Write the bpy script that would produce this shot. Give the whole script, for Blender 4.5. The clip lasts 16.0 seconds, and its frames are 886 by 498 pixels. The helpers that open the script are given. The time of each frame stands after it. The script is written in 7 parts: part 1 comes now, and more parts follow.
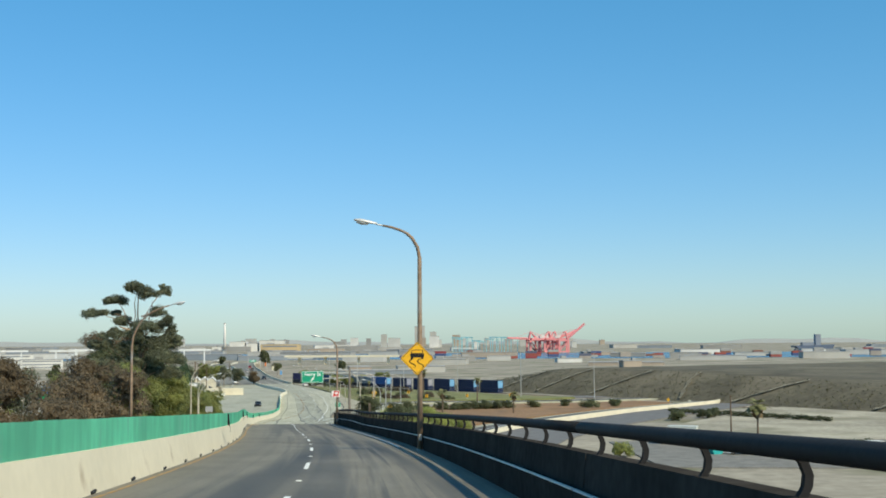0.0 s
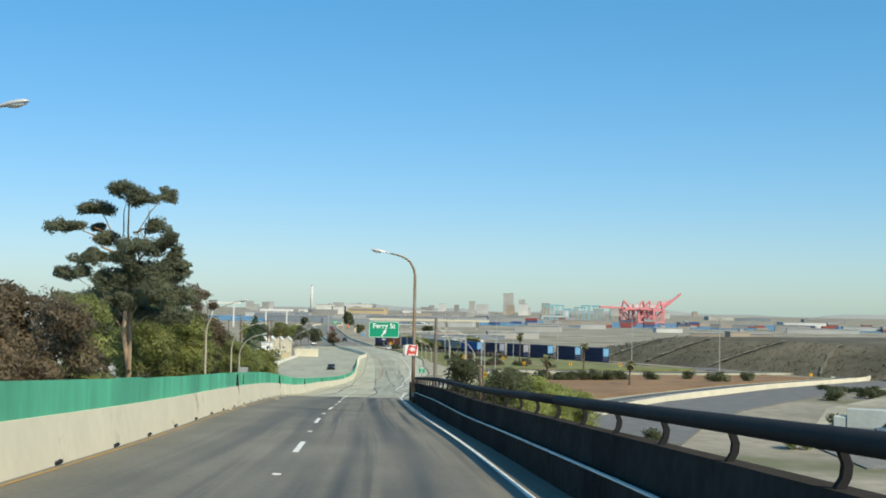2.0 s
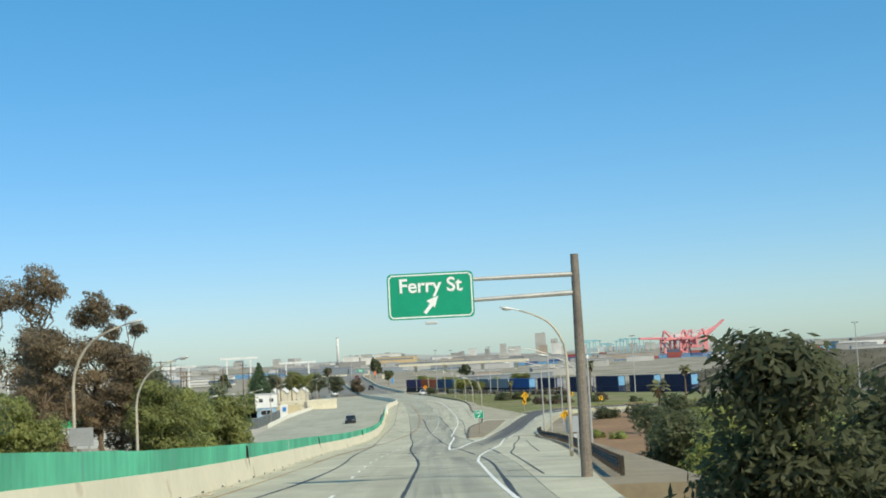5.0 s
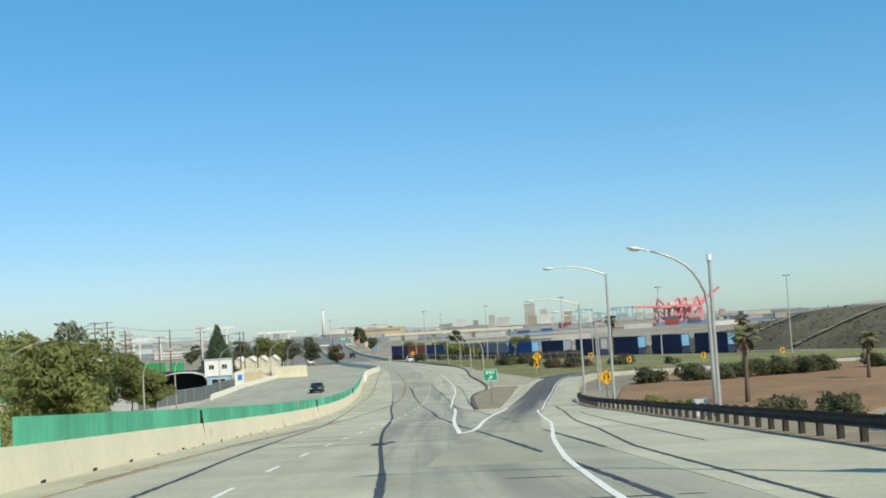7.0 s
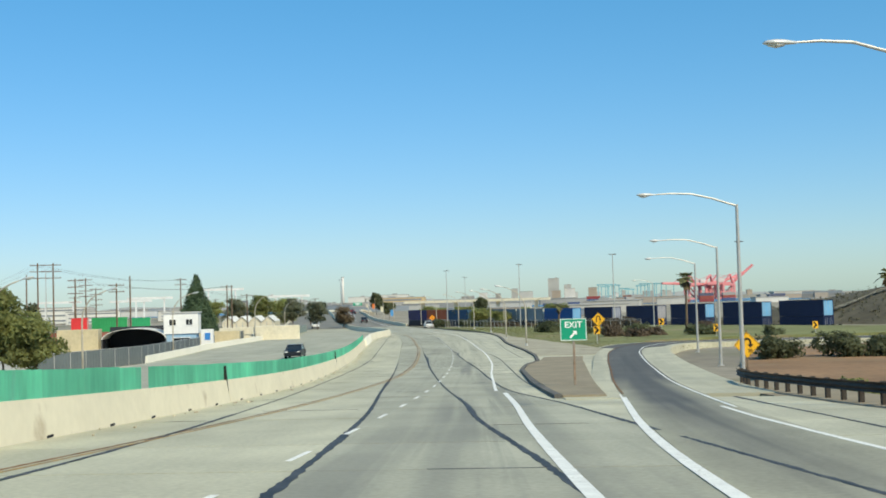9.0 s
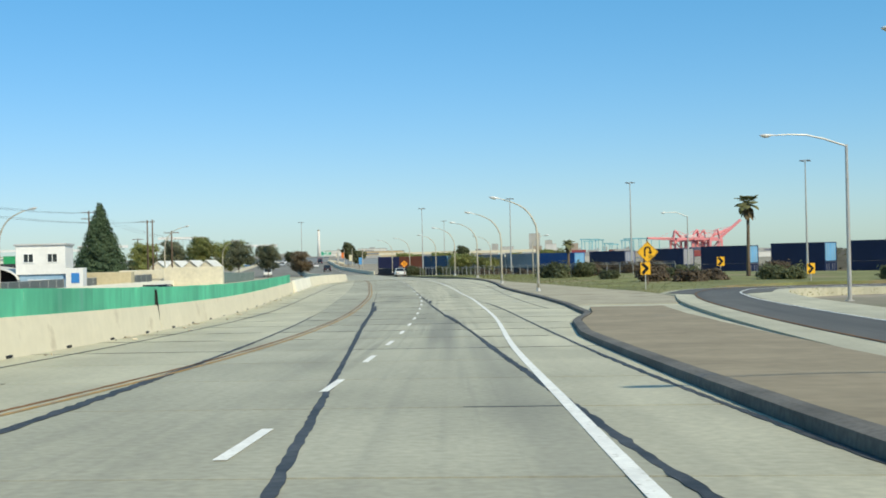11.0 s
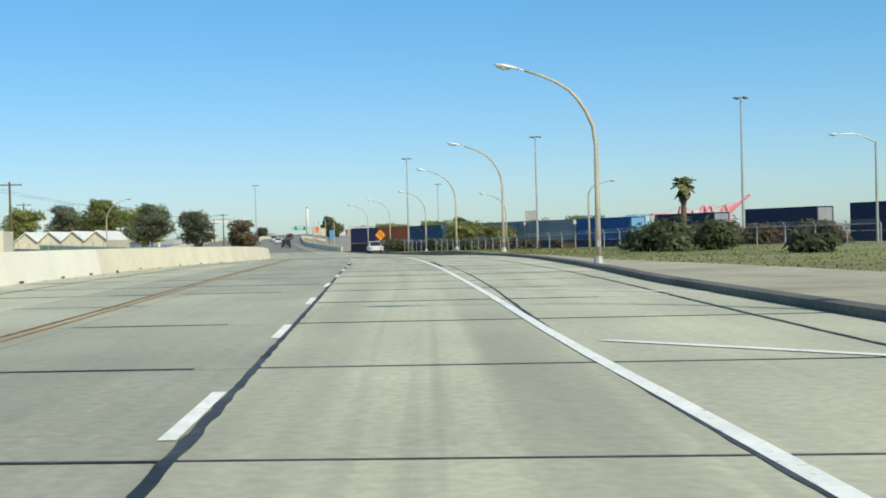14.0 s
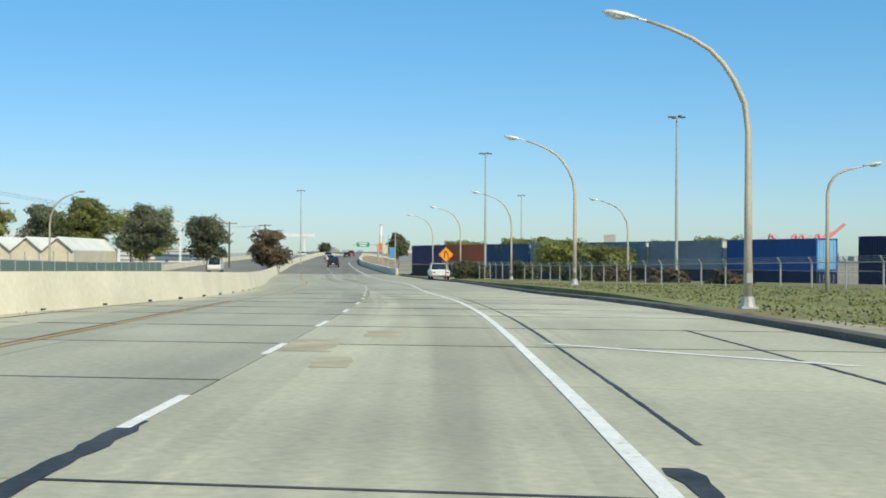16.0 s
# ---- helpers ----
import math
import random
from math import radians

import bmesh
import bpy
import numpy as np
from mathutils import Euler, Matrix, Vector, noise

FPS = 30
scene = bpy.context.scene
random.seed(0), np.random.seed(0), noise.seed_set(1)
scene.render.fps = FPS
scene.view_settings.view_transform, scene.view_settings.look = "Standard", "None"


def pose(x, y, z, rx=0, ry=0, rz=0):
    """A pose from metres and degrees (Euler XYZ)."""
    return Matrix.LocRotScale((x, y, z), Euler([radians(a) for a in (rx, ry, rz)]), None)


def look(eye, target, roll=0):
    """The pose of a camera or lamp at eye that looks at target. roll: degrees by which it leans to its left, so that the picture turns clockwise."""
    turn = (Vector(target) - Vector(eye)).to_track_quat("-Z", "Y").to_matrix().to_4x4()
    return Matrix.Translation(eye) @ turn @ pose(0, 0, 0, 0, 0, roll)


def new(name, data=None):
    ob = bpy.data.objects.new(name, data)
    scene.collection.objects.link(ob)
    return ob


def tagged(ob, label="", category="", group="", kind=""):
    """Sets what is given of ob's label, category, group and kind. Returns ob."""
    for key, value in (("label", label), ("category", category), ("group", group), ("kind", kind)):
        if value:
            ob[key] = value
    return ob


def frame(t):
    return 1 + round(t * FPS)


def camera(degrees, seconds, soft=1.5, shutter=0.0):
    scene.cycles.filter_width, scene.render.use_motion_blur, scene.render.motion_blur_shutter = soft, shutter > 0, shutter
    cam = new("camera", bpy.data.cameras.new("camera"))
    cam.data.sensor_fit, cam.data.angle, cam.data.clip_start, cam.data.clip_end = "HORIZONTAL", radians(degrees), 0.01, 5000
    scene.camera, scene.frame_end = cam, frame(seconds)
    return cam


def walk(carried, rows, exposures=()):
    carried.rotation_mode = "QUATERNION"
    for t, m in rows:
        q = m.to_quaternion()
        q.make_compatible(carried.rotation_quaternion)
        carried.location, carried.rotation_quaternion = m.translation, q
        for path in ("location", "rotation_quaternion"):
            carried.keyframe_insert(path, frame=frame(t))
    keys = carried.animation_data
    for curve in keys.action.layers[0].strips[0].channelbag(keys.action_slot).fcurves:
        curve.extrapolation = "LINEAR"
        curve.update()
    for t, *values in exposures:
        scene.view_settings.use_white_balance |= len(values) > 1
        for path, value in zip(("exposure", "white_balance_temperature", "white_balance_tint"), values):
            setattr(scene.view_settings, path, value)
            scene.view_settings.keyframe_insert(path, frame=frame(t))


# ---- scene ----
cam = camera(40.6, 16.0, soft=1.8)
ROWS = [
    (0, (0.10, 0.05, 22.37), (0.102, 2.044, 22.520), -0.30),
    (0.5, (-0.64, 12.21, 21.72), (-0.686, 14.208, 21.782), 0.39),
    (1, (-1.49, 24.41, 21.03), (-1.574, 26.408, 21.045), 1.19),
    (1.5, (-2.42, 36.63, 20.33), (-2.537, 38.627, 20.330), 2.22),
    (2, (-3.58, 48.92, 19.64), (-3.726, 50.912, 19.736), 1.02),
    (2.5, (-4.94, 61.24, 18.96), (-5.111, 63.232, 19.004), -0.03),
    (3, (-6.48, 73.63, 18.34), (-6.690, 75.618, 18.408), -0.51),
    (3.5, (-8.12, 86.11, 17.76), (-8.333, 88.090, 17.942), -1.50),
    (4, (-9.98, 98.65, 17.00), (-10.190, 100.632, 17.167), -2.09),
    (6.5, (-17.67, 161.42, 12.56), (-17.821, 163.405, 12.750), -3.77),
    (7, (-19.02, 174.01, 11.75), (-19.184, 175.999, 11.880), -3.39),
    (7.5, (-20.40, 186.66, 10.99), (-20.578, 188.650, 11.072), -2.79),
    (8, (-21.78, 199.37, 10.26), (-21.966, 201.360, 10.340), -2.65),
    (8.5, (-23.17, 212.09, 9.54), (-23.360, 214.079, 9.620), -2.55),
    (9, (-24.44, 224.83, 8.76), (-24.645, 226.817, 8.847), -1.68),
    (9.5, (-25.59, 237.60, 7.95), (-25.782, 239.590, 8.004), -1.77),
    (10, (-26.63, 250.37, 7.21), (-26.806, 252.362, 7.227), -1.67),
    (12.5, (-32.02, 314.08, 4.86), (-32.201, 316.072, 4.869), -0.95),
    (13, (-33.05, 326.57, 4.64), (-33.236, 328.561, 4.641), -2.19),
    (13.5, (-34.16, 338.98, 4.46), (-34.336, 340.972, 4.461), -1.53),
    (14, (-35.32, 351.33, 4.37), (-35.484, 353.323, 4.348), -1.48),
    (14.5, (-36.52, 363.65, 4.33), (-36.681, 365.643, 4.307), 0.55),
    (15, (-37.78, 375.92, 4.33), (-37.969, 377.909, 4.246), 0.47),
    (15.5, (-39.30, 388.21, 4.35), (-39.552, 390.194, 4.330), 0.42),
    (16, (-40.97, 400.50, 4.43), (-41.258, 402.479, 4.444), 0.25),
]
walk(cam, [(t, look(eye, target, roll)) for t, eye, target, roll in ROWS])

# ---- light ----
SUN_EL, SUN_AZ = 43.0, 137.0   # degrees; azimuth clockwise from +y
world = bpy.data.worlds.new("sky")
scene.world = world
world.use_nodes = True
wn = world.node_tree.nodes
sky = wn.new("ShaderNodeTexSky")
sky.sky_type, sky.sun_disc = 'NISHITA', False
sky.sun_elevation, sky.sun_rotation = radians(SUN_EL), radians(SUN_AZ)
sky.air_density, sky.dust_density, sky.ozone_density = 1.0, 0.4, 6.0
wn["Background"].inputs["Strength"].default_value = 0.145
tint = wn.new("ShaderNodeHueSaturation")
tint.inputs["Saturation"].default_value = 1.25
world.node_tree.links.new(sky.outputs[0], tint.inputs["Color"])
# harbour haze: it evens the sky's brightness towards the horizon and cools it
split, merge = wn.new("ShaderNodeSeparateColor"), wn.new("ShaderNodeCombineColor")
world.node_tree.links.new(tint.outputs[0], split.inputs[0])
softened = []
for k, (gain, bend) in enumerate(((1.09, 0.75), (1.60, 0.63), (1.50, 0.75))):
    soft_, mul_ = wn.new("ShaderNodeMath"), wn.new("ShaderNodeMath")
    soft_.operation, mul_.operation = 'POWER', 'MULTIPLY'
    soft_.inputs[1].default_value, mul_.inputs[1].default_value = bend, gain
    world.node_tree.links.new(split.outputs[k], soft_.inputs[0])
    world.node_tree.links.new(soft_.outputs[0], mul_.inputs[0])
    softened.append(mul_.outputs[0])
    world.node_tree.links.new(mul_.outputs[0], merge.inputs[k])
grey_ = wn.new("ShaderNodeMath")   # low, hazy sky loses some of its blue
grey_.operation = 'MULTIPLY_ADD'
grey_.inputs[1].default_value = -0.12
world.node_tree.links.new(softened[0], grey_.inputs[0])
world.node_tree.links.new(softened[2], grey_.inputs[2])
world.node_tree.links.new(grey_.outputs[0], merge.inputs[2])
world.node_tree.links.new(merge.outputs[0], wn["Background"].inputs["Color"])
sun = new("sun", bpy.data.lights.new("sun", 'SUN'))
sun.data.energy, sun.data.angle, sun.data.color = 4.75, radians(0.6), (0.97, 0.885, 0.65)
_az, _el = radians(SUN_AZ), radians(SUN_EL)
SUN_DIR = Vector((math.sin(_az) * math.cos(_el), math.cos(_az) * math.cos(_el), math.sin(_el)))
sun.matrix_world = look(SUN_DIR * 400, (0, 0, 0))
scene.view_settings.exposure = 0.0


# ---- materials ----
def mat(name, color, rough=0.8, metal=0.0, var=0.25, scale=1.0, fine=12.0, bump=0.2, stain=None, rand=0.0, spec=0.3, streak=None, thin=0.0):
    """A surface with two scales of mottling, optional stains and a fine relief."""
    m = bpy.data.materials.new(name)
    m.use_nodes = True
    n, l = m.node_tree.nodes, m.node_tree.links
    b = n["Principled BSDF"]
    b.inputs["Roughness"].default_value, b.inputs["Metallic"].default_value = rough, metal
    b.inputs["Specular IOR Level"].default_value = spec
    co = n.new("ShaderNodeTexCoord")
    src = co.outputs["Object"]
    if streak:
        mp = n.new("ShaderNodeMapping")
        mp.inputs["Scale"].default_value = streak
        l.new(src, mp.inputs["Vector"])
        src = mp.outputs[0]
    def tex(s, d=4.0):
        t = n.new("ShaderNodeTexNoise")
        t.inputs["Scale"].default_value, t.inputs["Detail"].default_value = s, d
        l.new(src, t.inputs["Vector"])
        return t.outputs["Fac"]
    def ramp(f, lo, hi, a, c):
        r = n.new("ShaderNodeMapRange")
        for k, v in zip(("From Min", "From Max", "To Min", "To Max"), (lo, hi, a, c)):
            r.inputs[k].default_value = v
        l.new(f, r.inputs["Value"])
        return r.outputs[0]
    def times(a, c):
        q = n.new("ShaderNodeMath")
        q.operation = 'MULTIPLY'
        l.new(a, q.inputs[0]), l.new(c, q.inputs[1])
        return q.outputs[0]
    big, small = tex(scale), tex(fine, 6.0)
    f = times(ramp(big, 0.3, 0.7, 1 - var, 1 + var), ramp(small, 0.3, 0.7, 1 - var * 0.7, 1 + var * 0.7))
    if rand:
        oi = n.new("ShaderNodeObjectInfo")
        f = times(f, ramp(oi.outputs["Random"], 0, 1, 1 - rand, 1 + rand))
    mul = n.new("ShaderNodeVectorMath")
    mul.operation = 'SCALE'
    mul.inputs[0].default_value = color
    l.new(f, mul.inputs["Scale"])
    out = mul.outputs[0]
    if stain:
        mix = n.new("ShaderNodeMix")
        mix.data_type = 'RGBA'
        l.new(ramp(tex(stain[1], 5.0), stain[2], stain[2] + 0.12, 0, 1), mix.inputs["Factor"])
        l.new(out, mix.inputs[6])
        mix.inputs[7].default_value = (*stain[0], 1)
        out = mix.outputs[2]
    l.new(out, b.inputs["Base Color"])
    if thin:   # leaves let part of the light through
        tr, mx = n.new("ShaderNodeBsdfTranslucent"), n.new("ShaderNodeMixShader")
        l.new(out, tr.inputs["Color"])
        mx.inputs["Fac"].default_value = thin
        l.new(b.outputs[0], mx.inputs[1])
        l.new(tr.outputs[0], mx.inputs[2])
        l.new(mx.outputs[0], n["Material Output"].inputs["Surface"])
    if bump:
        bp = n.new("ShaderNodeBump")
        bp.inputs["Strength"].default_value, bp.inputs["Distance"].default_value = bump, 0.02
        l.new(small, bp.inputs["Height"])
        l.new(bp.outputs[0], b.inputs["Normal"])
    return m


def road_mat(name, color, dark, marks, under=None):
    """Pavement: UV is (metres across from the path, metres along). Worn wheel tracks, skid streaks, patches, fine grain."""
    m = bpy.data.materials.new(name)
    m.use_nodes = True
    n, l = m.node_tree.nodes, m.node_tree.links
    b = n["Principled BSDF"]
    b.inputs["Roughness"].default_value, b.inputs["Specular IOR Level"].default_value = 0.75, 0.35
    uv = n.new("ShaderNodeUVMap")
    def tex(sx, sy, detail=4.0, s=1.0):
        mp = n.new("ShaderNodeMapping")
        mp.inputs["Scale"].default_value = (sx, sy, 1)
        l.new(uv.outputs[0], mp.inputs["Vector"])
        t = n.new("ShaderNodeTexNoise")
        t.inputs["Scale"].default_value, t.inputs["Detail"].default_value = s, detail
        l.new(mp.outputs[0], t.inputs["Vector"])
        return t.outputs["Fac"]
    def ramp(f, lo, hi, a, c):
        r = n.new("ShaderNodeMapRange")
        for k, v in zip(("From Min", "From Max", "To Min", "To Max"), (lo, hi, a, c)):
            r.inputs[k].default_value = v
        l.new(f, r.inputs["Value"])
        return r.outputs[0]
    def op(kind, a, c):
        q = n.new("ShaderNodeMath")
        q.operation = kind
        for i, v in enumerate((a, c)):
            if isinstance(v, (int, float)):
                q.inputs[i].default_value = v
            else:
                l.new(v, q.inputs[i])
        return q.outputs[0]
    grain, mott, patch = tex(9, 9, 6.0), tex(0.5, 0.25), tex(0.12, 0.05)
    f = op('MULTIPLY', ramp(grain, 0.3, 0.7, 0.86, 1.12), ramp(mott, 0.3, 0.7, 0.86, 1.12))
    f = op('MULTIPLY', f, ramp(patch, 0.35, 0.65, 0.9, 1.08))
    oi = n.new("ShaderNodeObjectInfo")
    f = op('MULTIPLY', f, ramp(oi.outputs["Random"], 0, 1, 0.95, 1.05))
    streaks = ramp(tex(3.2, 0.035, 3.0), 0.5, 0.64, 0, 1)
    wear = ramp(tex(0.9, 0.015, 2.0), 0.45, 0.58, 0, 1)
    where = ramp(tex(0.3, 0.03, 2.0), 0.4, 0.6, 0.35, 1)
    f2 = op('MULTIPLY', op('MAXIMUM', op('MULTIPLY', streaks, 0.8), wear), where)
    sep = n.new("ShaderNodeSeparateXYZ")
    l.new(uv.outputs[0], sep.inputs[0])
    # the driven lane, some two metres either side of the path, is the most worn
    lane = ramp(op('ABSOLUTE', sep.outputs["X"], 0.0), 1.2, 4.6, 1.0, 0.12)
    fac = op('MULTIPLY', op('MULTIPLY', f2, lane), marks)
    mix = n.new("ShaderNodeMix")
    mix.data_type = 'RGBA'
    sc = n.new("ShaderNodeVectorMath")
    sc.operation = 'SCALE'
    sc.inputs[0].default_value = color
    l.new(f, sc.inputs["Scale"])
    l.new(fac, mix.inputs["Factor"])
    l.new(sc.outputs[0], mix.inputs[6])
    mix.inputs[7].default_value = (*dark, 1)
    out = mix.outputs[2]
    if under:   # a thin asphalt skin, worn through to the concrete over its first fifty metres
        along = ramp(sep.outputs["Y"], 12, 80, 0.0, 1.0)
        rim = op('MAXIMUM', ramp(op('ABSOLUTE', sep.outputs["X"], 0.0), 0.5, 1.6, 1, 0), ramp(sep.outputs["Y"], 66, 92, 0, 1))
        worn = ramp(op('ADD', along, op('MULTIPLY', tex(1.6, 0.03, 3.0), 0.9)), 0.5, 1.25, 0, 1)
        skin = n.new("ShaderNodeMix")
        skin.data_type = 'RGBA'
        sc2 = n.new("ShaderNodeVectorMath")
        sc2.operation = 'SCALE'
        sc2.inputs[0].default_value = under
        l.new(f, sc2.inputs["Scale"])
        l.new(op('MULTIPLY', worn, rim), skin.inputs["Factor"])
        l.new(sc2.outputs[0], skin.inputs[6])
        l.new(out, skin.inputs[7])
        out = skin.outputs[2]
    l.new(out, b.inputs["Base Color"])
    bp = n.new("ShaderNodeBump")
    bp.inputs["Strength"].default_value, bp.inputs["Distance"].default_value = 0.12, 0.01
    l.new(grain, bp.inputs["Height"])
    l.new(bp.outputs[0], b.inputs["Normal"])
    return m


M = {}
M["slab"] = road_mat("concrete_pavement", (0.385, 0.37, 0.28), (0.17, 0.165, 0.14), 0.62)
M["slab_sand"] = road_mat("sandy_concrete_shoulder", (0.47, 0.445, 0.325), (0.25, 0.225, 0.16), 0.5)
M["slab_pale"] = road_mat("pale_concrete_shoulder", (0.48, 0.455, 0.335), (0.2, 0.19, 0.15), 0.5)
M["deck"] = road_mat("worn_deck", (0.215, 0.19, 0.145), (0.05, 0.052, 0.055), 1.15)
M["far_deck"] = road_mat("far_bridge_deck", (0.215, 0.2, 0.165), (0.11, 0.105, 0.09), 0.5)
M["ramp"] = road_mat("asphalt_ramp", (0.115, 0.108, 0.095), (0.055, 0.053, 0.05), 0.6, under=(0.37, 0.35, 0.255))
M["bed"] = mat("dark_joint_filler", (0.06, 0.055, 0.05), 0.95)
M["tar"] = mat("tar_seal", (0.052, 0.052, 0.054), 0.6, var=0.5, scale=0.8, fine=8, spec=0.25)
M["white"] = mat("white_road_paint", (0.78, 0.77, 0.72), 0.7, var=0.1, scale=3, fine=20, stain=((0.45, 0.43, 0.36), 12.0, 0.6))
M["yellow"] = mat("yellow_road_paint", (0.42, 0.25, 0.075), 0.75, var=0.2, scale=2, stain=((0.27, 0.2, 0.12), 2.0, 0.48))
M["rust_seam"] = mat("rust_brown_seam", (0.20, 0.105, 0.045), 0.9, var=0.3, scale=1.0)
M["wall"] = mat("barrier_concrete", (0.67, 0.61, 0.46), 0.85, var=0.05, scale=0.35, fine=3, stain=((0.46, 0.39, 0.28), 0.7, 0.64), bump=0.15)
M["wall_white"] = mat("pale_barrier_concrete", (0.70, 0.64, 0.49), 0.8, var=0.08, scale=0.4, fine=6, stain=((0.5, 0.45, 0.36), 0.8, 0.66))
M["wall_fresh"] = mat("whitened_concrete", (0.80, 0.76, 0.64), 0.8, var=0.05, scale=0.4, fine=6, stain=((0.66, 0.61, 0.48), 0.8, 0.66))
M["grey_concrete"] = mat("grey_concrete", (0.34, 0.325, 0.29), 0.85, var=0.18, scale=0.4, fine=6, bump=0.3)
# thin strip on the ledge, much whiter than the parapet, stained in patches
M["ledge_white"] = mat("white_ledge_line", (0.80, 0.79, 0.75), 0.7, var=0.1, scale=0.8, stain=((0.4, 0.38, 0.34), 1.6, 0.6))
# parapet: near-black, with the shade of its inner face put into the colour
M["parapet"] = mat("shaded_weathered_concrete", (0.05, 0.046, 0.043), 0.95, spec=0.0, var=0.22, scale=0.5, fine=5, bump=0.3)
M["rail"] = mat("dark_rail_steel", (0.026, 0.025, 0.026), 0.75, 0.0, spec=0.1, var=0.15, scale=2)
M["green_screen"] = mat("green_glare_screen", (0.17, 0.60, 0.41), 0.5, var=0.16, scale=0.5, fine=3.0, stain=((0.22, 0.50, 0.40), 0.9, 0.62), streak=(1, 1, 0.25), rand=0.1)
M["gap_dark"] = mat("black_rubber_joint", (0.02, 0.02, 0.02), 0.8)
M["lamp_rust"] = mat("rusty_lamp_steel", (0.27, 0.19, 0.13), 0.7, 0.2, var=0.25, scale=0.8, fine=6, stain=((0.30, 0.27, 0.24), 0.6, 0.52))
M["lamp_galv"] = mat("galvanised_steel", (0.46, 0.45, 0.42), 0.5, 0.4, var=0.12, scale=1.5)
M["lamp_tan"] = mat("tan_painted_steel", (0.46, 0.415, 0.33), 0.6, 0.1, var=0.15, scale=0.8, stain=((0.34, 0.25, 0.16), 0.8, 0.6))
M["lamp_head"] = mat("pale_lamp_housing", (0.62, 0.62, 0.60), 0.4, 0.2, var=0.06)
M["lens"] = mat("lamp_lens", (0.6, 0.6, 0.56), 0.15, spec=0.6, var=0.05)
M["sign_yellow"] = mat("yellow_sign_sheet", (0.80, 0.42, 0.015), 0.45, var=0.06, scale=2, spec=0.4)
M["sign_orange"] = mat("orange_sign_sheet", (0.85, 0.30, 0.02), 0.5, var=0.06, scale=2)
M["sign_black"] = mat("black_sign_print", (0.012, 0.012, 0.012), 0.5, var=0.1)
M["sign_green"] = mat("green_sign_sheet", (0.008, 0.30, 0.165), 0.4, var=0.06, scale=1.5, spec=0.4)
M["sign_white"] = mat("white_sign_print", (0.82, 0.82, 0.80), 0.45, var=0.04)
M["sign_red"] = mat("red_poster", (0.62, 0.06, 0.045), 0.5, var=0.15, scale=3)
M["sign_back"] = mat("bare_aluminium", (0.50, 0.51, 0.52), 0.45, 0.5, var=0.1)
M["wood"] = mat("weathered_wood", (0.15, 0.105, 0.07), 0.9, var=0.3, scale=2, streak=(1, 1, 0.15))
M["dirt"] = mat("red_brown_soil", (0.25, 0.15, 0.08), 0.95, var=0.22, scale=0.12, fine=1.5, bump=0.5, stain=((0.24, 0.16, 0.09), 0.25, 0.55))
M["sand"] = mat("dusty_sand", (0.36, 0.325, 0.24), 0.95, var=0.15, scale=0.4, fine=5, bump=0.4, stain=((0.26, 0.23, 0.165), 0.5, 0.58))
M["gravel"] = mat("grey_gravel", (0.27, 0.225, 0.155), 0.95, var=0.14, scale=0.5, fine=3, bump=0)
M["ground"] = mat("dry_ground", (0.30, 0.265, 0.205), 0.95, var=0.25, scale=0.025, fine=0.4, bump=0.3, stain=((0.16, 0.155, 0.09), 0.03, 0.53))
M["grass"] = mat("patchy_lawn", (0.175, 0.18, 0.07), 0.95, var=0.25, scale=0.15, fine=2.5, bump=0.5, stain=((0.26, 0.205, 0.12), 0.10, 0.56))
M["hill"] = mat("scrubby_slope", (0.115, 0.10, 0.068), 0.95, var=0.3, scale=0.06, fine=0.5, bump=0.4, stain=((0.17, 0.145, 0.10), 0.035, 0.58))
M["pale_slab"] = mat("pale_yard_concrete", (0.46, 0.43, 0.36), 0.9, var=0.15, scale=0.08, fine=1.0)
M["leaf_euc"] = mat("eucalyptus_leaf", (0.235, 0.25, 0.16), 0.6, var=0.4, scale=0.35, fine=3, bump=0, rand=0.15, thin=0.6)
M["leaf_green"] = mat("green_leaf", (0.31, 0.33, 0.12), 0.6, var=0.4, scale=0.4, fine=3, bump=0, rand=0.18, thin=0.6)
M["leaf_slope"] = mat("slope_shrub_leaf", (0.34, 0.37, 0.12), 0.6, var=0.35, scale=0.4, fine=3, bump=0, rand=0.15, thin=0.55)
M["leaf_brown"] = mat("brownish_leaf", (0.25, 0.195, 0.125), 0.7, var=0.4, scale=0.4, fine=3, bump=0, rand=0.15, thin=0.6)
M["leaf_dark"] = mat("dark_shrub_leaf", (0.15, 0.165, 0.085), 0.65, var=0.4, scale=0.5, fine=3, bump=0, rand=0.2, thin=0.6)
M["leaf_conifer"] = mat("conifer_needles", (0.10, 0.15, 0.08), 0.7, var=0.35, scale=0.5, fine=3, bump=0, thin=0.4)
M["leaf_red"] = mat("red_brown_shrub_leaf", (0.13, 0.098, 0.066), 0.7, var=0.35, scale=0.6, fine=3, bump=0, thin=0.4)
M["palm_leaf"] = mat("palm_frond", (0.19, 0.19, 0.085), 0.6, var=0.35, scale=1.0, bump=0, thin=0.3)
M["palm_dead"] = mat("dead_palm_frond", (0.17, 0.125, 0.07), 0.9, var=0.3, scale=1.0, bump=0)
M["bark_pale"] = mat("pale_peeling_bark", (0.36, 0.25, 0.165), 0.85, var=0.3, scale=0.8, fine=4, streak=(1, 1, 0.2))
M["bark_grey"] = mat("bare_grey_bark", (0.34, 0.29, 0.23), 0.9, var=0.25, scale=1.5)
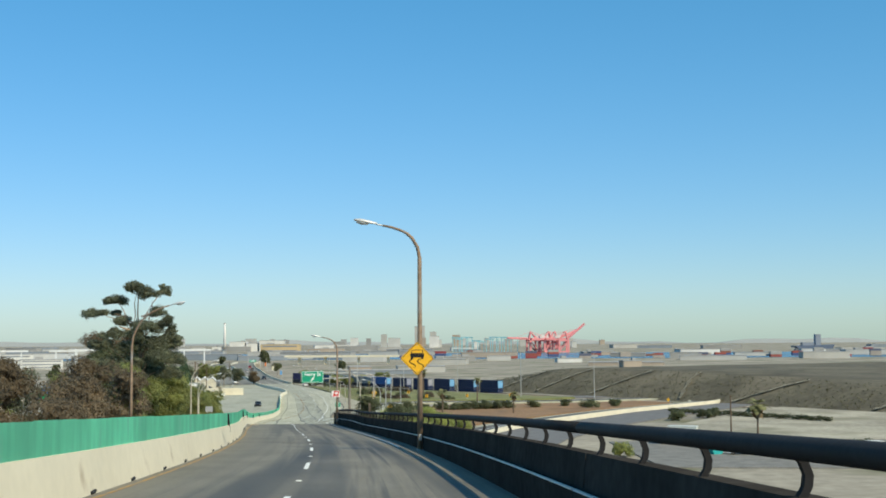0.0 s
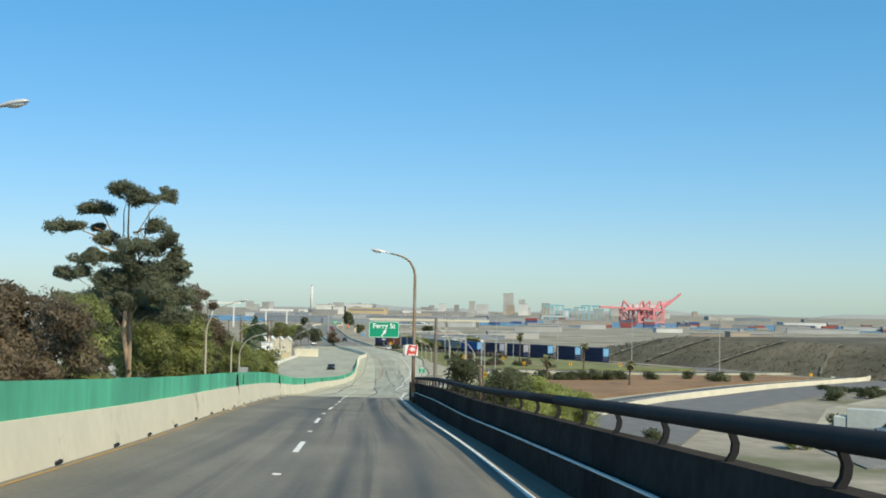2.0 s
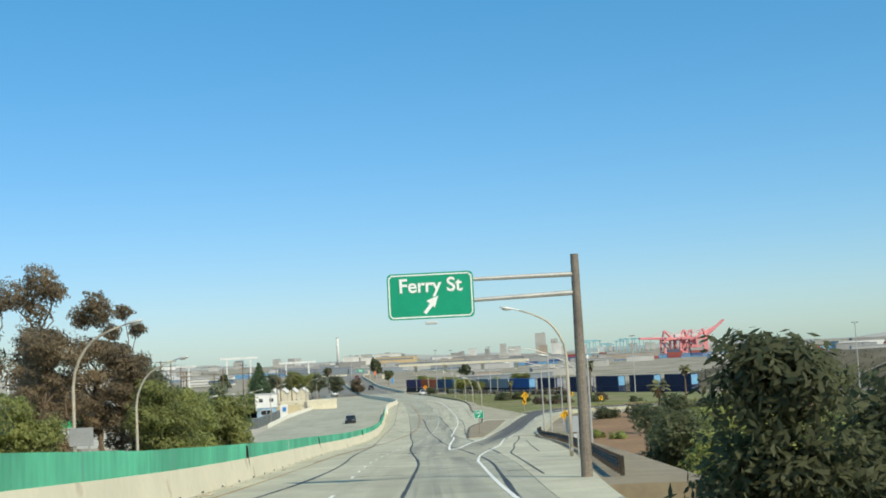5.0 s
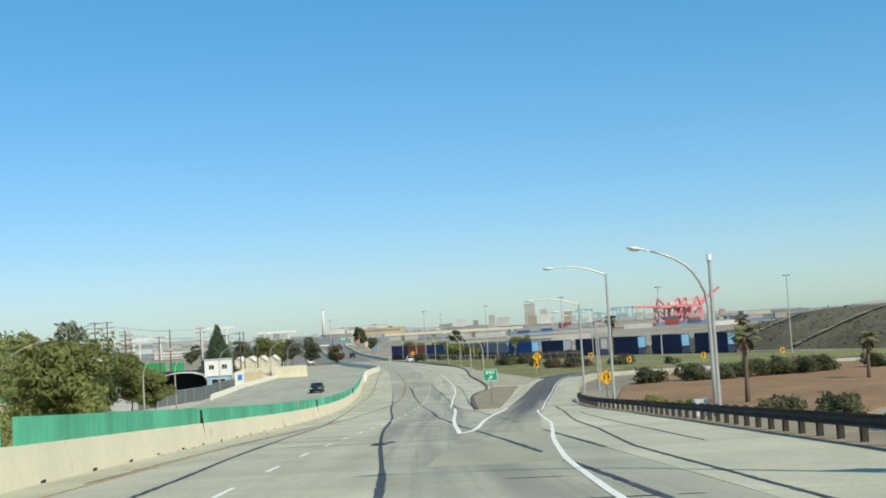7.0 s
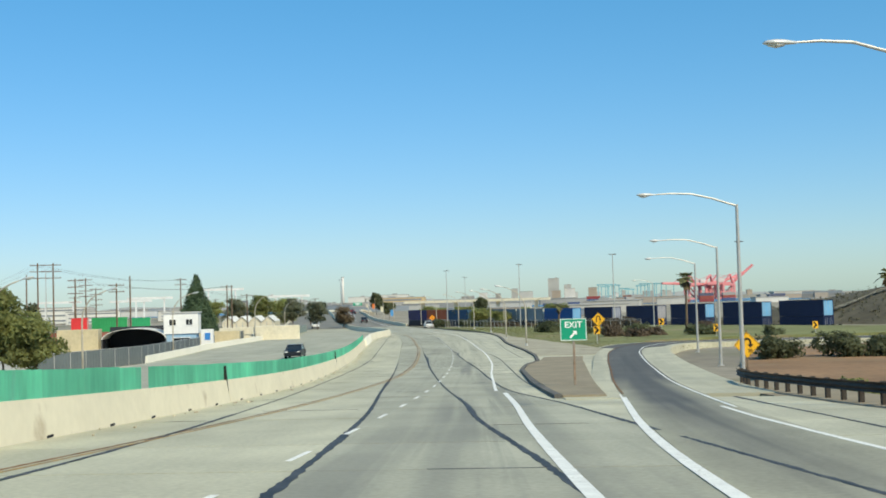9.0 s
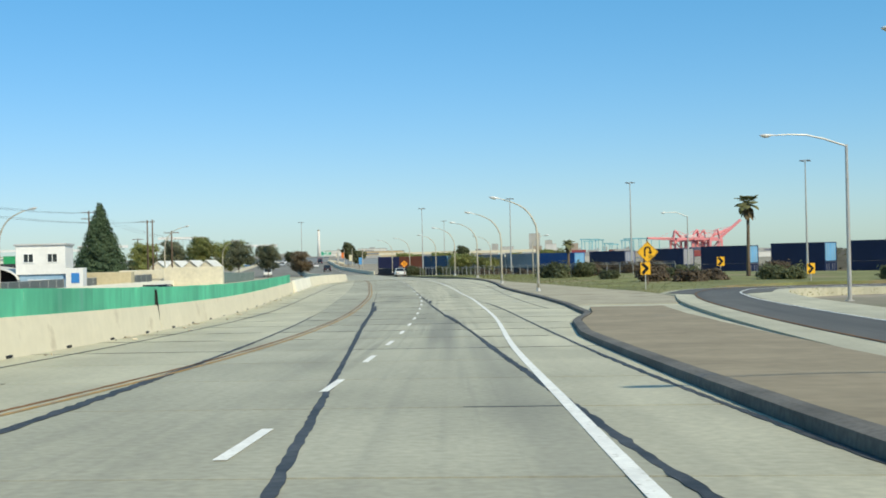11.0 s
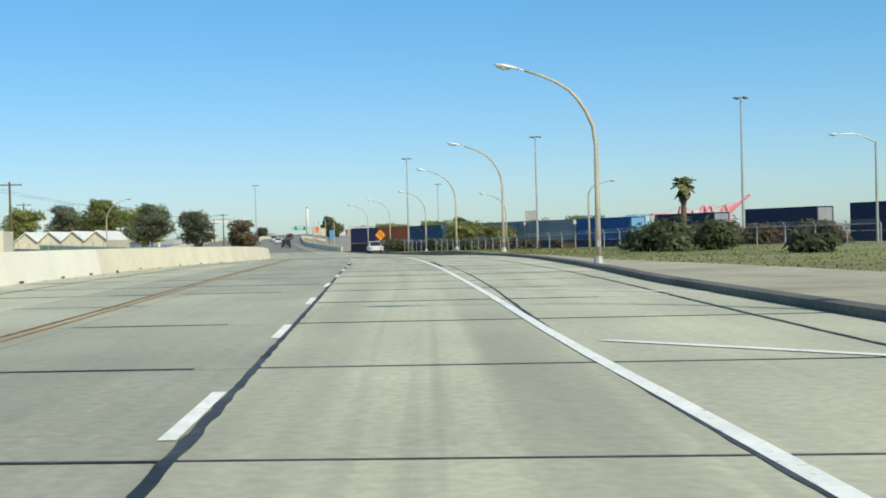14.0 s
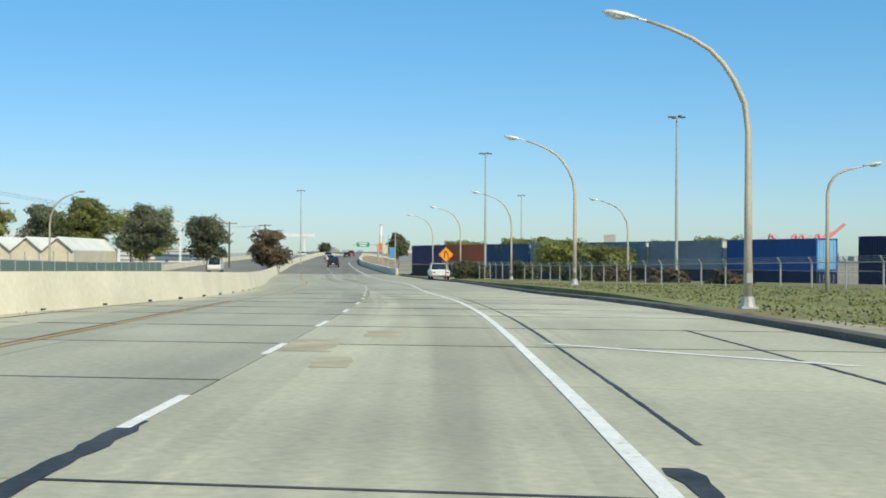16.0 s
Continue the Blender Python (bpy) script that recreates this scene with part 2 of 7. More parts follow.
M["bark"] = mat("grey_brown_bark", (0.155, 0.115, 0.08), 0.9, var=0.3, scale=1.5, streak=(1, 1, 0.2))
M["chain"] = mat("fence_fabric", (0.17, 0.18, 0.17), 0.6, 0.3, var=0.15, scale=1.0)
M["glass"] = mat("dark_glass", (0.02, 0.025, 0.03), 0.08, spec=0.7, var=0.05, bump=0)
M["tyre"] = mat("tyre_rubber", (0.02, 0.02, 0.02), 0.85)
M["chrome"] = mat("bright_metal", (0.6, 0.6, 0.6), 0.25, 0.9, var=0.05)
M["red_light"] = mat("red_lamp_lens", (0.35, 0.02, 0.02), 0.25, var=0.1)


def paint(name, c, rough=0.4, metal=0.0, **k):
    if name not in M:
        M[name] = mat(name, c, rough, metal, **{**dict(var=0.1, scale=0.4, fine=3), **k})
    return M[name]


# ---- building blocks ----
def part(name, bm, material, parent=None, label=""):
    me = bpy.data.meshes.new(name)
    bm.to_mesh(me)
    bm.free()
    me.materials.append(material)
    ob = new(name, me)
    if parent:
        ob.parent = parent
    if label:
        tagged(ob, label)
    return ob


def thing(name, label, category, group="", kind="", at=(0, 0, 0), turn=0.0):
    ob = new(name)
    x, y, z = at
    ob.matrix_basis = pose(x, y, z + dip(y), 0, 0, turn)
    return tagged(ob, label, category, group, kind)


def smooth(ob):
    for p in ob.data.polygons:
        p.use_smooth = True
    return ob


def box(bm, c, s, rz=0.0, rx=0.0, bev=0.0):
    m = pose(*c, rx, 0, rz) @ Matrix.Diagonal((*s, 1))
    r = bmesh.ops.create_cube(bm, size=1, matrix=m)
    if bev:
        es = {e for v in r["verts"] for e in v.link_edges}
        bmesh.ops.bevel(bm, geom=list(es), offset=bev, segments=1, affect='EDGES')
    return bm


def tube(bm, pts, radii, n=8, cap=True):
    """A tapered tube along points."""
    pts = [Vector(p) for p in pts]
    rings = []
    for i, p in enumerate(pts):
        d = (pts[min(i + 1, len(pts) - 1)] - pts[max(i - 1, 0)]).normalized()
        a = d.orthogonal().normalized() if abs(d.z) > 0.99 else d.cross(Vector((0, 0, 1))).normalized()
        b = d.cross(a)
        r = radii[i] if isinstance(radii, (list, tuple)) else radii
        rings.append([bm.verts.new(p + (a * math.cos(2 * math.pi * k / n) + b * math.sin(2 * math.pi * k / n)) * r) for k in range(n)])
    for u, v in zip(rings, rings[1:]):
        for k in range(n):
            bm.faces.new((u[k], u[(k + 1) % n], v[(k + 1) % n], v[k]))
    if cap:
        bm.faces.new(rings[0][::-1])
        bm.faces.new(rings[-1])
    return bm


def prism(bm, outline, y0, y1):
    """An outline in x, z swept from y0 to y1."""
    a = [bm.verts.new((x, y0, z)) for x, z in outline]
    b = [bm.verts.new((x, y1, z)) for x, z in outline]
    k = len(outline)
    for i in range(k):
        bm.faces.new((a[i], a[(i + 1) % k], b[(i + 1) % k], b[i]))
    bm.faces.new(a[::-1])
    bm.faces.new(b)
    bmesh.ops.recalc_face_normals(bm, faces=bm.faces[:])
    return bm


# ---- the line of the road ----
LINE = np.array([
    (-90, 4.7, 25.95), (-40, 2.1, 23.07), (0, 0, 20.77), (24.5, -1.41, 19.38), (49, -3.55, 17.99), (73.7, -6.49, 16.58),
    (98.7, -10.05, 15.2), (130, -14.05, 13.32), (161.5, -17.71, 11.1), (186.6, -20.39, 9.55), (211.8, -23.12, 8.08), (237.3, -25.58, 6.63),
    (250, -26.64, 5.96), (282, -29.45, 4.56), (313.9, -32.06, 3.67), (339, -34.25, 3.27), (363.8, -36.58, 3.19),
    (388, -39.2, 3.2), (415, -42.9, 3.1), (430, -45.3, 3.0), (442, -47.6, 2.86), (460, -51.8, 2.6), (493, -60.4, 2.25), (530, -70.9, 2.0), (570, -81.0, 2.3), (620, -93.0, 3.0), (680, -105.8, 3.8),
    (748, -120.6, 4.6), (800, -131.6, 4.95), (835, -138, 4.9), (900, -148, 4.4), (1000, -161, 3.2)])


def spline(table):
    t = np.array(table, float)
    xs, ys = t[:, 0], t[:, 1]
    d = np.gradient(ys, xs)
    def f(x):
        if x <= xs[0] or x >= xs[-1]:
            i = 0 if x <= xs[0] else -1
            return float(ys[i] + d[i] * (x - xs[i]))
        i = int(np.searchsorted(xs, x)) - 1
        h = xs[i + 1] - xs[i]
        u = (x - xs[i]) / h
        return float((2*u**3 - 3*u**2 + 1) * ys[i] + (u**3 - 2*u**2 + u) * h * d[i] + (3*u**2 - 2*u**3) * ys[i + 1] + (u**3 - u**2) * h * d[i + 1])
    return f


def steps(table):
    t = np.array(table, float)
    return lambda y: float(np.interp(y, t[:, 0], t[:, 1]))


road_x, road_z = spline(LINE[:, :2]), spline(LINE[:, [0, 2]])
wall_off = spline([(-90, -5.1), (0, -5.25), (40, -5.38), (60, -5.55), (86, -5.92), (110, -6.3), (147, -7.4), (174, -8.1), (205, -9.0), (230, -9.6), (260, -9.6), (290, -9.5), (334, -10.9),
                   (360, -12.0), (385, -12.8), (415, -12.4), (430, -10.6), (442, -9.5), (460, -8.7), (493, -8.7), (560, -8.6), (640, -8.5), (850, -8.9), (1000, -9.0)])
yellow_off = spline([(-90, -4.8), (0, -4.95), (40, -5.1), (55, -5.27), (85, -5.65), (105, -5.8), (147, -6.5), (200, -7.3), (231, -7.4), (245, -7.0), (262, -6.2), (279, -5.4), (300, -4.5), (323, -4.4), (345, -4.8), (365, -5.3), (385, -6.1),
                     (410, -6.6), (431, -6.8), (456, -6.4), (474, -5.9), (501, -4.8), (545, -5.0), (640, -6.4), (1000, -6.8)])
dash_off = spline([(-90, -1.5), (30, -1.53), (60, -1.75), (85, -1.98), (115, -1.85), (133, -2.15), (165, -2.98), (182, -3.45), (200, -3.6), (212, -3.5), (227, -3.22), (243, -2.85), (256, -2.5), (272, -2.0), (285, -1.65), (305, -1.4), (332, -1.3), (355, -1.45),
                   (380, -2.3), (406, -2.62), (434, -2.5), (463, -1.7), (482, -0.8), (520, -0.6), (600, -1.6), (1000, -1.8)])
edge_off = spline([(-90, 1.93), (60, 1.93), (120, 1.93), (170, 1.8), (232, 1.45), (250, 1.5), (276, 1.35), (290, 1.5), (305, 1.62), (315, 1.85), (323, 2.03), (333, 2.1), (345, 2.05), (356, 1.88), (364, 1.57), (372, 1.4), (384, 1.15), (411, 1.05), (430, 1.05),
                   (465, 1.8), (506, 4.0), (560, 3.4), (640, 2.2), (1000, 2.2)])
# right-hand edge of the pavement
right_off = steps([(-90, 3.2), (30, 3.2), (60, 3.0), (85, 2.9), (126, 2.9), (150, 4.4), (175, 6.8), (200, 9.0), (225, 10.6), (243, 11.3), (262, 11.0), (279, 11.6)])
kerb_off = steps([(268, 3.45), (286, 3.5), (300, 3.7), (308, 3.8), (318, 4.6), (326, 6.0), (340, 6.6), (353, 6.4), (366, 5.85), (379, 5.5), (392, 6.0), (413, 6.8), (436, 7.0), (461, 7.4), (495, 9.2), (514, 10.4), (535, 9.6), (557, 6.8), (577, 6.2),
                  (612, 4.6), (660, 4.0), (690, 4.4), (762, 5.0), (800, 7.0), (1000, 8)])
opp_off = steps([(-90, -12.6), (120, -14.0), (180, -16.5), (250, -23.0), (300, -30.0), (350, -33.6), (382, -34.4), (427, -32.0), (451, -29.6), (490, -27.2), (550, -26.8), (667, -23.6), (760, -22), (1000, -22)])


def at(y, off, dz=0.0):
    return Vector((road_x(y) + off, y, road_z(y) + dz))


def rng(a, b, step):
    k = max(1, round((b - a) / step))
    return [a + (b - a) * i / k for i in range(k + 1)]


def ribbon(bm, ys, a, b, dz=0.0, thick=0.1, cols=1):
    """A band of the road's surface between two offsets, with thickness. UV: offset and way along, in metres."""
    uv = bm.loops.layers.uv.verify()
    fa, fb = (f if callable(f) else (lambda y, v=f: v) for f in (a, b))
    top, bot, info = [], [], {}
    for y in ys:
        ra, rb = fa(y), fb(y)
        row = []
        for k in range(cols + 1):
            o = ra + (rb - ra) * k / cols
            v = bm.verts.new(at(y, o, dz))
            info[v] = (o, y)
            row.append(v)
        top.append(row)
        low = []
        for o in (ra, rb):
            v = bm.verts.new(at(y, o, dz - thick))
            info[v] = (o, y)
            low.append(v)
        bot.append(low)
    fs = []
    for i in range(len(ys) - 1):
        for k in range(cols):
            fs.append(bm.faces.new((top[i][k], top[i][k + 1], top[i + 1][k + 1], top[i + 1][k])))
        fs.append(bm.faces.new((bot[i][0], top[i][0], top[i + 1][0], bot[i + 1][0])))
        fs.append(bm.faces.new((top[i][-1], bot[i][1], bot[i + 1][1], top[i + 1][-1])))
    for i, s in ((0, 1), (-1, -1)):
        loop = [bot[i][0], bot[i][1], *reversed(top[i])]
        fs.append(bm.faces.new(loop[::s]))
    for f in fs:
        for lp in f.loops:
            lp[uv].uv = info[lp.vert]
    return bm


def sweep(bm, ys, outline, base=0.0, sink=lambda y: 0.0):
    """A cross-section (offset, height) carried along the road; base: offset or a function of the way along."""
    f = base if callable(base) else (lambda y, v=base: v)
    rings = [[bm.verts.new(at(y, f(y) + o, h - sink(y))) for o, h in outline] for y in ys]
    k = len(outline)
    for u, v in zip(rings, rings[1:]):
        for i in range(k):
            bm.faces.new((u[i], u[(i + 1) % k], v[(i + 1) % k], v[i]))
    bm.faces.new(rings[0][::-1])
    bm.faces.new(rings[-1])
    bmesh.ops.recalc_face_normals(bm, faces=bm.faces[:])
    return bm


# ---- ground ----
GROUND_Z = 2.4


def dip(y):
    """The plain falls by 0.8 m past the lawn."""
    u = min(1.0, max(0.0, (y - 440) / 80))
    return -0.8 * u * u * (3 - 2 * u)


def ground_sheet():
    bm = bmesh.new()
    xs = [-4500, -1500, -600, -300, -150, -60, 0, 60, 150, 300, 600, 1500, 4500]
    ys = [-1500, -400, -100, 0, 100, 200, 300, 400, 440, 455, 470, 480, 490, 505, 520, 600, 900, 1500, 2500, 4800]
    grid = [[bm.verts.new((x, y, GROUND_Z + dip(y))) for x in xs] for y in ys]
    for r, s in zip(grid, grid[1:]):
        for k in range(len(xs) - 1):
            bm.faces.new((r[k], r[k + 1], s[k + 1], s[k]))
    return tagged(part("ground", bm, M["ground"]), "dry sandy flat ground of the harbour", "ground", kind="structure")
ground_sheet()


def patch(name, outline, z, material, label, category="ground", kind="structure"):
    """A flat patch of surface with a rounded low edge, standing 4 cm or more over the ground sheet."""
    bm = bmesh.new()
    top = [bm.verts.new((x, y, z + dip(y))) for x, y in outline]
    low = [bm.verts.new((x, y, GROUND_Z + dip(y) - 0.2)) for x, y in outline]
    k = len(outline)
    bm.faces.new(top)
    for i in range(k):
        bm.faces.new((top[i], low[i], low[(i + 1) % k], top[(i + 1) % k]))
    bmesh.ops.recalc_face_normals(bm, faces=bm.faces[:])
    bmesh.ops.triangulate(bm, faces=bm.faces[:])
    return tagged(part(name, bm, material), label, category, kind=kind)


# lawn right of the kerb, red soil inside the loop of the ramp
patch("lawn", [(road_x(y) + kerb_off(y) + 0.35, y) for y in rng(356, 520, 8)] + [(-40, 522), (-8, 462), (24, 416), (44, 400), (36, 390), (10, 384), (-6, 384), (-15, 376), (-20, 360)], 3.08, M["grass"],
      "patchy green and dry lawn beside the kerb", "lawn")
patch("soil_field", [(-12.6, 262), (-12.4, 285), (-11.6, 310), (-9.6, 332), (-6, 348), (4, 362), (24, 366), (44, 371), (62, 378), (70, 370), (60, 354), (38, 328), (24, 306), (9, 282), (-1, 260), (-6, 244), (-10, 246)], 2.75, M["dirt"],
      "bare red-brown soil field inside the ramp loop", "soil")
patch("yard_pavement", [(-62, 330), (-66, 400), (-100, 470), (-170, 520), (-210, 430), (-150, 340), (-90, 318)], 2.6, M["pale_slab"], "pale concrete yard beside the motorway", "yard")
patch("parking_lot", [(34, 186), (32, 232), (66, 236), (110, 230), (110, 180)], 2.6, paint("lot_asphalt", (0.2, 0.19, 0.17), 0.9, var=0.2), "worn asphalt car park below the bridge", "car park")
patch("access_road", [(-40, 486), (-2, 436), (30, 398), (70, 410), (180, 420), (180, 432), (70, 424), (36, 412), (6, 442), (-30, 490)], 2.66, paint("road_grey", (0.16, 0.155, 0.15), 0.9, var=0.15), "grey service road along the railway", "road")
patch("lower_road", [(12, 258), (22, 276), (36, 298), (51, 322), (71, 347), (84, 364), (96, 362), (80, 338), (62, 310), (46, 284), (34, 262), (24, 236), (16, 205), (4, 206), (6, 236)], 2.68, paint("road_grey", (0.16, 0.155, 0.15), 0.9, var=0.15), "grey lower road beyond a pale dividing wall", "road")
patch("pale_field", [(40, 236), (50, 270), (70, 305), (100, 350), (110, 380), (260, 372), (260, 230)], 2.58, mat("sandy_field", (0.35, 0.315, 0.24), 0.95, var=0.3, scale=0.06, fine=0.8, stain=((0.24, 0.22, 0.15), 0.05, 0.55)), "pale open yard of sand and concrete", "yard")


def embankment(name, ys, top, out, label):
    """The slope from the edge of the road down to the ground."""
    bm = bmesh.new()
    rows = []
    for y in ys:
        a = at(y, top(y), -0.12)
        drop = max(0.05, a.z - GROUND_Z - dip(y) + 0.3)
        rows.append([bm.verts.new(a), bm.verts.new((a.x + out * drop * 0.9, y, a.z - drop * 0.5)), bm.verts.new((a.x + out * drop * 1.9, y, a.z - drop))])
    for u, v in zip(rows, rows[1:]):
        for k in range(2):
            bm.faces.new((u[k], u[k + 1], v[k + 1], v[k]))
    bmesh.ops.recalc_face_normals(bm, faces=bm.faces[:])
    bmesh.ops.solidify(bm, geom=bm.faces[:], thickness=0.2)
    return tagged(part(name, bm, M["gravel"]), label, "embankment", kind="structure")


embankment("embankment_right", rng(126, 282, 6), right_off, 1, "gravelly slope below the motorway shoulder")
embankment("embankment_left", rng(126, 1000, 12), opp_off, -1, "gravelly slope below the far carriageway")
embankment("embankment_far", rng(520, 1000, 12), kerb_off, 1, "gravelly slope below the motorway")

# ---- bridge deck and roadway ----
bm = ribbon(bmesh.new(), rng(-90, 141, 3), wall_off, right_off, 0, 0.6, 6)
deck = tagged(part("road_deck", bm, M["deck"]), "dark worn concrete bridge deck with tyre streaks", "road", kind="structure")
bm = ribbon(bmesh.new(), rng(-90, 126, 4), lambda y: wall_off(y) - 0.5, opp_off, 0, 0.6, 3)
part("far_deck", bm, M["deck"], deck)
bm = bmesh.new()
for y in (-30, 20, 70, 120):
    box(bm, (road_x(y) - 5, y, (road_z(y) - 0.8 + GROUND_Z) / 2), (12, 1.4, road_z(y) - 0.8 - GROUND_Z), 4)
part("pier", bm, M["grey_concrete"], deck)

bm = ribbon(bmesh.new(), rng(141, 1000, 5), wall_off, lambda y: right_off(y) if y < 269 else kerb_off(y), -0.012, 0.3, 4)
road = tagged(part("road", bm, M["bed"]), "pale concrete motorway carriageway with tarred joints", "road", kind="structure")
bm = ribbon(bmesh.new(), rng(126, 1000, 5), opp_off, lambda y: wall_off(y) - 0.5, 0, 0.3, 4)
far_road = tagged(part("far_road", bm, M["slab"]), "pale concrete carriageway beyond the median wall", "road", kind="structure")


# ---- ramp ----
RAMP = [(-20.3, 200, road_z(200)), (-21.0, 222, road_z(222)), (-21.25, 244, road_z(244)), (-21.15, 262, road_z(262)), (-21.05, 272, road_z(272) + 0.01), (-20.95, 282, road_z(282) + 0.02), (-20.4, 305, 3.95), (-19.9, 325, 3.62), (-18.9, 345, 3.38),
        (-17.2, 358, 3.24), (-14.2, 367.5, 3.12), (-9.2, 373, 3.0), (-2, 375.5, 2.95), (8, 376.5, 2.9), (20, 377, 2.9), (38, 379.5, 2.9), (56, 388, 2.9), (68, 393, 2.9), (80, 386, 2.9), (80, 370, 2.9), (66, 350, 2.9), (46, 325, 2.9), (31, 302, 2.9), (17, 278, 2.9), (7, 256, 2.9), (1, 236, 2.9), (-2, 216, 2.9)]
rp = np.array(RAMP)
rs = np.r_[0, np.cumsum(np.hypot(*np.diff(rp[:, :2], axis=0).T))]
ramp_xyz = [spline(np.c_[rs, rp[:, k]]) for k in range(3)]


def ramp_at(s, off, dz=0.0):
    x, y, z = (f(s) for f in ramp_xyz)
    dx, dy = ramp_xyz[0](s + 0.5) - ramp_xyz[0](s - 0.5), ramp_xyz[1](s + 0.5) - ramp_xyz[1](s - 0.5)
    k = math.hypot(dx, dy)
    return Vector((x + dy / k * off, y - dx / k * off, z + dz))


def ramp_band(bm, s0, s1, a, b, dz, thick, step=4.0):
    uv = bm.loops.layers.uv.verify()
    fa, fb = (f if callable(f) else (lambda s, v=f: v) for f in (a, b))
    rows = []
    for s in rng(s0, s1, step):
        rows.append([(bm.verts.new(ramp_at(s, o, h)), (o, s)) for o, h in ((fa(s), dz - thick), (fa(s), dz), (fb(s), dz), (fb(s), dz - thick))])
    for u, v in zip(rows, rows[1:]):
        for k in range(3):
            f = bm.faces.new((u[k][0], u[k + 1][0], v[k + 1][0], v[k][0]))
            for lp, q in zip(f.loops, (u[k], u[k + 1], v[k + 1], v[k])):
                lp[uv].uv = q[1]
    bm.faces.new([q[0] for q in rows[0]])
    bm.faces.new([q[0] for q in rows[-1]][::-1])
    bmesh.ops.recalc_face_normals(bm, faces=bm.faces[:])
    return bm


S_END = float(rs[-1])
S_NOSE = 71.0
RAMP_L, RAMP_R = lambda s: -1.5 if s < 154 else -3.4, lambda s: 1.6 if s < 154 else 3.4
ramp = tagged(part("ramp_road", ramp_band(bmesh.new(), 0, S_END, RAMP_L, RAMP_R, 0.004, 1.2), M["ramp"]), "dark asphalt exit ramp looping away between pale shoulders", "road", kind="structure")
part("shoulder", ramp_band(bmesh.new(), S_NOSE, S_END, lambda s: -2.6 if s < 154 else -3.8, RAMP_L, 0.0, 1.2), M["slab_pale"], ramp, "pale concrete shoulder")
part("shoulder", ramp_band(bmesh.new(), S_NOSE, S_END, RAMP_R, lambda s: 4.3 if s < 154 else 4.4, 0.0, 1.2), M["slab_pale"], ramp, "pale concrete shoulder")
part("edge_line", ramp_band(bmesh.new(), 60, 194, 1.36, 1.46, 0.02, 0.01, 3), M["white"], ramp)
part("edge_line", ramp_band(bmesh.new(), 72, 194, -1.44, -1.36, 0.02, 0.01, 3), M["rust_seam"], ramp)
part("centre_line", ramp_band(bmesh.new(), 284, S_END, -0.1, 0.1, 0.018, 0.01, 3), M["white"], ramp)
bm = ramp_band(bmesh.new(), 259, S_END - 30, -5.3, -4.8, 0.75, 1.4)
tagged(part("ramp_wall", bm, M["wall_white"]), "low pale concrete wall beside the looping ramp", "wall", kind="structure")

# island of gravel in the gore, inside a kerb
isl_l = steps([(269.5, 3.6), (296, 3.8), (308, 3.95), (318, 4.75), (326, 6.15), (334, 7.0)])
isl_r = steps([(269.5, 5.2), (300, 7.6), (325, 9.6), (334, 10.5)])
bm = ribbon(bmesh.new(), rng(269.5, 334, 2.5), isl_l, isl_r, 0.11, 1.0, 4)
random.seed(12)
for v in bm.verts:
    if v.co.z > road_z(v.co.y):
        v.co.z += random.uniform(-0.006, 0.006)
tagged(part("gore_island", bm, M["gravel"]), "raised island of grey-brown gravel in the exit gore", "traffic island", kind="structure")
# kerb colour is dark all round; it carries the shade of the road-facing side
bm = sweep(bmesh.new(), rng(269.5, 548, 3), [(-0.18, -0.1), (-0.16, 0.13), (-0.02, 0.15), (0.12, 0.15), (0.12, -0.1)], lambda y: kerb_off(y))
tagged(part("kerb", bm, mat("shade_dark_kerb", (0.13, 0.12, 0.105), 0.85, var=0.3, scale=0.5)), "concrete kerb along the shoulder, coloured dark for its shaded face", "kerb", kind="structure")
bm = ribbon(bmesh.new(), rng(339, 520, 5), lambda y: kerb_off(y) + 0.13, lambda y: kerb_off(y) + steps([(339, 8), (362, 8), (386, 4.6), (402, 1.8), (520, 1.4)])(y), 0.06, 0.4, 3)
tagged(part("verge", bm, M["sand"]), "dusty strip of bare ground behind the kerb", "verge", kind="structure")
bm = ribbon(bmesh.new(), rng(268, 352, 4), lambda y: kerb_off(y) + 0.13, lambda y: steps([(268, -22.7), (282, -22.4), (305, -22.1), (325, -21.7), (345, -20.9), (352, -20.0)])(y) - road_x(y), 0.03, 0.6, 3)
tagged(part("apron", bm, M["slab_pale"]), "pale concrete apron between motorway and ramp", "pavement", kind="structure")

# ---- median wall ----
GREEN_END = 378
JOINTS = [(-90, -38), (-38, 8), (8, 58.6), (58.6, 104), (104, 139), (139, 178), (178, 225), (225, 272), (272, 318), (318, GREEN_END)]
tall_ = steps([(85, 0.06), (115, -0.03)])   # the wall stands a little lower on the bridge
wall = tagged(new("median_wall"), "tan concrete median wall with dark gaps at the expansion joints", "wall", kind="structure")
for a, b in JOINTS:
    bm = sweep(bmesh.new(), rng(a + 0.05, b - 0.05, 3), [(0.06, -0.05), (0.0, 0.30), (-0.10, 0.88), (-0.36, 0.88), (-0.46, 0.30), (-0.5, -0.05)], wall_off, tall_)
    part("wall_panel", bm, M["wall"], wall)
    if b < GREEN_END:
        part("joint_filler", sweep(bmesh.new(), [b - 0.045, b + 0.045], [(0.04, -0.05), (-0.02, 0.30), (-0.12, 1.44), (-0.34, 1.44), (-0.46, 0.30), (-0.48, -0.05)], wall_off, tall_), M["gap_dark"], wall)
barrier = tagged(new("barrier_wall"), "pale smooth concrete barrier between the carriageways, freshly whitened at its end", "wall", kind="structure")
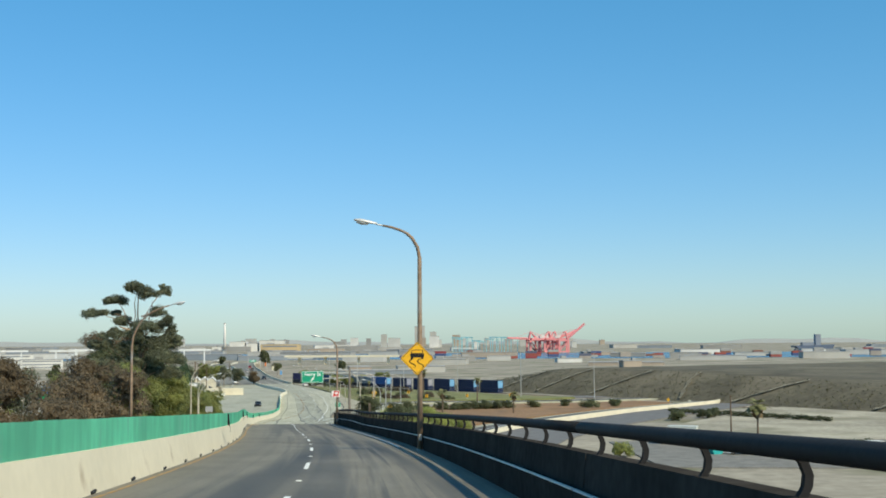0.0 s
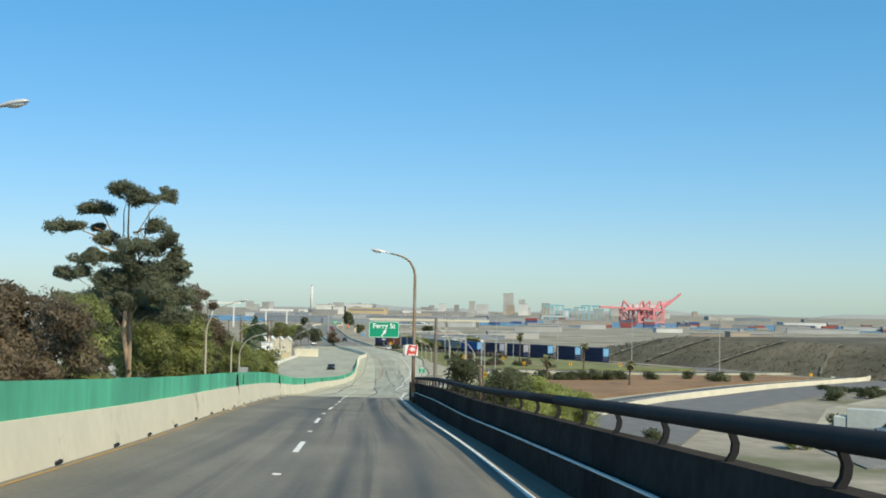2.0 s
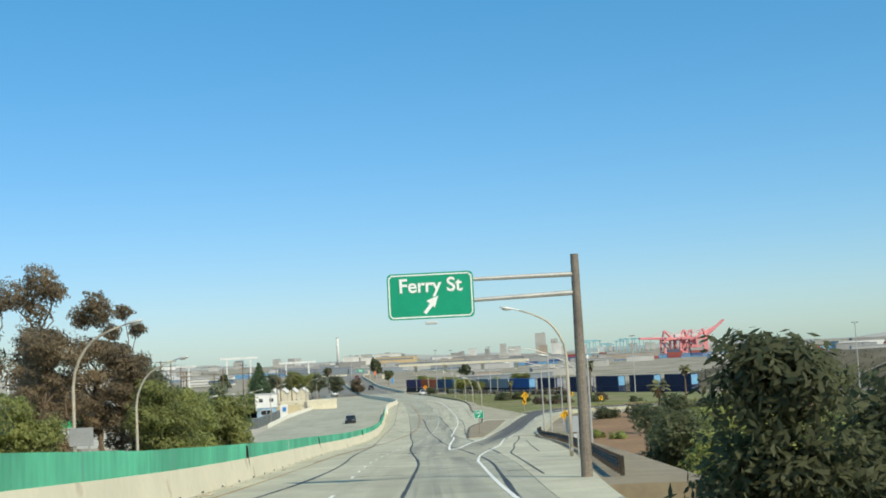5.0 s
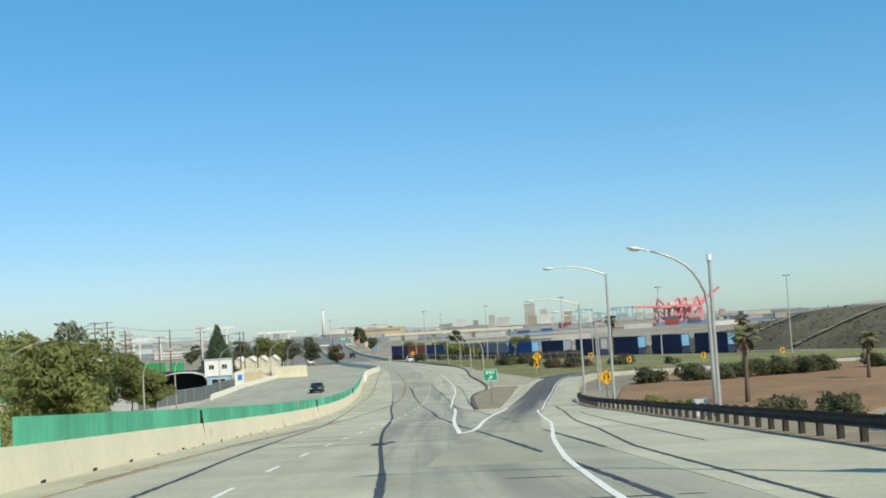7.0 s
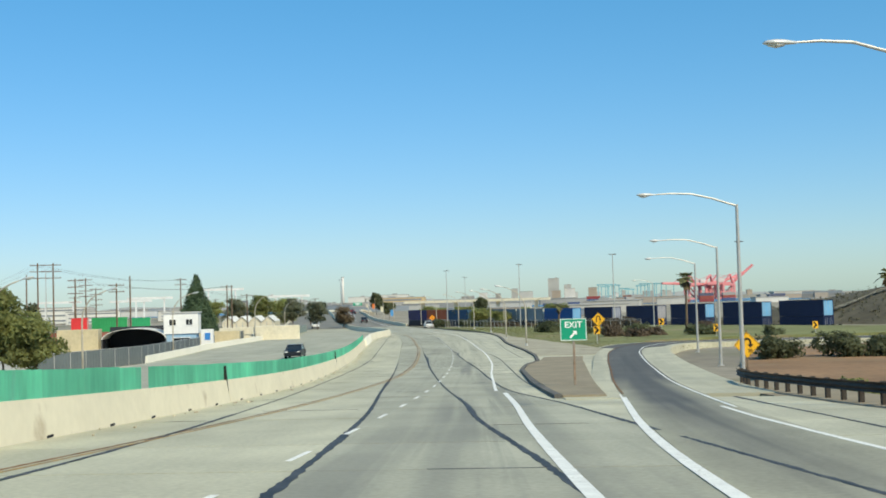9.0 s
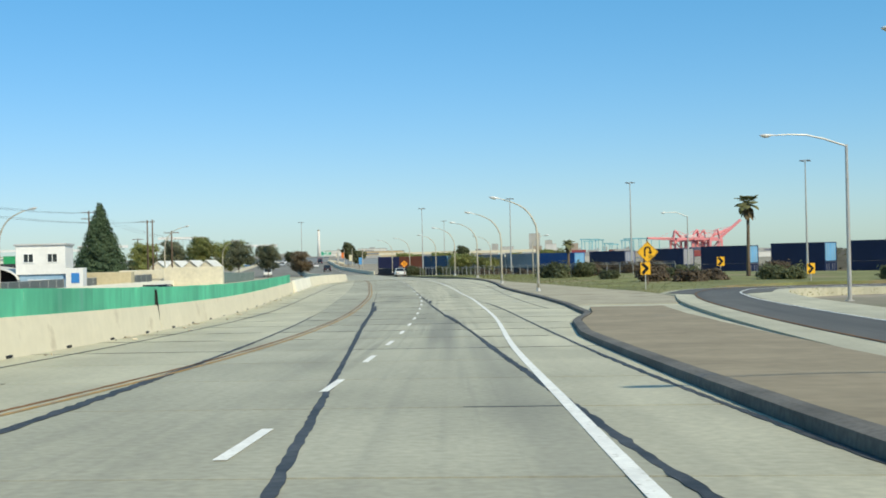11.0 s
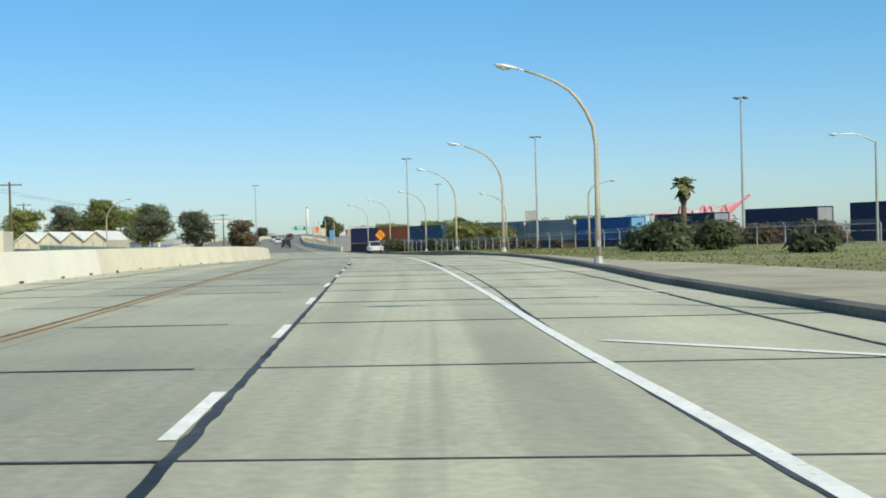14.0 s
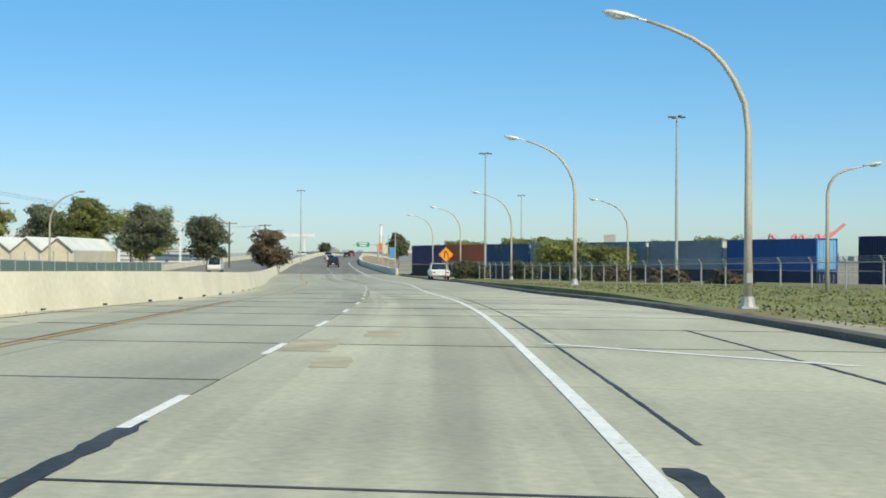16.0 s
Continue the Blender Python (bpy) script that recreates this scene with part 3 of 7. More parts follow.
for a, b, m in ((GREEN_END + 0.1, 399, "wall_fresh"), (399.03, 440, "wall_white"), (440.03, 1000, "wall_white")):
    bm = sweep(bmesh.new(), rng(a, b, 5), [(0.30, -0.05), (0.24, 0.3), (0.08, 1.02), (-0.16, 1.02), (-0.34, 0.3), (-0.4, -0.05)], wall_off)
    part("wall_panel", bm, M[m], barrier)
bm = sweep(bmesh.new(), rng(346, 494, 5), [(0.1, -0.2), (0.05, 0.75), (-0.2, 0.75), (-0.3, -0.2)], opp_off)
tagged(part("outer_barrier", bm, M["wall_fresh"]), "low white concrete barrier on the far shoulder", "wall", kind="structure")

bm = sweep(bmesh.new(), rng(552, 1000, 6), [(0.0, -0.3), (0.0, 0.85), (0.28, 0.85), (0.34, -0.3)], kerb_off)
tagged(part("bridge_wall_right", bm, M["wall_white"]), "concrete side wall of the far bridge", "wall", kind="structure")
bm = sweep(bmesh.new(), rng(548, 1000, 6), [(0.1, -0.3), (0.05, 0.85), (-0.2, 0.85), (-0.3, -0.3)], opp_off)
tagged(part("bridge_wall_left", bm, M["wall_white"]), "concrete side wall beside the far carriageway of the bridge", "wall", kind="structure")

# green glare screen in bays on top of the wall
screen = tagged(new("glare_screen"), "corrugated green metal glare screen on the median wall", "screen")
edges = [-90]
y = -90.0
random.seed(4)
while y < GREEN_END - 4:
    y += 3.05
    edges.append(y)
GAPS = {round((v + 90) / 3.05) for v in (55.0, 104.0, 197.0, 258.0)}
for i, (a, b) in enumerate(zip(edges, edges[1:])):
    bm = bmesh.new()
    b2 = b - (0.95 if i in GAPS else 0.012)
    k = max(3, int((b2 - a) / 0.1))
    lo, hi = [], []
    hgt = 1.52 + random.uniform(-0.012, 0.012)
    for j in range(k + 1):
        yy = a + (b2 - a) * j / k
        o = wall_off(yy) - 0.20 + (0.018 if j % 2 else -0.018)
        lo.append(bm.verts.new(at(yy, o, 0.86 - tall_(yy))))
        hi.append(bm.verts.new(at(yy, o, hgt - 1.7 * tall_(yy))))
    for j in range(k):
        bm.faces.new((lo[j], lo[j + 1], hi[j + 1], hi[j]))
    bmesh.ops.solidify(bm, geom=bm.faces[:], thickness=0.012)
    part("panel", bm, M["green_screen"], screen)
    if i % 2 == 0:
        bm = bmesh.new()
        p = at(a, wall_off(a) - 0.26, 1.15 - 1.4 * tall_(a))
        box(bm, p, (0.06, 0.08, 0.64), 5)
        part("post", bm, M["green_screen"], screen)

# drain slots along the foot of the wall
random.seed(7)
drains = tagged(new("drain_slots"), "dark drain slots along the foot of the median wall", "drain", kind="structure")
slot = None
for y in rng(14, 475, 4.57):
    bm_p = at(y + random.uniform(-0.3, 0.3), wall_off(y) + (0.02 if y < GREEN_END else 0.26), 0.04)
    if slot is None:
        bm = bmesh.new()
        box(bm, (0, 0, 0), (0.10, 0.42, 0.07), 0, 0, 0.02)
        me = bpy.data.meshes.new("slot")
        bm.to_mesh(me)
        bm.free()
        me.materials.append(M["gap_dark"])
        slot = me
    o = new("slot", slot)
    o.parent = drains
    o.location, o.rotation_euler = bm_p, (0, 0, radians(5))

# ---- bridge parapet and rail on the right ----
parapet = tagged(new("bridge_parapet"), "weathered concrete bridge parapet with a ledge, coloured dark for shade", "parapet", kind="structure")
sink_r = steps([(30, 0), (82, 0.05), (96, -0.09), (126, -0.08)])
par_off = steps([(35, 0.25), (85, 0.0)])
BAYS = [(-90, -36), (-36, 16), (16, 68), (68, 125.5)]
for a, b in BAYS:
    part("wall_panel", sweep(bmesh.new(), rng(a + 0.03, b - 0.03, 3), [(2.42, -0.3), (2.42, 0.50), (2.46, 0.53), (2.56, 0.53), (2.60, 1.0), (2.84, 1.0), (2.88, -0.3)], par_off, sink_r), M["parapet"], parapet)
    part("ledge_line", sweep(bmesh.new(), rng(a + 0.06, b - 0.06, 3), [(2.405, 0.515), (2.405, 0.54), (2.45, 0.54), (2.45, 0.515)], par_off, sink_r), M["ledge_white"], parapet)
rail = tagged(new("bridge_rail"), "dark tubular rail on curved brackets along the parapet", "railing")
for a, b in BAYS:
    bm = sweep(bmesh.new(), rng(a + 0.02, b - 0.02, 3), [(2.57 + 0.115 * math.cos(t), 1.33 + 0.08 * math.sin(t)) for t in [2 * math.pi * k / 12 for k in range(12)]], par_off, sink_r)
    smooth(part("top_rail", bm, M["rail"], rail))
bm = bmesh.new()
prism(bm, [(2.62, 0.98), (2.67, 1.06), (2.68, 1.14), (2.65, 1.22), (2.57, 1.29), (2.64, 1.29), (2.71, 1.22), (2.74, 1.14), (2.73, 1.06), (2.69, 0.98)], -0.035, 0.035)
br = bpy.data.meshes.new("bracket")
bm.to_mesh(br)
bm.free()
br.materials.append(M["rail"])
for y in rng(-60, 124.5, 2.44):
    o = new("bracket", br)
    o.parent = rail
    o.matrix_basis = pose(road_x(y) + par_off(y), y, road_z(y) - sink_r(y), 0, 0, math.degrees(math.atan(-(road_x(y + 1) - road_x(y)))))
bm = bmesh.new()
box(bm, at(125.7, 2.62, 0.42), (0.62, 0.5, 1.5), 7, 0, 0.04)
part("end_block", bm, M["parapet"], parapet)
# a pair of old conduit pipes strapped to the outer face of the parapet
pipes = thing("conduit_pipe", "rusty pair of conduit pipes strapped to the parapet", "pipe", at=at(83.75, 2.92, 0.3 - sink_r(83.75)))
PT = 17.93 - (road_z(83.75) + 0.3 - sink_r(83.75))
pipe_rust = mat("rusty_conduit", (0.15, 0.115, 0.085), 0.8, 0.1, var=0.3, scale=0.6, fine=8)
smooth(part("pipe", tube(bmesh.new(), [(0.07, 0, 0), (0.07, 0, PT - 0.08), (0.06, 0, PT - 0.03), (0.02, 0, PT), (-0.04, 0, PT)], [0.025, 0.025, 0.027, 0.027, 0.022], 10), pipe_rust, pipes))
smooth(part("pipe", tube(bmesh.new(), [(0, 0, 0), (0, 0, PT - 0.5), (-0.03, 0, PT - 0.42), (-0.03, 0, PT - 0.15), (-0.01, 0, PT + 0.05)], [0.03, 0.03, 0.05, 0.04, 0.025], 10), pipe_rust, pipes))
smooth(part("valve", tube(bmesh.new(), [(-0.13, 0, PT - 0.03), (-0.07, 0, PT - 0.02), (0.02, 0, PT - 0.04)], [0.04, 0.025, 0.03], 10), pipe_rust, pipes))
for zc in (0.2, 0.6):
    bm = bmesh.new()
    box(bm, (0.03, -0.0, zc), (0.2, 0.1, 0.04), 0, 0, 0.006)
    part("strap", bm, M["rail"], pipes)

# ---- steel guard rail past the bridge end ----
guard = tagged(new("guard_rail"), "rusty brown steel beam guard rail on timber posts", "guard rail")
gr_off = steps([(165, 6.5), (200, 9.7), (225, 11.4), (245, 12.1), (262, 11.8), (279, 12.4), (285, 13.3)])
bm = sweep(bmesh.new(), rng(165, 284, 2.5), [(-0.02, 0.32), (0.06, 0.39), (-0.02, 0.47), (0.06, 0.55), (-0.02, 0.63), (-0.05, 0.63), (0.03, 0.55), (-0.05, 0.47), (0.03, 0.39), (-0.05, 0.32)], gr_off)
part("beam", bm, mat("rusted_guard_steel", (0.075, 0.055, 0.042), 0.7, 0.3, var=0.3, scale=0.7), guard)
bm = bmesh.new()
box(bm, (0, 0, 0), (0.16, 0.2, 1.1), 0, 0, 0.015)
pm = bpy.data.meshes.new("post")
bm.to_mesh(pm)
bm.free()
pm.materials.append(mat("dark_creosoted_post", (0.05, 0.042, 0.035), 0.9, var=0.3, scale=2))
for y in rng(166, 283, 1.9):
    o = new("post", pm)
    o.parent = guard
    o.location = at(y, gr_off(y) + 0.16, 0.1)

bm = ribbon(bmesh.new(), rng(160, 285, 4), lambda y: right_off(min(y, 279)) - 0.2, lambda y: right_off(min(y, 279)) + 3.2, -0.03, 0.6, 2)
tagged(part("rail_verge", bm, M["gravel"]), "narrow strip of bare soil under the guard rail", "verge", kind="structure")

# ---- markings ----
def line_at(table):
    f = spline(table)
    return lambda y: f(y) - road_x(y)


marks = tagged(new("lane_markings"), "worn white and yellow lane markings", "road marking", kind="structure")
def mark(a, b, off, w, material, dz, name="line", step=3.0):
    f = off if callable(off) else (lambda y, v=off: v)
    lift = dz
    part(name, ribbon(bmesh.new(), rng(a, b, step), lambda y: f(y) - w / 2, lambda y: f(y) + w / 2, lift, 0.004), material, marks)
y = 128.2 - 13.7 * 15
while y < 165:
    mark(y, y + 3.66, dash_off, 0.12, M["white"], 0.008, "dash")
    bm = bmesh.new()
    box(bm, at(y - 5.4, dash_off(y - 5.4), 0.012), (0.13, 0.1, 0.02), 0, 0, 0.006)
    part("reflector", bm, M["white"], marks)
    y += 13.7
dash_start = steps([(0, 229.4), (6, 271.9), (16, 338.1), (18, 351.0), (60, 656)])
for k in range(-8, 58):
    mark(229.4 + 7.08 * k if k < 0 else dash_start(k), (229.4 + 7.08 * k if k < 0 else dash_start(k)) + 2.2, dash_off, 0.115, M["white"], 0.008, "dash", 1.3)
mark(50, 140, edge_off, 0.1, M["white"], 0.008)
mark(-88, 378, yellow_off, 0.09, M["yellow"], 0.008)
mark(378, 640, yellow_off, 0.09, M["yellow"], 0.008)
mark(278.5, 640, edge_off, 0.14, M["white"], 0.008)
mark(221.6, 276, line_at([(221.6, -22.72), (226, -23.1), (231, -23.6), (240, -24.4), (253, -25.45), (265, -26.3), (276, -27.25)]), 0.2, M["white"], 0.009)
mark(221.3, 272, line_at([(221.3, -22.66), (224, -22.42), (228, -22.4), (234, -22.6), (243, -22.85), (252, -22.88), (262, -22.7), (272, -22.5)]), 0.2, M["white"], 0.012)
mark(144, 261, steps([(144, 2.1), (170, 2.4), (190, 2.6), (200, 3.1), (212, 4.1), (222, 5.1), (232, 6.0), (245, 6.6), (255, 7.1), (261, 7.55)]), 0.14, M["white"], 0.008)
# slanting bars across the closed shoulder
for a in (347, 361, 374, 388, 402, 416, 430):
    part("chevron_bar", ribbon(bmesh.new(), rng(a, a + 3.4, 0.4), lambda y: edge_off(y) + 0.3 + (a + 3.4 - y) * 1.05, lambda y: edge_off(y) + 0.55 + (a + 3.4 - y) * 1.05, 0.009, 0.004), M["white"], marks)

# tar-sealed seams, with ragged edges
seams = tagged(new("tar_seams"), "ragged black tar seals along the joints", "road joint", kind="structure")
def seam(a, b, off, w, material=None, seed=1, name="seam"):
    random.seed(seed)
    f = off if callable(off) else (lambda y, v=off: v)
    ys = rng(a, b, 0.25)
    low_, high_ = (0.55, 1.2) if name == "seam" else (0.35, 1.25) if name == "tar_patch" else (0.8, 1.12)
    wob = [random.uniform(low_, high_) for _ in ys]
    wob2 = [random.uniform(low_, high_) for _ in ys]
    blob = [1 + 0.5 * max(0, math.sin(v * 0.21 + seed) * math.sin(v * 0.083 + 2 * seed)) ** 2 for v in ys]
    ia = dict(zip(ys, [x * z for x, z in zip(wob, blob)]))
    ib = dict(zip(ys, [x * z for x, z in zip(wob2, blob)]))
    part(name, ribbon(bmesh.new(), ys, lambda y: f(y) - w / 2 * ia[y], lambda y: f(y) + w / 2 * ib[y], 0.006, 0.004), material or M["tar"], seams)
line_l = spline([(141, -5.9), (170, -5.0), (197, -5.3), (212, -5.9), (228, -6.35), (246, -6.7), (263, -7.4), (299, -8.6), (338, -9.3), (370, -10.3), (404, -10.6), (430, -9.8), (445, -9.0), (460, -8.45), (500, -8.4)])
line_m = spline([(141, -0.8), (170, -0.65), (194, -0.75), (214, -1.45), (226, -1.9), (235, -2.2), (244, -2.45), (263, -3.1), (278, -3.85), (303, -4.95), (320, -5.7), (345, -6.8), (375, -7.8), (404, -8.4), (430, -8.5), (445, -8.1), (460, -7.6), (500, -7.2)])
line_r = spline([(141, 1.8), (170, 2.8), (192, 3.2), (209, 2.8), (226, 2.05), (233, 1.63), (243, 1.13), (256, 0.3), (266, 0.0), (280, -0.8), (292, -1.5), (320, -3.05), (336, -3.7), (345, -4.15), (376, -5.3), (410, -6.1), (440, -6.1), (460, -5.6), (500, -4.4)])
line_s = spline([(141, 2.6), (170, 3.9), (192, 4.5), (215, 4.7), (240, 4.4), (255, 3.8), (265, 3.3), (277, 2.1), (296, 1.35), (315, 0.7), (323, 0.36), (331, -0.08), (338, -0.42), (349, -0.97), (356, -1.3), (375, -2.05), (386, -2.4), (413, -2.6), (440, -2.4), (460, -1.6), (500, -1.0)])
line_t = spline([(262, 3.7), (290, 3.2), (318, 3.1), (336, 2.95), (343, 2.7), (350, 2.1), (358, 1.72), (380, 1.6), (409, 1.6), (440, 1.7), (470, 2.4)])
line_u = spline([(336, 5.2), (347, 4.85), (358, 4.6), (383, 4.6), (424, 4.6), (440, 4.7)])
rust = lambda y: yellow_off(y) - 0.22
seam(150, 262, line_l, 0.15, seed=3)
seam(262, 440, line_l, 0.09, seed=4)
seam(150, 245, line_m, 0.14, seed=5)
seam(245, 300, line_m, 0.15, seed=6)
seam(300, 331, line_m, 0.09, seed=7)
seam(150, 240, line_r, 0.15, seed=8)
seam(240, 272, line_r, 0.16, seed=9)
seam(272, 318, line_r, 0.11, seed=2)
seam(318, 352, line_r, 0.17, seed=10)
seam(337, 345, lambda y: line_r(y) + 0.16, 0.16, seed=25, name="tar_patch")
seam(205, 300, line_s, 0.13, seed=14)
seam(300, 322, line_s, 0.11, seed=26)
seam(320, 329, line_s, 0.2, seed=11)
seam(329, 345, line_s, 0.12, seed=12)
seam(345, 400, line_s, 0.08, seed=27)
seam(401.5, 409.5, line_s, 0.20, seed=13)
seam(270, 350, line_t, 0.10, seed=18)
seam(350, 400, line_t, 0.05, seed=28)
seam(398, 408, lambda y: 1.27, 0.2, seed=15)
seam(409, 450, line_t, 0.05, seed=16)
seam(336, 424, line_u, 0.08, seed=17)
seam(200, 440, rust, 0.09, M["rust_seam"], seed=19)
seam(170, 268, steps([(170, 4.4), (205, 5.4), (220, 6.6), (232, 7.2), (255, 8.8), (278, 10.0)]), 0.12, seed=21)
seam(206, 250, steps([(206, 7.4), (218, 8.0), (236, 8.8), (252, 9.4)]), 0.08, seed=22)
for k, (y0, l, o, w) in enumerate([(213.6, 2.2, -1.5, 0.4), (215.2, 1.4, -1.15, 0.35), (347.8, 4.2, -0.84, 0.2), (352.2, 3.0, -1.08, 0.16)]):
    seam(y0, y0 + l, lambda y, o=o: o, w, seed=20 + k, name="tar_patch")
for k, (y0, l, o, w) in enumerate([(417, 2.6, -2.2, 0.8), (420.5, 1.8, -1.2, 0.7), (414.5, 1.6, -1.6, 0.5)]):
    seam(y0, y0 + l, lambda y, o=o: o, w, paint("tan_patch", (0.42, 0.375, 0.265), 0.9, var=0.2, scale=1.0), seed=30 + k, name="road_patch")
# bridge expansion joints, skewed, with a wider plug in the middle of the carriageway
for y in (54.5, 98.8, 132.8, 6.0):
    bm = bmesh.new()
    a, b = wall_off(y) + 0.05, 2.4
    lo, hi = [], []
    for j in range(41):
        o = a + (b - a) * j / 40
        yy = y - 0.857 * o + 0.02 * random.uniform(-1, 1)
        w = (0.17 if -3.2 < o < -0.4 else 0.075) * random.uniform(0.85, 1.15)
        lo.append(bm.verts.new(at(yy - w, o, 0.007)))
        hi.append(bm.verts.new(at(yy + w, o, 0.007)))
    for j in range(40):
        bm.faces.new((lo[j], lo[j + 1], hi[j + 1], hi[j]))
    bmesh.ops.solidify(bm, geom=bm.faces[:], thickness=0.004)
    part("expansion_joint", bm, M["tar"], seams)


# litter and washed-up grit along the foot of the wall
random.seed(52)
bm = bmesh.new()
for k in range(150):
    y = random.uniform(90, 430)
    p = at(y, wall_off(y) + (0.18 if y < GREEN_END else 0.42) + abs(random.gauss(0, 0.35)), 0.03)
    sz = random.choice((0.03, 0.04, 0.06, 0.14))
    box(bm, p, (sz, sz * random.uniform(0.6, 2.2), 0.05), random.uniform(0, 180), 0, 0.01)
tagged(part("grit", bm, paint("pale_litter", (0.42, 0.37, 0.28), 0.9, var=0.4, scale=3.0)), "pale grit and litter along the median wall", "litter", kind="stuff")


# ---- plants ----
def leaves(name, clumps, material, parent, size=0.4, per=160, seed=0, droop=0.3):
    """A crown of many small diamond leaves scattered through clumps (x, y, z, rx, rz), denser towards their skins."""
    g = np.random.default_rng(seed)
    vs, fs = [], []
    for x, y, z, r, rz in clumps:
        k = int(per * max(0.35, (r / 1.4) ** 1.6))
        d = g.normal(size=(k, 3))
        d /= np.linalg.norm(d, axis=1)[:, None]
        rad = g.uniform(0.35, 1.0, k) ** 0.6
        lump = 1 + 0.22 * np.sin(3 * d[:, 0] + 5 * d[:, 2] + x) + 0.15 * np.sin(7 * d[:, 1] + z)
        c = np.array([x, y, z]) + d * (rad * lump)[:, None] * np.array([r, r, rz])
        face = d + np.array([0, 0, 0.5]) + g.normal(size=(k, 3)) * 0.55   # blades turn outwards and up
        u = np.cross(face, g.normal(size=(k, 3)))
        u[:, 2] -= droop
        u /= np.linalg.norm(u, axis=1)[:, None]
        w = np.cross(u, face)
        w /= np.linalg.norm(w, axis=1)[:, None]
        s = size * g.uniform(0.6, 1.35, k)[:, None]
        quad = np.stack([c - u * s, c + w * s * 0.38, c + u * s, c - w * s * 0.38], 1)
        b = len(vs)
        vs.extend(quad.reshape(-1, 3).tolist())
        fs.extend([(b + 4 * i, b + 4 * i + 1, b + 4 * i + 2, b + 4 * i + 3) for i in range(k)])
    me = bpy.data.meshes.new(name)
    me.from_pydata(vs, [], fs)
    me.materials.append(material)
    ob = new(name, me)
    ob.parent = parent
    return ob


def limb(bm, a, b, r0, r1, seed, bend=0.12):
    random.seed(seed)
    a, b = Vector(a), Vector(b)
    l = (b - a).length
    pts, rad = [], []
    for k in range(6):
        t = k / 5
        j = Vector((random.uniform(-1, 1), random.uniform(-1, 1), random.uniform(-0.4, 0.6))) * l * bend * math.sin(math.pi * t)
        pts.append(a.lerp(b, t) + j)
        rad.append(r0 + (r1 - r0) * t)
    tube(bm, pts, rad, 7)
    return pts


def tree(x, y, base, top, r, leaf, bark, label, seed, clumps=None, size=0.42, per=170, group="", spread=0.75, sub=11, fork=0.25, ball=0.42):
    t = thing("tree", label, "tree", group, at=(x, y, base))
    h = top - base
    random.seed(seed)
    if clumps is None:
        clumps = []
        for k in range(sub):
            a = random.uniform(0, 2 * math.pi)
            q = random.uniform(0.05, 1.0)
            zz = h * (0.36 + 0.58 * random.random())
            taper = spread + (1 - spread) * (1 - (zz / h))
            rr = r * ball * random.uniform(0.75, 1.25)
            clumps.append((math.cos(a) * r * q * (1.08 - ball) * taper, math.sin(a) * r * q * (1.08 - ball) * taper, min(zz, h - rr * 0.7), rr, rr * random.uniform(0.65, 0.9)))
        clumps.append((0, 0, h - r * 0.28, r * 0.36, r * 0.3))
    bm = bmesh.new()
    limb(bm, (0, 0, -0.6), (random.uniform(-.3, .3), random.uniform(-.3, .3), h * 0.62), max(0.12, h * 0.0145), max(0.05, h * 0.006), seed + 1, 0.04)
    smooth(part("trunk", bm, bark, t))
    for k, c in enumerate(clumps[:9]):
        bm = bmesh.new()
        limb(bm, (0, 0, min(h * (fork + 0.04 * k), c[2] - 0.5)), c[:3], max(0.06, h * (0.008 if fork < 0.4 else 0.0045)), 0.03, seed + 9 + k)
        part("limb", bm, bark, t)
    leaves("crown", clumps, leaf, t, size, per, seed)
    return t


def bush(x, y, base, top, r, leaf, label, seed, size=0.26, group="", ry=None):
    t = thing("shrub", label, "shrub", group, at=(x, y, base))
    h = top - base
    random.seed(seed)
    cl = []
    for k in range(9 if h < 4 else 16):
        a, q = random.uniform(0, 2 * math.pi), random.uniform(0, 0.72)
        rr = random.uniform(0.3, 0.48) * min(r, h * 1.1)
        rz = rr * 0.85 * min(1, h / r + 0.25)
        cl.append((math.cos(a) * r * q, math.sin(a) * (ry or r) * q, rz * 0.7 + (h - 1.7 * rz) * (0.15 + 0.85 * (k % 3) / 2) * (1 - 0.25 * q), rr, rz))
    bm = bmesh.new()
    for k in range(5):
        limb(bm, (0, 0, -0.5), cl[k][:3], 0.06, 0.02, seed + k)
    part("stem", bm, M["bark"], t)
    fine_ = 100 < y < 260 and x < 12
    leaves("foliage", cl, leaf, t, size * (0.65 if fine_ else 1), 760 if fine_ else 330, seed, 0.0)
    return t


# the tall eucalyptus, tuft by tuft: across, height, half-width, half-height
EUC = [(-0.5, 24.7, 1.3, 0.8), (1.2, 24.1, 1.2, 0.8), (2.5, 24.3, 0.8, 0.9), (-3.0, 23.3, 1.3, 0.6), (-4.9, 21.7, 1.4, 0.6), (-3.3, 21.7, 0.7, 0.4), (-2.4, 20.7, 1.2, 0.8), (-0.6, 20.4, 0.5, 0.4), (1.9, 21.8, 0.9, 0.7), (3.3, 20.4, 0.8, 1.1),
       (3.7, 19.1, 0.8, 1.0), (4.7, 17.9, 0.7, 1.2), (1.0, 20.0, 1.8, 0.9), (-3.3, 19.2, 1.3, 0.7), (-0.4, 19.2, 1.0, 0.6), (-5.2, 17.8, 0.8, 0.7), (-4.0, 18.0, 0.9, 0.6), (-1.4, 17.6, 1.3, 0.8), (1.0, 18.0, 1.9, 1.0), (3.1, 17.9, 1.4, 1.2)]

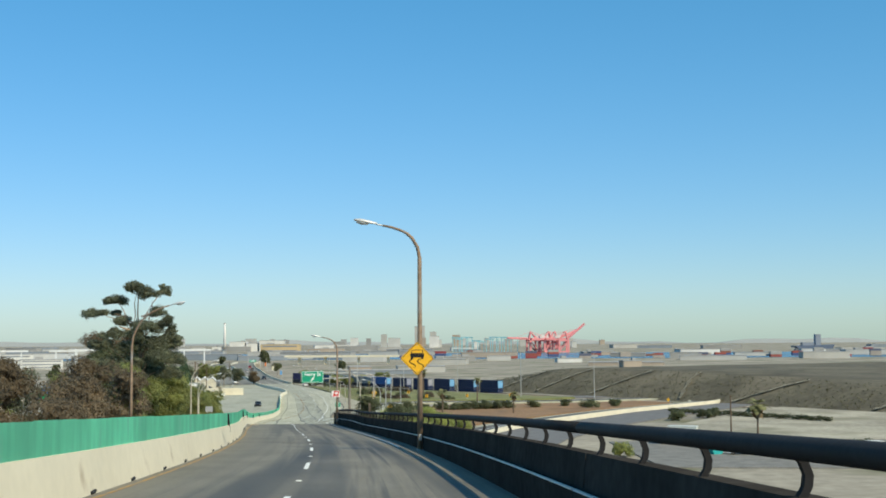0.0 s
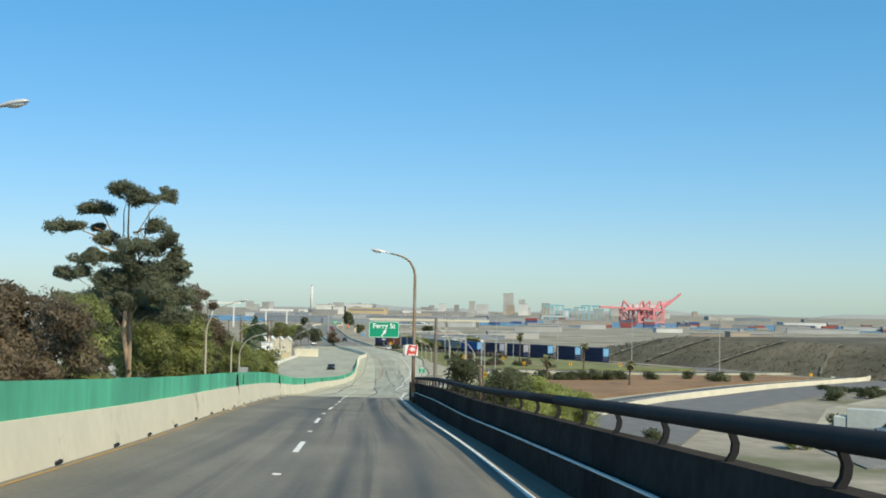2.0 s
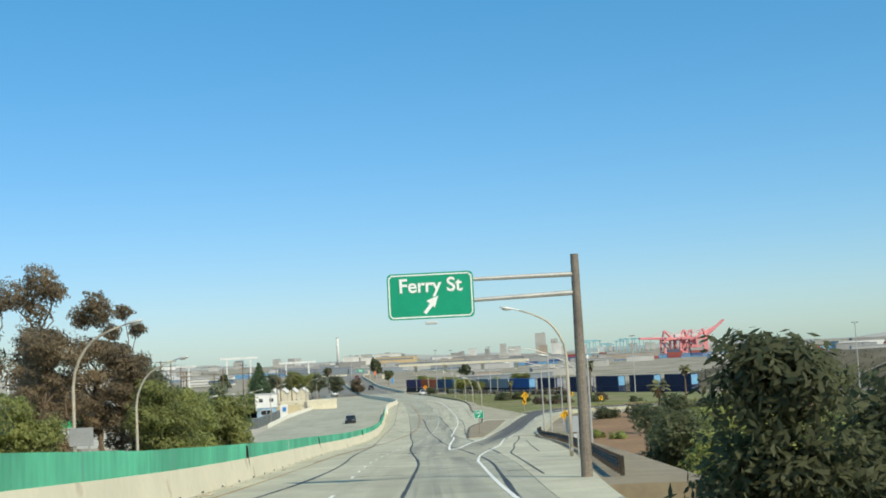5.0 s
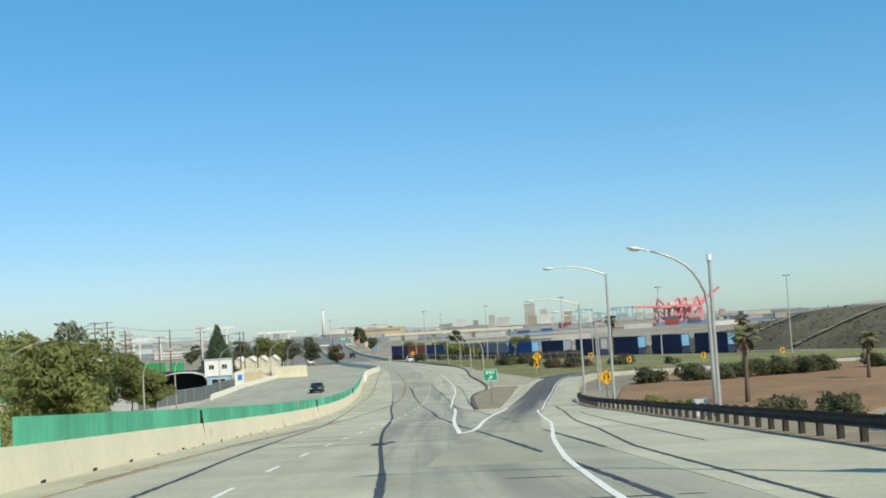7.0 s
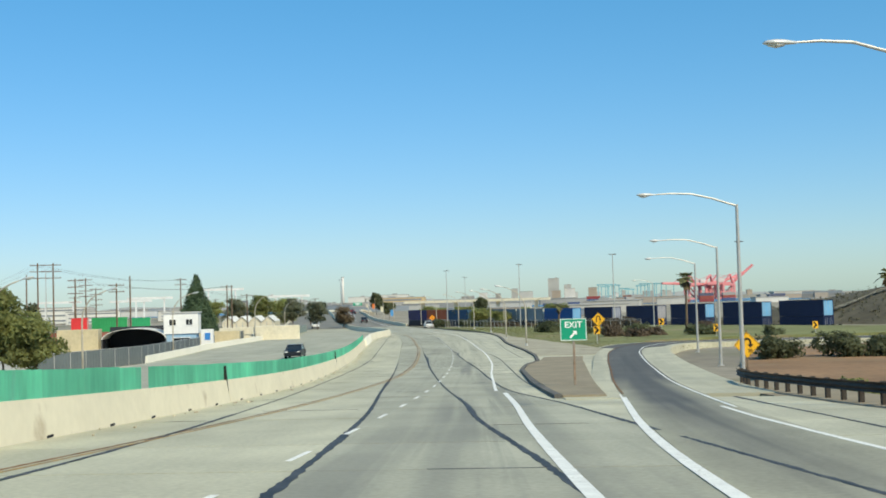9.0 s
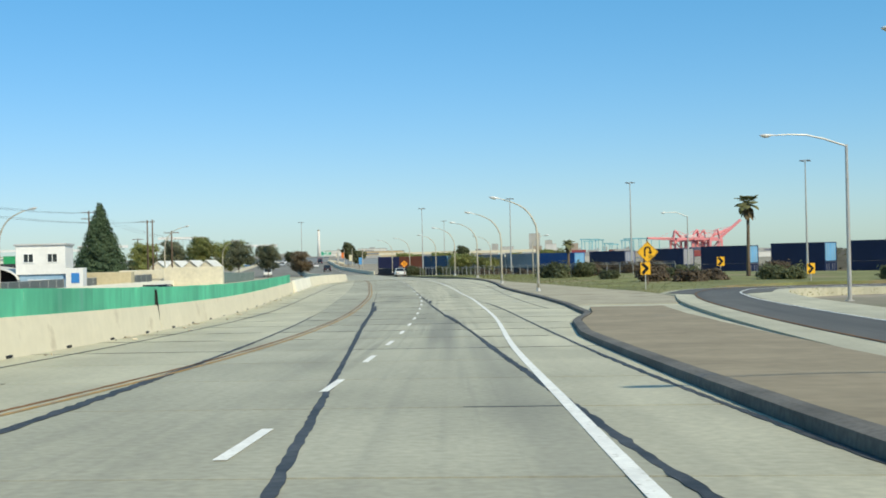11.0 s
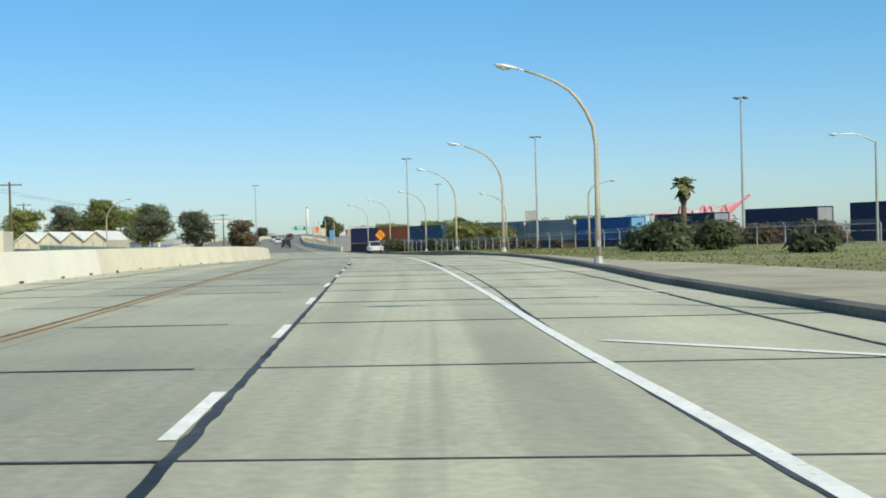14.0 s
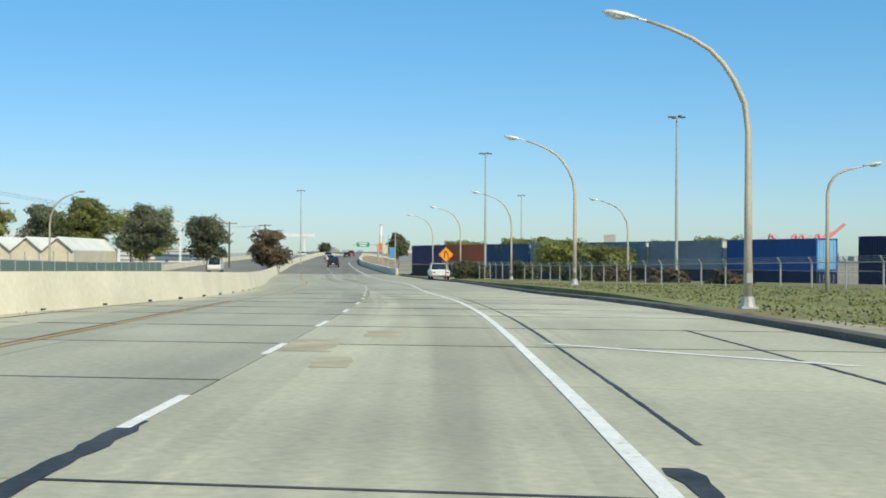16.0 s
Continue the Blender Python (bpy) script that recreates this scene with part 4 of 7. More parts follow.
# looser foliage lower down, round the fork of the trunk
EUC_LOW = [(-3.4, 15.6, 1.5, 0.9), (2.4, 16.2, 1.7, 1.2), (-0.6, 15.9, 1.4, 0.8), (4.2, 16.0, 1.1, 1.1), (-5.4, 15.6, 1.0, 0.7), (1.0, 14.6, 1.2, 0.8), (-2.2, 14.2, 1.1, 0.7), (3.6, 14.4, 1.3, 0.9)]


def tufts(table, seed, depth=2.0):
    """Each tuft breaks up into a spray of small clumps, domed on top and thin below."""
    g = np.random.default_rng(seed)
    out = []
    for a, h, w, v in table:
        w, v, b = w * 1.22, v * 1.2, g.uniform(-depth, depth)
        for k in range(int(5 + 4.5 * w)):
            u, q = g.uniform(-1, 1), g.uniform(-1, 1)
            rr = g.uniform(0.4, 0.7) * min(w, 1.4 * v)
            out.append((a + u * (w - rr * 0.8), b + q * (w - rr * 0.5), h + (v - rr * 0.6) * (1 - 0.8 * u * u - 0.5 * q * q) - 0.5 * v * g.uniform(0, 1), rr, rr * g.uniform(0.6, 0.85)))
    return out


tall = tree(-36.5, 146, 4.0, 30, 6, M["leaf_euc"], M["bark_pale"], "tall slender eucalyptus with pale trunk and flat tufted crown", 31,
            [(a, 0, h, 0.05, 0.05) for a, h, w, v in EUC[:9]], 0.05, 4, "eucalyptus by the bridge", fork=0.58)
bm = bmesh.new()
limb(bm, (0, 0, 10), (-0.4, 0, 24.4), 0.2, 0.05, 77, 0.02)
part("leader", bm, M["bark_pale"], tall)
for k, (a, h, w, v) in enumerate(EUC[9:]):
    bm = bmesh.new()
    limb(bm, (-0.02 * h + 0.3, 0, h - 1.2 - 0.75 * abs(a)), (a, 0, h), 0.07, 0.02, 130 + k, 0.1)
    part("limb", bm, M["bark_pale"], tall)
leaves("foliage", tufts(EUC + EUC_LOW, 8), M["leaf_euc"], tall, 0.12, 800, 17, 0.6)
GREEN_T, BROWN_T, DARK_T = "bushy green tree beside the bridge", "brownish half-bare tree beside the bridge", "dark dense evergreen tree"
TREES_BRIDGE = [
    (-38.6, 157, 19.6, 4.8, "g"), (-36.0, 161, 18.6, 3.8, "g"), (-41.5, 164, 18.0, 4.4, "g"), (-38.0, 170, 16.6, 3.6, "g"), (-43, 141, 16.4, 4.4, "g"), (-49, 128, 16.8, 5, "g"),
    (-37.2, 135, 15.0, 3.6, "g"), (-48, 172, 21.8, 4.4, "d"), (-43.4, 172, 22.4, 4.2, "d"), (-40.2, 173, 21.0, 3.4, "d"), (-63, 222, 24.0, 4.6, "b"), (-58.4, 225, 25.0, 4.4, "b"),
    (-54.6, 228, 22.6, 3.4, "b"), (-49.0, 219, 17.6, 3.2, "b"), (-54, 216, 19.0, 4.0, "b"), (-34, 113, 19.3, 5, "b"), (-40, 106, 19.6, 5, "b"), (-32, 101, 17.6, 4.2, "b"),
    (-47, 101, 21.2, 5.5, "g")]
TREES_BANK = [
    (-44, 121, 21.0, 5, "b"), (-51, 111, 21.0, 5, "g"), (-56, 96, 21, 5.5, "g"), (-62, 116, 22, 6, "g"), (-45, 216, 14.5, 4.2, "g"), (-46, 134, 19.5, 3.4, "e"),
    (-46, 226, 13.6, 4, "g"), (-52, 206, 14, 4.0, "g"), (-50, 228, 15.6, 4.2, "e"), (-46.5, 240, 12.4, 4.2, "g"), (-50, 250, 13.6, 3.0, "e"), (-54.5, 253, 13.2, 3.6, "g"),
    (-70.5, 318, 11.0, 4.0, "g"), (-74.5, 321, 9.0, 3.4, "g"), (-67, 317, 8.4, 3.0, "g"), (-36, 122, 20.8, 4.4, "b"), (-30.5, 116, 19.8, 3.8, "b"), (-33.5, 128, 20.2, 3.6, "g"),
    (-41, 130, 19.2, 4.0, "g")]
TREES_YARD = [
    (-98, 540, 11.6, 4.4, "e"), (-108, 545, 12.6, 5.4, "g"), (-93, 548, 10.4, 4.4, "e"), (-116, 550, 12.2, 5.0, "e"), (-87, 556, 8.8, 3.4, "b"), (-103, 552, 11.8, 5.0, "g"),
    (-121, 544, 11.4, 4.6, "g"), (-48, 541, 7.4, 4, "g"), (-42, 532, 6.6, 3.4, "g"), (-54, 562, 7.8, 4, "g"), (-62, 580, 7.6, 4, "g"), (-36, 545, 7.2, 3.6, "g"),
    (-69, 604, 8, 4, "g"), (-28, 560, 8, 4.4, "g")]
for i, (x, y, top, r, k) in enumerate(TREES_BRIDGE + TREES_BANK + TREES_YARD):
    leaf = {"g": M["leaf_green"], "b": M["leaf_brown"], "e": M["leaf_euc"], "d": M["leaf_dark"]}[k]
    near = y < 240
    tree(x, y, 2.6, top, r, leaf, M["bark"], {"g": GREEN_T, "b": BROWN_T, "e": "grey-green eucalyptus among the trees", "d": DARK_T}[k] if y < 300 else "distant roadside tree with uneven crown", 100 + i,
         None, 0.16 if near else 0.22, 780 if near else 520, "trees by the motorway", sub=24 if near else 20, ball=0.34 if near else 0.33)
thin = tree(-54.4, 236, 2.6, 21.5, 3, M["leaf_brown"], M["bark"], "thin tree with a few loose tufts at its tips", 290,
            [(-0.6, 0, 18.3, 0.9, 0.8), (0.6, 0.4, 16.6, 0.9, 0.75), (-1.9, 0, 16.4, 1.0, 0.8), (-1.2, 0.3, 14.6, 1.0, 0.8), (1.0, 0, 13.4, 1.2, 1.0), (-0.6, 0, 11.6, 1.3, 1.1)], 0.15, 1500, "trees by the motorway")
random.seed(61)
for x, y, h in ((-33.5, 110, 8), (-35.5, 119, 8.5), (-31.6, 118, 7.5), (-38, 112, 8.5), (-35.8, 138, 6.5), (-37.6, 153, 6.0)):
    bare = thing("bare_tree", "leafless grey shrub with pale tangled branches", "tree", "bare trees", at=(x, y, 9.5 if y < 130 else 8.5))
    for k in range(9):
        a, lean = random.uniform(0, 6.28), random.uniform(0.15, 0.7)
        tip = Vector((math.cos(a) * lean * h * 0.7, math.sin(a) * lean * h * 0.7, h * random.uniform(0.6, 1.0)))
        bm = bmesh.new()
        pts = limb(bm, (0, 0, -1.5), tip, 0.07, 0.015, 900 + k + int(x * 7), 0.1)
        for j in range(4):
            q = pts[2 + j % 3]
            limb(bm, q, q + Vector((random.uniform(-1, 1), random.uniform(-1, 1), random.uniform(0.2, 1.0))) * h * 0.2, 0.025, 0.008, 40 * k + j, 0.15)
        part("branch", bm, M["bark_grey"], bare)
tree(-134, 904, 3.6, 15.4, 5.2, M["leaf_dark"], M["bark"], "rounded dark tree beside the far crest of the road", 301, None, 0.8, 120, sub=14)

# the conifer
con = thing("conifer", "dark pointed conifer behind the roadside yard", "tree", at=(-98, 457, 2.6))
bm = bmesh.new()
tube(bm, [(0, 0, -0.3), (0, 0, 6), (0, 0, 12)], [0.25, 0.16, 0.04], 8)
part("trunk", bm, M["bark"], con)
random.seed(9)
leaves("crown", [(math.cos(2.4 * j + k) * 0.68 * (4.3 - 0.33 * k), math.sin(2.4 * j + k) * 0.68 * (4.3 - 0.33 * k), 1.6 + k * 0.85 + 0.3 * (j % 2), 0.42 * (4.3 - 0.33 * k) + 0.35, 1.1) for k in range(13) for j in range(5)],
       M["leaf_conifer"], con, 0.26, 330, 44)


def palm(x, y, base, crown, r, label, seed, skirt=True):
    t = thing("palm_tree", label, "palm tree", "palms", at=(x, y, base))
    h = crown - base
    bm = bmesh.new()
    tube(bm, [(0, 0, -0.4), (0.05, 0, h * 0.3), (0.1, 0.04, h * 0.7), (0.1, 0, h)], [0.27, 0.2, 0.17, 0.2], 9)
    smooth(part("trunk", bm, M["bark"], t))
    random.seed(seed)
    for k in range(34):
        dead = skirt and k > 24
        az, up = random.uniform(0, 2 * math.pi), random.uniform(-0.35, 1.1) if not dead else random.uniform(-1.3, -0.8)
        L = r * random.uniform(0.8, 1.1) * (0.8 if dead else 1)
        bm = bmesh.new()
        o = Vector((0.1, 0, h))
        d = Vector((math.cos(az) * math.cos(up), math.sin(az) * math.cos(up), math.sin(up)))
        side = d.cross(Vector((0, 0, 1))).normalized()
        p = [o + d * (L * q) + Vector((0, 0, -0.35 * L * q * q)) for q in (0, 0.35, 0.6, 0.85, 1.05)]
        w = [0.03, 0.04, 0.34 * r, 0.22 * r, 0.02]
        for j in range(4):
            for s in (-1, 1):
                q = [p[j], p[j + 1], p[j + 1] + side * s * w[j + 1] + Vector((0, 0, -0.08)), p[j] + side * s * w[j] + Vector((0, 0, -0.08))]
                bm.faces.new([bm.verts.new(v) for v in q])
        part("frond", bm, M["palm_dead"] if dead else M["palm_leaf"], t)
    return t


palm(-26.2, 429.7, 2.6, 7.3, 1.0, "fan palm with dry skirt on the lawn", 1)
palm(0, 293.5, 2.7, 9.4, 1.7, "fan palm with dry skirt on bare soil", 2)
palm(-6.5, 412, 2.6, 11.3, 1.7, "tall fan palm beyond the ramp", 3)
palm(10.4, 360, 2.7, 10.4, 1.5, "tall fan palm beside the loop ramp", 4)
palm(19, 322, 2.7, 7.6, 1.5, "fan palm standing on red soil", 5)
palm(59, 226, 2.6, 9.8, 2.4, "shaggy fan palm by the car park", 6)

SHRUBS_LAWN = [
    (-27.8, 426, 2.6, 5.3, 3.4, "d", 2.6), (-24.2, 428, 2.6, 5.2, 2.8, "d", None), (-22, 412.3, 2.6, 4.3, 1.8, "d", None), (-17, 456, 2.6, 5.1, 3.4, "r", None), (-13, 448, 2.6, 5.1, 3.4, "r", None), (-20.5, 459, 2.6, 4.9, 3.0, "r", None),
    (-15, 394, 2.6, 4.4, 1.9, "r", None), (-23.6, 436, 2.6, 5.0, 2.4, "r", None), (-14, 410, 2.6, 4.8, 2.4, "d", None), (-17.8, 397.5, 2.6, 5.0, 2.6, "r", None), (-6, 396, 2.6, 4.8, 3.0, "d", None), (2, 388, 2.6, 4.4, 3.0, "d", None),
    (-12, 398, 2.6, 4.4, 2.4, "r", None), (-4, 404, 2.6, 5.0, 2.6, "r", None)]
SHRUBS_LOOP = [
    (-28, 440, 2.6, 4.4, 1.8, "d", None), (-5.7, 335, 2.7, 5.0, 2.6, "d", None), (0, 337, 2.7, 5.2, 2.8, "d", None), (6, 339, 2.7, 5.0, 2.8, "d", None), (3.0, 336.5, 2.7, 4.8, 3.0, "d", None), (9.4, 338.5, 2.7, 5.3, 3.2, "d", None),
    (15.6, 340.5, 2.7, 5.2, 3.2, "d", None), (12, 341, 2.7, 5.4, 3.0, "d", None), (19, 343, 2.7, 5.2, 2.6, "d", None), (26, 346, 2.7, 5.0, 2.6, "d", None), (-9, 292, 2.7, 4.0, 1.6, "g", None), (-6, 289, 2.7, 3.8, 1.4, "g", None),
    (36, 352, 2.7, 5.0, 2.4, "d", None), (42, 344, 2.7, 5.2, 3.0, "d", None)]
SHRUBS_SOIL = [
    (50, 350, 2.7, 5.0, 2.6, "d", None), (-2, 264, 2.7, 5.5, 2.4, "d", None), (3, 270, 2.7, 5.2, 2.6, "d", None), (-9.0, 149, 9.0, 15.6, 3.2, "d", None), (-5.6, 152, 8.0, 14.6, 3.4, "d", None), (-6, 160, 8.0, 13.6, 3.6, "g", None),
    (-3.6, 151, 6.0, 12.4, 3.2, "g", None), (7.8, 160, 2.8, 9.0, 2.6, "d", None), (-3.4, 168, 5.0, 11.5, 3.2, "g", None), (11, 148, 2.6, 8.2, 3.4, "g", None), (-6.8, 197, 6.0, 11.6, 2.8, "d", None), (-5.8, 205, 6.0, 12.1, 3.2, "d", None),
    (-2.5, 211, 5.0, 11.0, 3.4, "g", None), (0, 219, 3.0, 9.4, 3.6, "g", None)]
SHRUBS_BANK = [
    (-3, 226, 3.5, 9.0, 3.0, "d", None), (-4.5, 190, 5.0, 10.8, 3.0, "g", None), (3, 205, 3.0, 9.4, 3.4, "g", None), (-1, 198, 3.5, 10.2, 3.4, "g", None), (-45, 512, 2.6, 5.0, 2.4, "d", None), (-41, 505, 2.6, 4.6, 2.0, "r", None),
    (-37, 497, 2.6, 4.4, 2.0, "r", None), (-50, 522, 2.6, 5.2, 2.6, "d", None), (-33, 489, 2.6, 4.2, 2.0, "r", None), (-58, 540, 2.7, 5.2, 2.6, "d", None), (66, 300, 2.6, 4.6, 3.0, "d", None), (72, 318, 2.6, 4.2, 2.6, "d", None),
    (30, 204, 2.6, 5.0, 2.5, "g", None), (72, 205, 2.6, 5.4, 2.8, "d", None)]
SHRUBS_RAIL = [
    (44, 236, 2.6, 4.6, 2.4, "d", None), (56.4, 293, 2.58, 5.2, 3.0, "d", None), (56, 206, 2.6, 5.2, 2.4, "d", None), (60, 206, 2.6, 5.4, 2.6, "g", None), (60.5, 196, 2.6, 5.2, 2.4, "d", None), (64.5, 202, 2.6, 5.6, 2.8, "d", None),
    (-55, 240, 2.4, 6.0, 3.0, "g", None), (-44, 222, 2.4, 8.0, 3.0, "g", None)]
for i, (x, y, base, top, r, k, ry) in enumerate(SHRUBS_LAWN + SHRUBS_LOOP + SHRUBS_SOIL + SHRUBS_BANK + SHRUBS_RAIL):
    leaf = {"d": M["leaf_dark"], "g": M["leaf_slope"], "r": M["leaf_red"]}[k]
    bush(x, y, base, top, r, leaf, {"d": "dense dark-green rounded shrub", "g": "loose yellow-green shrub on the slope", "r": "low red-brown shrub with dry tips"}[k], 500 + i, 0.24, "shrubs", ry)

# the long low hedge across the pale field
hedge = thing("hedge", "long low dark hedge across the pale field", "hedge", at=(76, 303, 2.58))
bm = bmesh.new()
for k in range(11):
    q = (k - 5) / 5
    limb(bm, (15 * q, -19 * q, -0.2), (15 * q + 0.2, -19 * q, 0.8), 0.05, 0.02, 700 + k)
part("stem", bm, M["bark"], hedge)
leaves("foliage", [(15 * (k - 20) / 20, -19 * (k - 20) / 20, 0.65 + 0.12 * math.sin(k * 1.7), 0.95, 0.62) for k in range(41)], M["leaf_dark"], hedge, 0.2, 420, 71, 0.0)

# tufts in the lawn
g = np.random.default_rng(5)
vs, fs = [], []
for _ in range(14000):
    y = g.uniform(352, 500)
    x = road_x(y) + kerb_off(y) + 1.2 + abs(g.normal()) * 9
    if x > 26 - (y - 400) * 0.75:
        continue
    h, a = g.uniform(0.03, 0.09), g.uniform(0, 6.28)
    dx, dy = math.cos(a) * 0.06, math.sin(a) * 0.06
    b = len(vs)
    gz = 3.07 + dip(y)
    vs += [(x - dx, y - dy, gz), (x + dx, y + dy, gz), (x + g.normal() * 0.04, y + g.normal() * 0.04, gz + h)]
    fs.append((b, b + 1, b + 2))
me = bpy.data.meshes.new("grass")
me.from_pydata(vs, [], fs)
me.materials.append(mat("grass_blade", (0.175, 0.18, 0.07), 0.8, var=0.2, scale=0.3, bump=0))
tagged(new("grass", me), "short tufts of green and dry grass", "grass", kind="stuff")


# ---- street lamps ----
def cobra(bm_head, bm_lens):
    """The lamp's head, along -x from its fitting at the origin."""
    prof = [(0.0, 0.05, 0.05), (-0.12, 0.07, 0.06), (-0.3, 0.13, 0.09), (-0.6, 0.17, 0.10), (-0.82, 0.13, 0.07), (-0.92, 0.05, 0.03)]
    rings = [[bm_head.verts.new((x, w * math.cos(a), max(-0.4, math.sin(a)) * h)) for a in [2 * math.pi * k / 10 for k in range(10)]] for x, w, h in prof]
    for u, v in zip(rings, rings[1:]):
        for k in range(10):
            bm_head.faces.new((u[k], u[(k + 1) % 10], v[(k + 1) % 10], v[k]))
    bm_head.faces.new(rings[0][::-1])
    bm_head.faces.new(rings[-1])
    prof = [(-0.34, 0.10, 0.06), (-0.58, 0.14, 0.11), (-0.8, 0.09, 0.06)]
    rings = [[bm_lens.verts.new((x, w * math.cos(a), -0.03 + math.sin(a) * h)) for a in [2 * math.pi * k / 8 for k in range(8)]] for x, w, h in prof]
    for u, v in zip(rings, rings[1:]):
        for k in range(8):
            bm_lens.faces.new((u[k], u[(k + 1) % 8], v[(k + 1) % 8], v[k]))
    bm_lens.faces.new(rings[0][::-1])
    bm_lens.faces.new(rings[-1])


BIG_ARCH = [(-0.1, 0.7), (-0.35, 1.25), (-0.62, 1.66), (-0.95, 2.0), (-1.4, 2.28), (-1.9, 2.5), (-2.5, 2.7)]
SMALL_ARCH = [(-0.08, 0.4), (-0.28, 0.75), (-0.47, 0.93), (-0.7, 1.05), (-1.05, 1.17), (-1.43, 1.25)]


def arch_lamp(material, label, group, straight, arch, at_=(0, 0, 0), turn=0.0, gap=0.25):
    t = thing("street_lamp", label, "street lamp", group, at=at_, turn=turn)
    pts = [(0, 0, 0), (0, 0, straight * 0.5), (0, 0, straight)] + [(x, 0, straight + z) for x, z in arch]
    rad = [0.11, 0.095, 0.08] + [0.078 - 0.035 * k / len(arch) for k in range(1, len(arch) + 1)]
    smooth(part("pole", tube(bmesh.new(), pts, rad, 10), material, t))
    x, z = pts[-1][0], pts[-1][2]
    part("arm", tube(bmesh.new(), [(x + 0.1, 0, z - 0.03), (x - gap, 0, z + gap * 0.22)], 0.03, 8), M["lamp_galv"], t)
    bh, bl = bmesh.new(), bmesh.new()
    cobra(bh, bl)
    h = smooth(part("lamp_head", bh, M["lamp_head"], t))
    h.location, h.rotation_euler = (x - gap + 0.05, 0, z + gap * 0.22), (0, radians(10), 0)
    smooth(part("lens", bl, M["lens"], h))
    bm = bmesh.new()
    box(bm, (0, 0, 0.03), (0.42, 0.42, 0.06), 0, 0, 0.01)
    tube(bm, [(0, 0, 0.06), (0, 0, 0.3)], [0.19, 0.15], 10)
    part("base_plate", bm, M["lamp_galv"], t)
    bm = bmesh.new()
    box(bm, (0, -0.13, 0.75), (0.14, 0.03, 0.24), 0, 0, 0.008)
    part("access_cover", bm, M["lamp_galv"], t)
    return t


def davit_lamp(material, label, group, h=9.0, reach=4.4, at_=(0, 0, 0), turn=0):
    t = thing("street_lamp", label, "street lamp", group, at=at_, turn=turn)
    part("pole", tube(bmesh.new(), [(0, 0, 0), (0, 0, h * 0.5), (0, 0, h)], [0.12, 0.1, 0.075], 10), material, t)
    part("arm", tube(bmesh.new(), [(0, 0, h - 0.08), (-reach * 0.3, 0, h + 0.32), (-reach * 0.55, 0, h + 0.56), (-reach * 0.8, 0, h + 0.6), (-reach, 0, h + 0.56)], [0.055, 0.05, 0.045, 0.04, 0.03], 8), material, t)
    bh, bl = bmesh.new(), bmesh.new()
    cobra(bh, bl)
    hd = smooth(part("lamp_head", bh, M["lamp_head"], t))
    hd.location = (-reach + 0.05, 0, h + 0.55)
    smooth(part("lens", bl, M["lens"], hd))
    bm = bmesh.new()
    box(bm, (0, 0, 0.03), (0.4, 0.4, 0.06), 0, 0, 0.01)
    part("base_plate", bm, M["lamp_galv"], t)
    return t


RUST = "rusty curved street lamp with pale cobra head"
arch_lamp(M["lamp_rust"], RUST + " on the bridge edge", "bridge lamps", 7.6, SMALL_ARCH, (-0.76, 46.1, 17.9), 4)
arch_lamp(M["lamp_rust"], RUST + " on the bridge edge", "bridge lamps", 7.45, SMALL_ARCH, (-10.1, 116.6, 13.9), 6)
arch_lamp(M["lamp_tan"], "weathered tan curved street lamp behind the guard rail", "shoulder lamps", 5.9, BIG_ARCH, (-13.0, 191.5, 8.9), 8)
arch_lamp(M["lamp_galv"], "grey curved street lamp at the guard rail", "shoulder lamps", 5.72, BIG_ARCH, (-11.7, 229, 6.2), 10)
for x, y, z in ((-14.7, 258, 5.3), (-15.95, 285.5, 4.3), (-13.4, 315, 3.4), (-11.9, 345, 3.0)):
    davit_lamp(M["lamp_galv"], "grey davit street lamp beside the exit ramp", "ramp lamps", {258: 9.5, 285.5: 8.85}.get(y, 8.8), 3.6 if y == 258 else 4.2, (x, y, z), 12)
for x, y, h in ((-29.5, 366.6, 4.6), (-33.3, 394.3, 4.55), (-37.8, 430.6, 4.65), (-43.1, 461.4, 4.9), (-50.4, 508, 5.3), (-59.2, 540, 5.4), (-66.5, 566, 5.4)):
    arch_lamp(M["lamp_tan"], "tan rust-streaked curved street lamp behind the kerb", "kerb lamps", h - 0.3, BIG_ARCH, (x, y, 3.2), 9)
davit_lamp(M["lamp_galv"], "grey davit street lamp beside the railway", "yard davits", 8.4, 3.0, (-8.87, 448.3, 2.6), 12)
arch_lamp(M["lamp_tan"], "tan curved street lamp by the railway fence", "yard lamps", 5.2, SMALL_ARCH, (-31, 460, 2.5), 180)
arch_lamp(M["lamp_tan"], "tan curved street lamp by the railway fence", "yard lamps", 5.4, BIG_ARCH, (-40, 514, 2.5), 0)
arch_lamp(M["lamp_rust"], "rusty curved street lamp beside the far carriageway", "far lamps", 6.5, BIG_ARCH, (-20.55, 80, 15.5), 175)
arch_lamp(M["lamp_tan"], "tan curved street lamp beside the far carriageway", "far lamps", 6.2, BIG_ARCH, (-31.2, 150, 10.8), 176)
for x, y, z in ((-36, 178, 9.2), (-39.5, 196, 7.6), (-50.5, 240, 4.0), (-56.5, 268, 3.4), (-62.5, 300, 2.8), (-68.5, 330, 2.5), (-74.2, 372, 2.5), (-79, 430, 2.5), (-90.5, 500, 2.5), (-108, 560, 3.2)):
    arch_lamp(M["lamp_tan"], "tan curved street lamp beside the far carriageway", "far lamps", 5.4, BIG_ARCH, (x, y, z), 172)
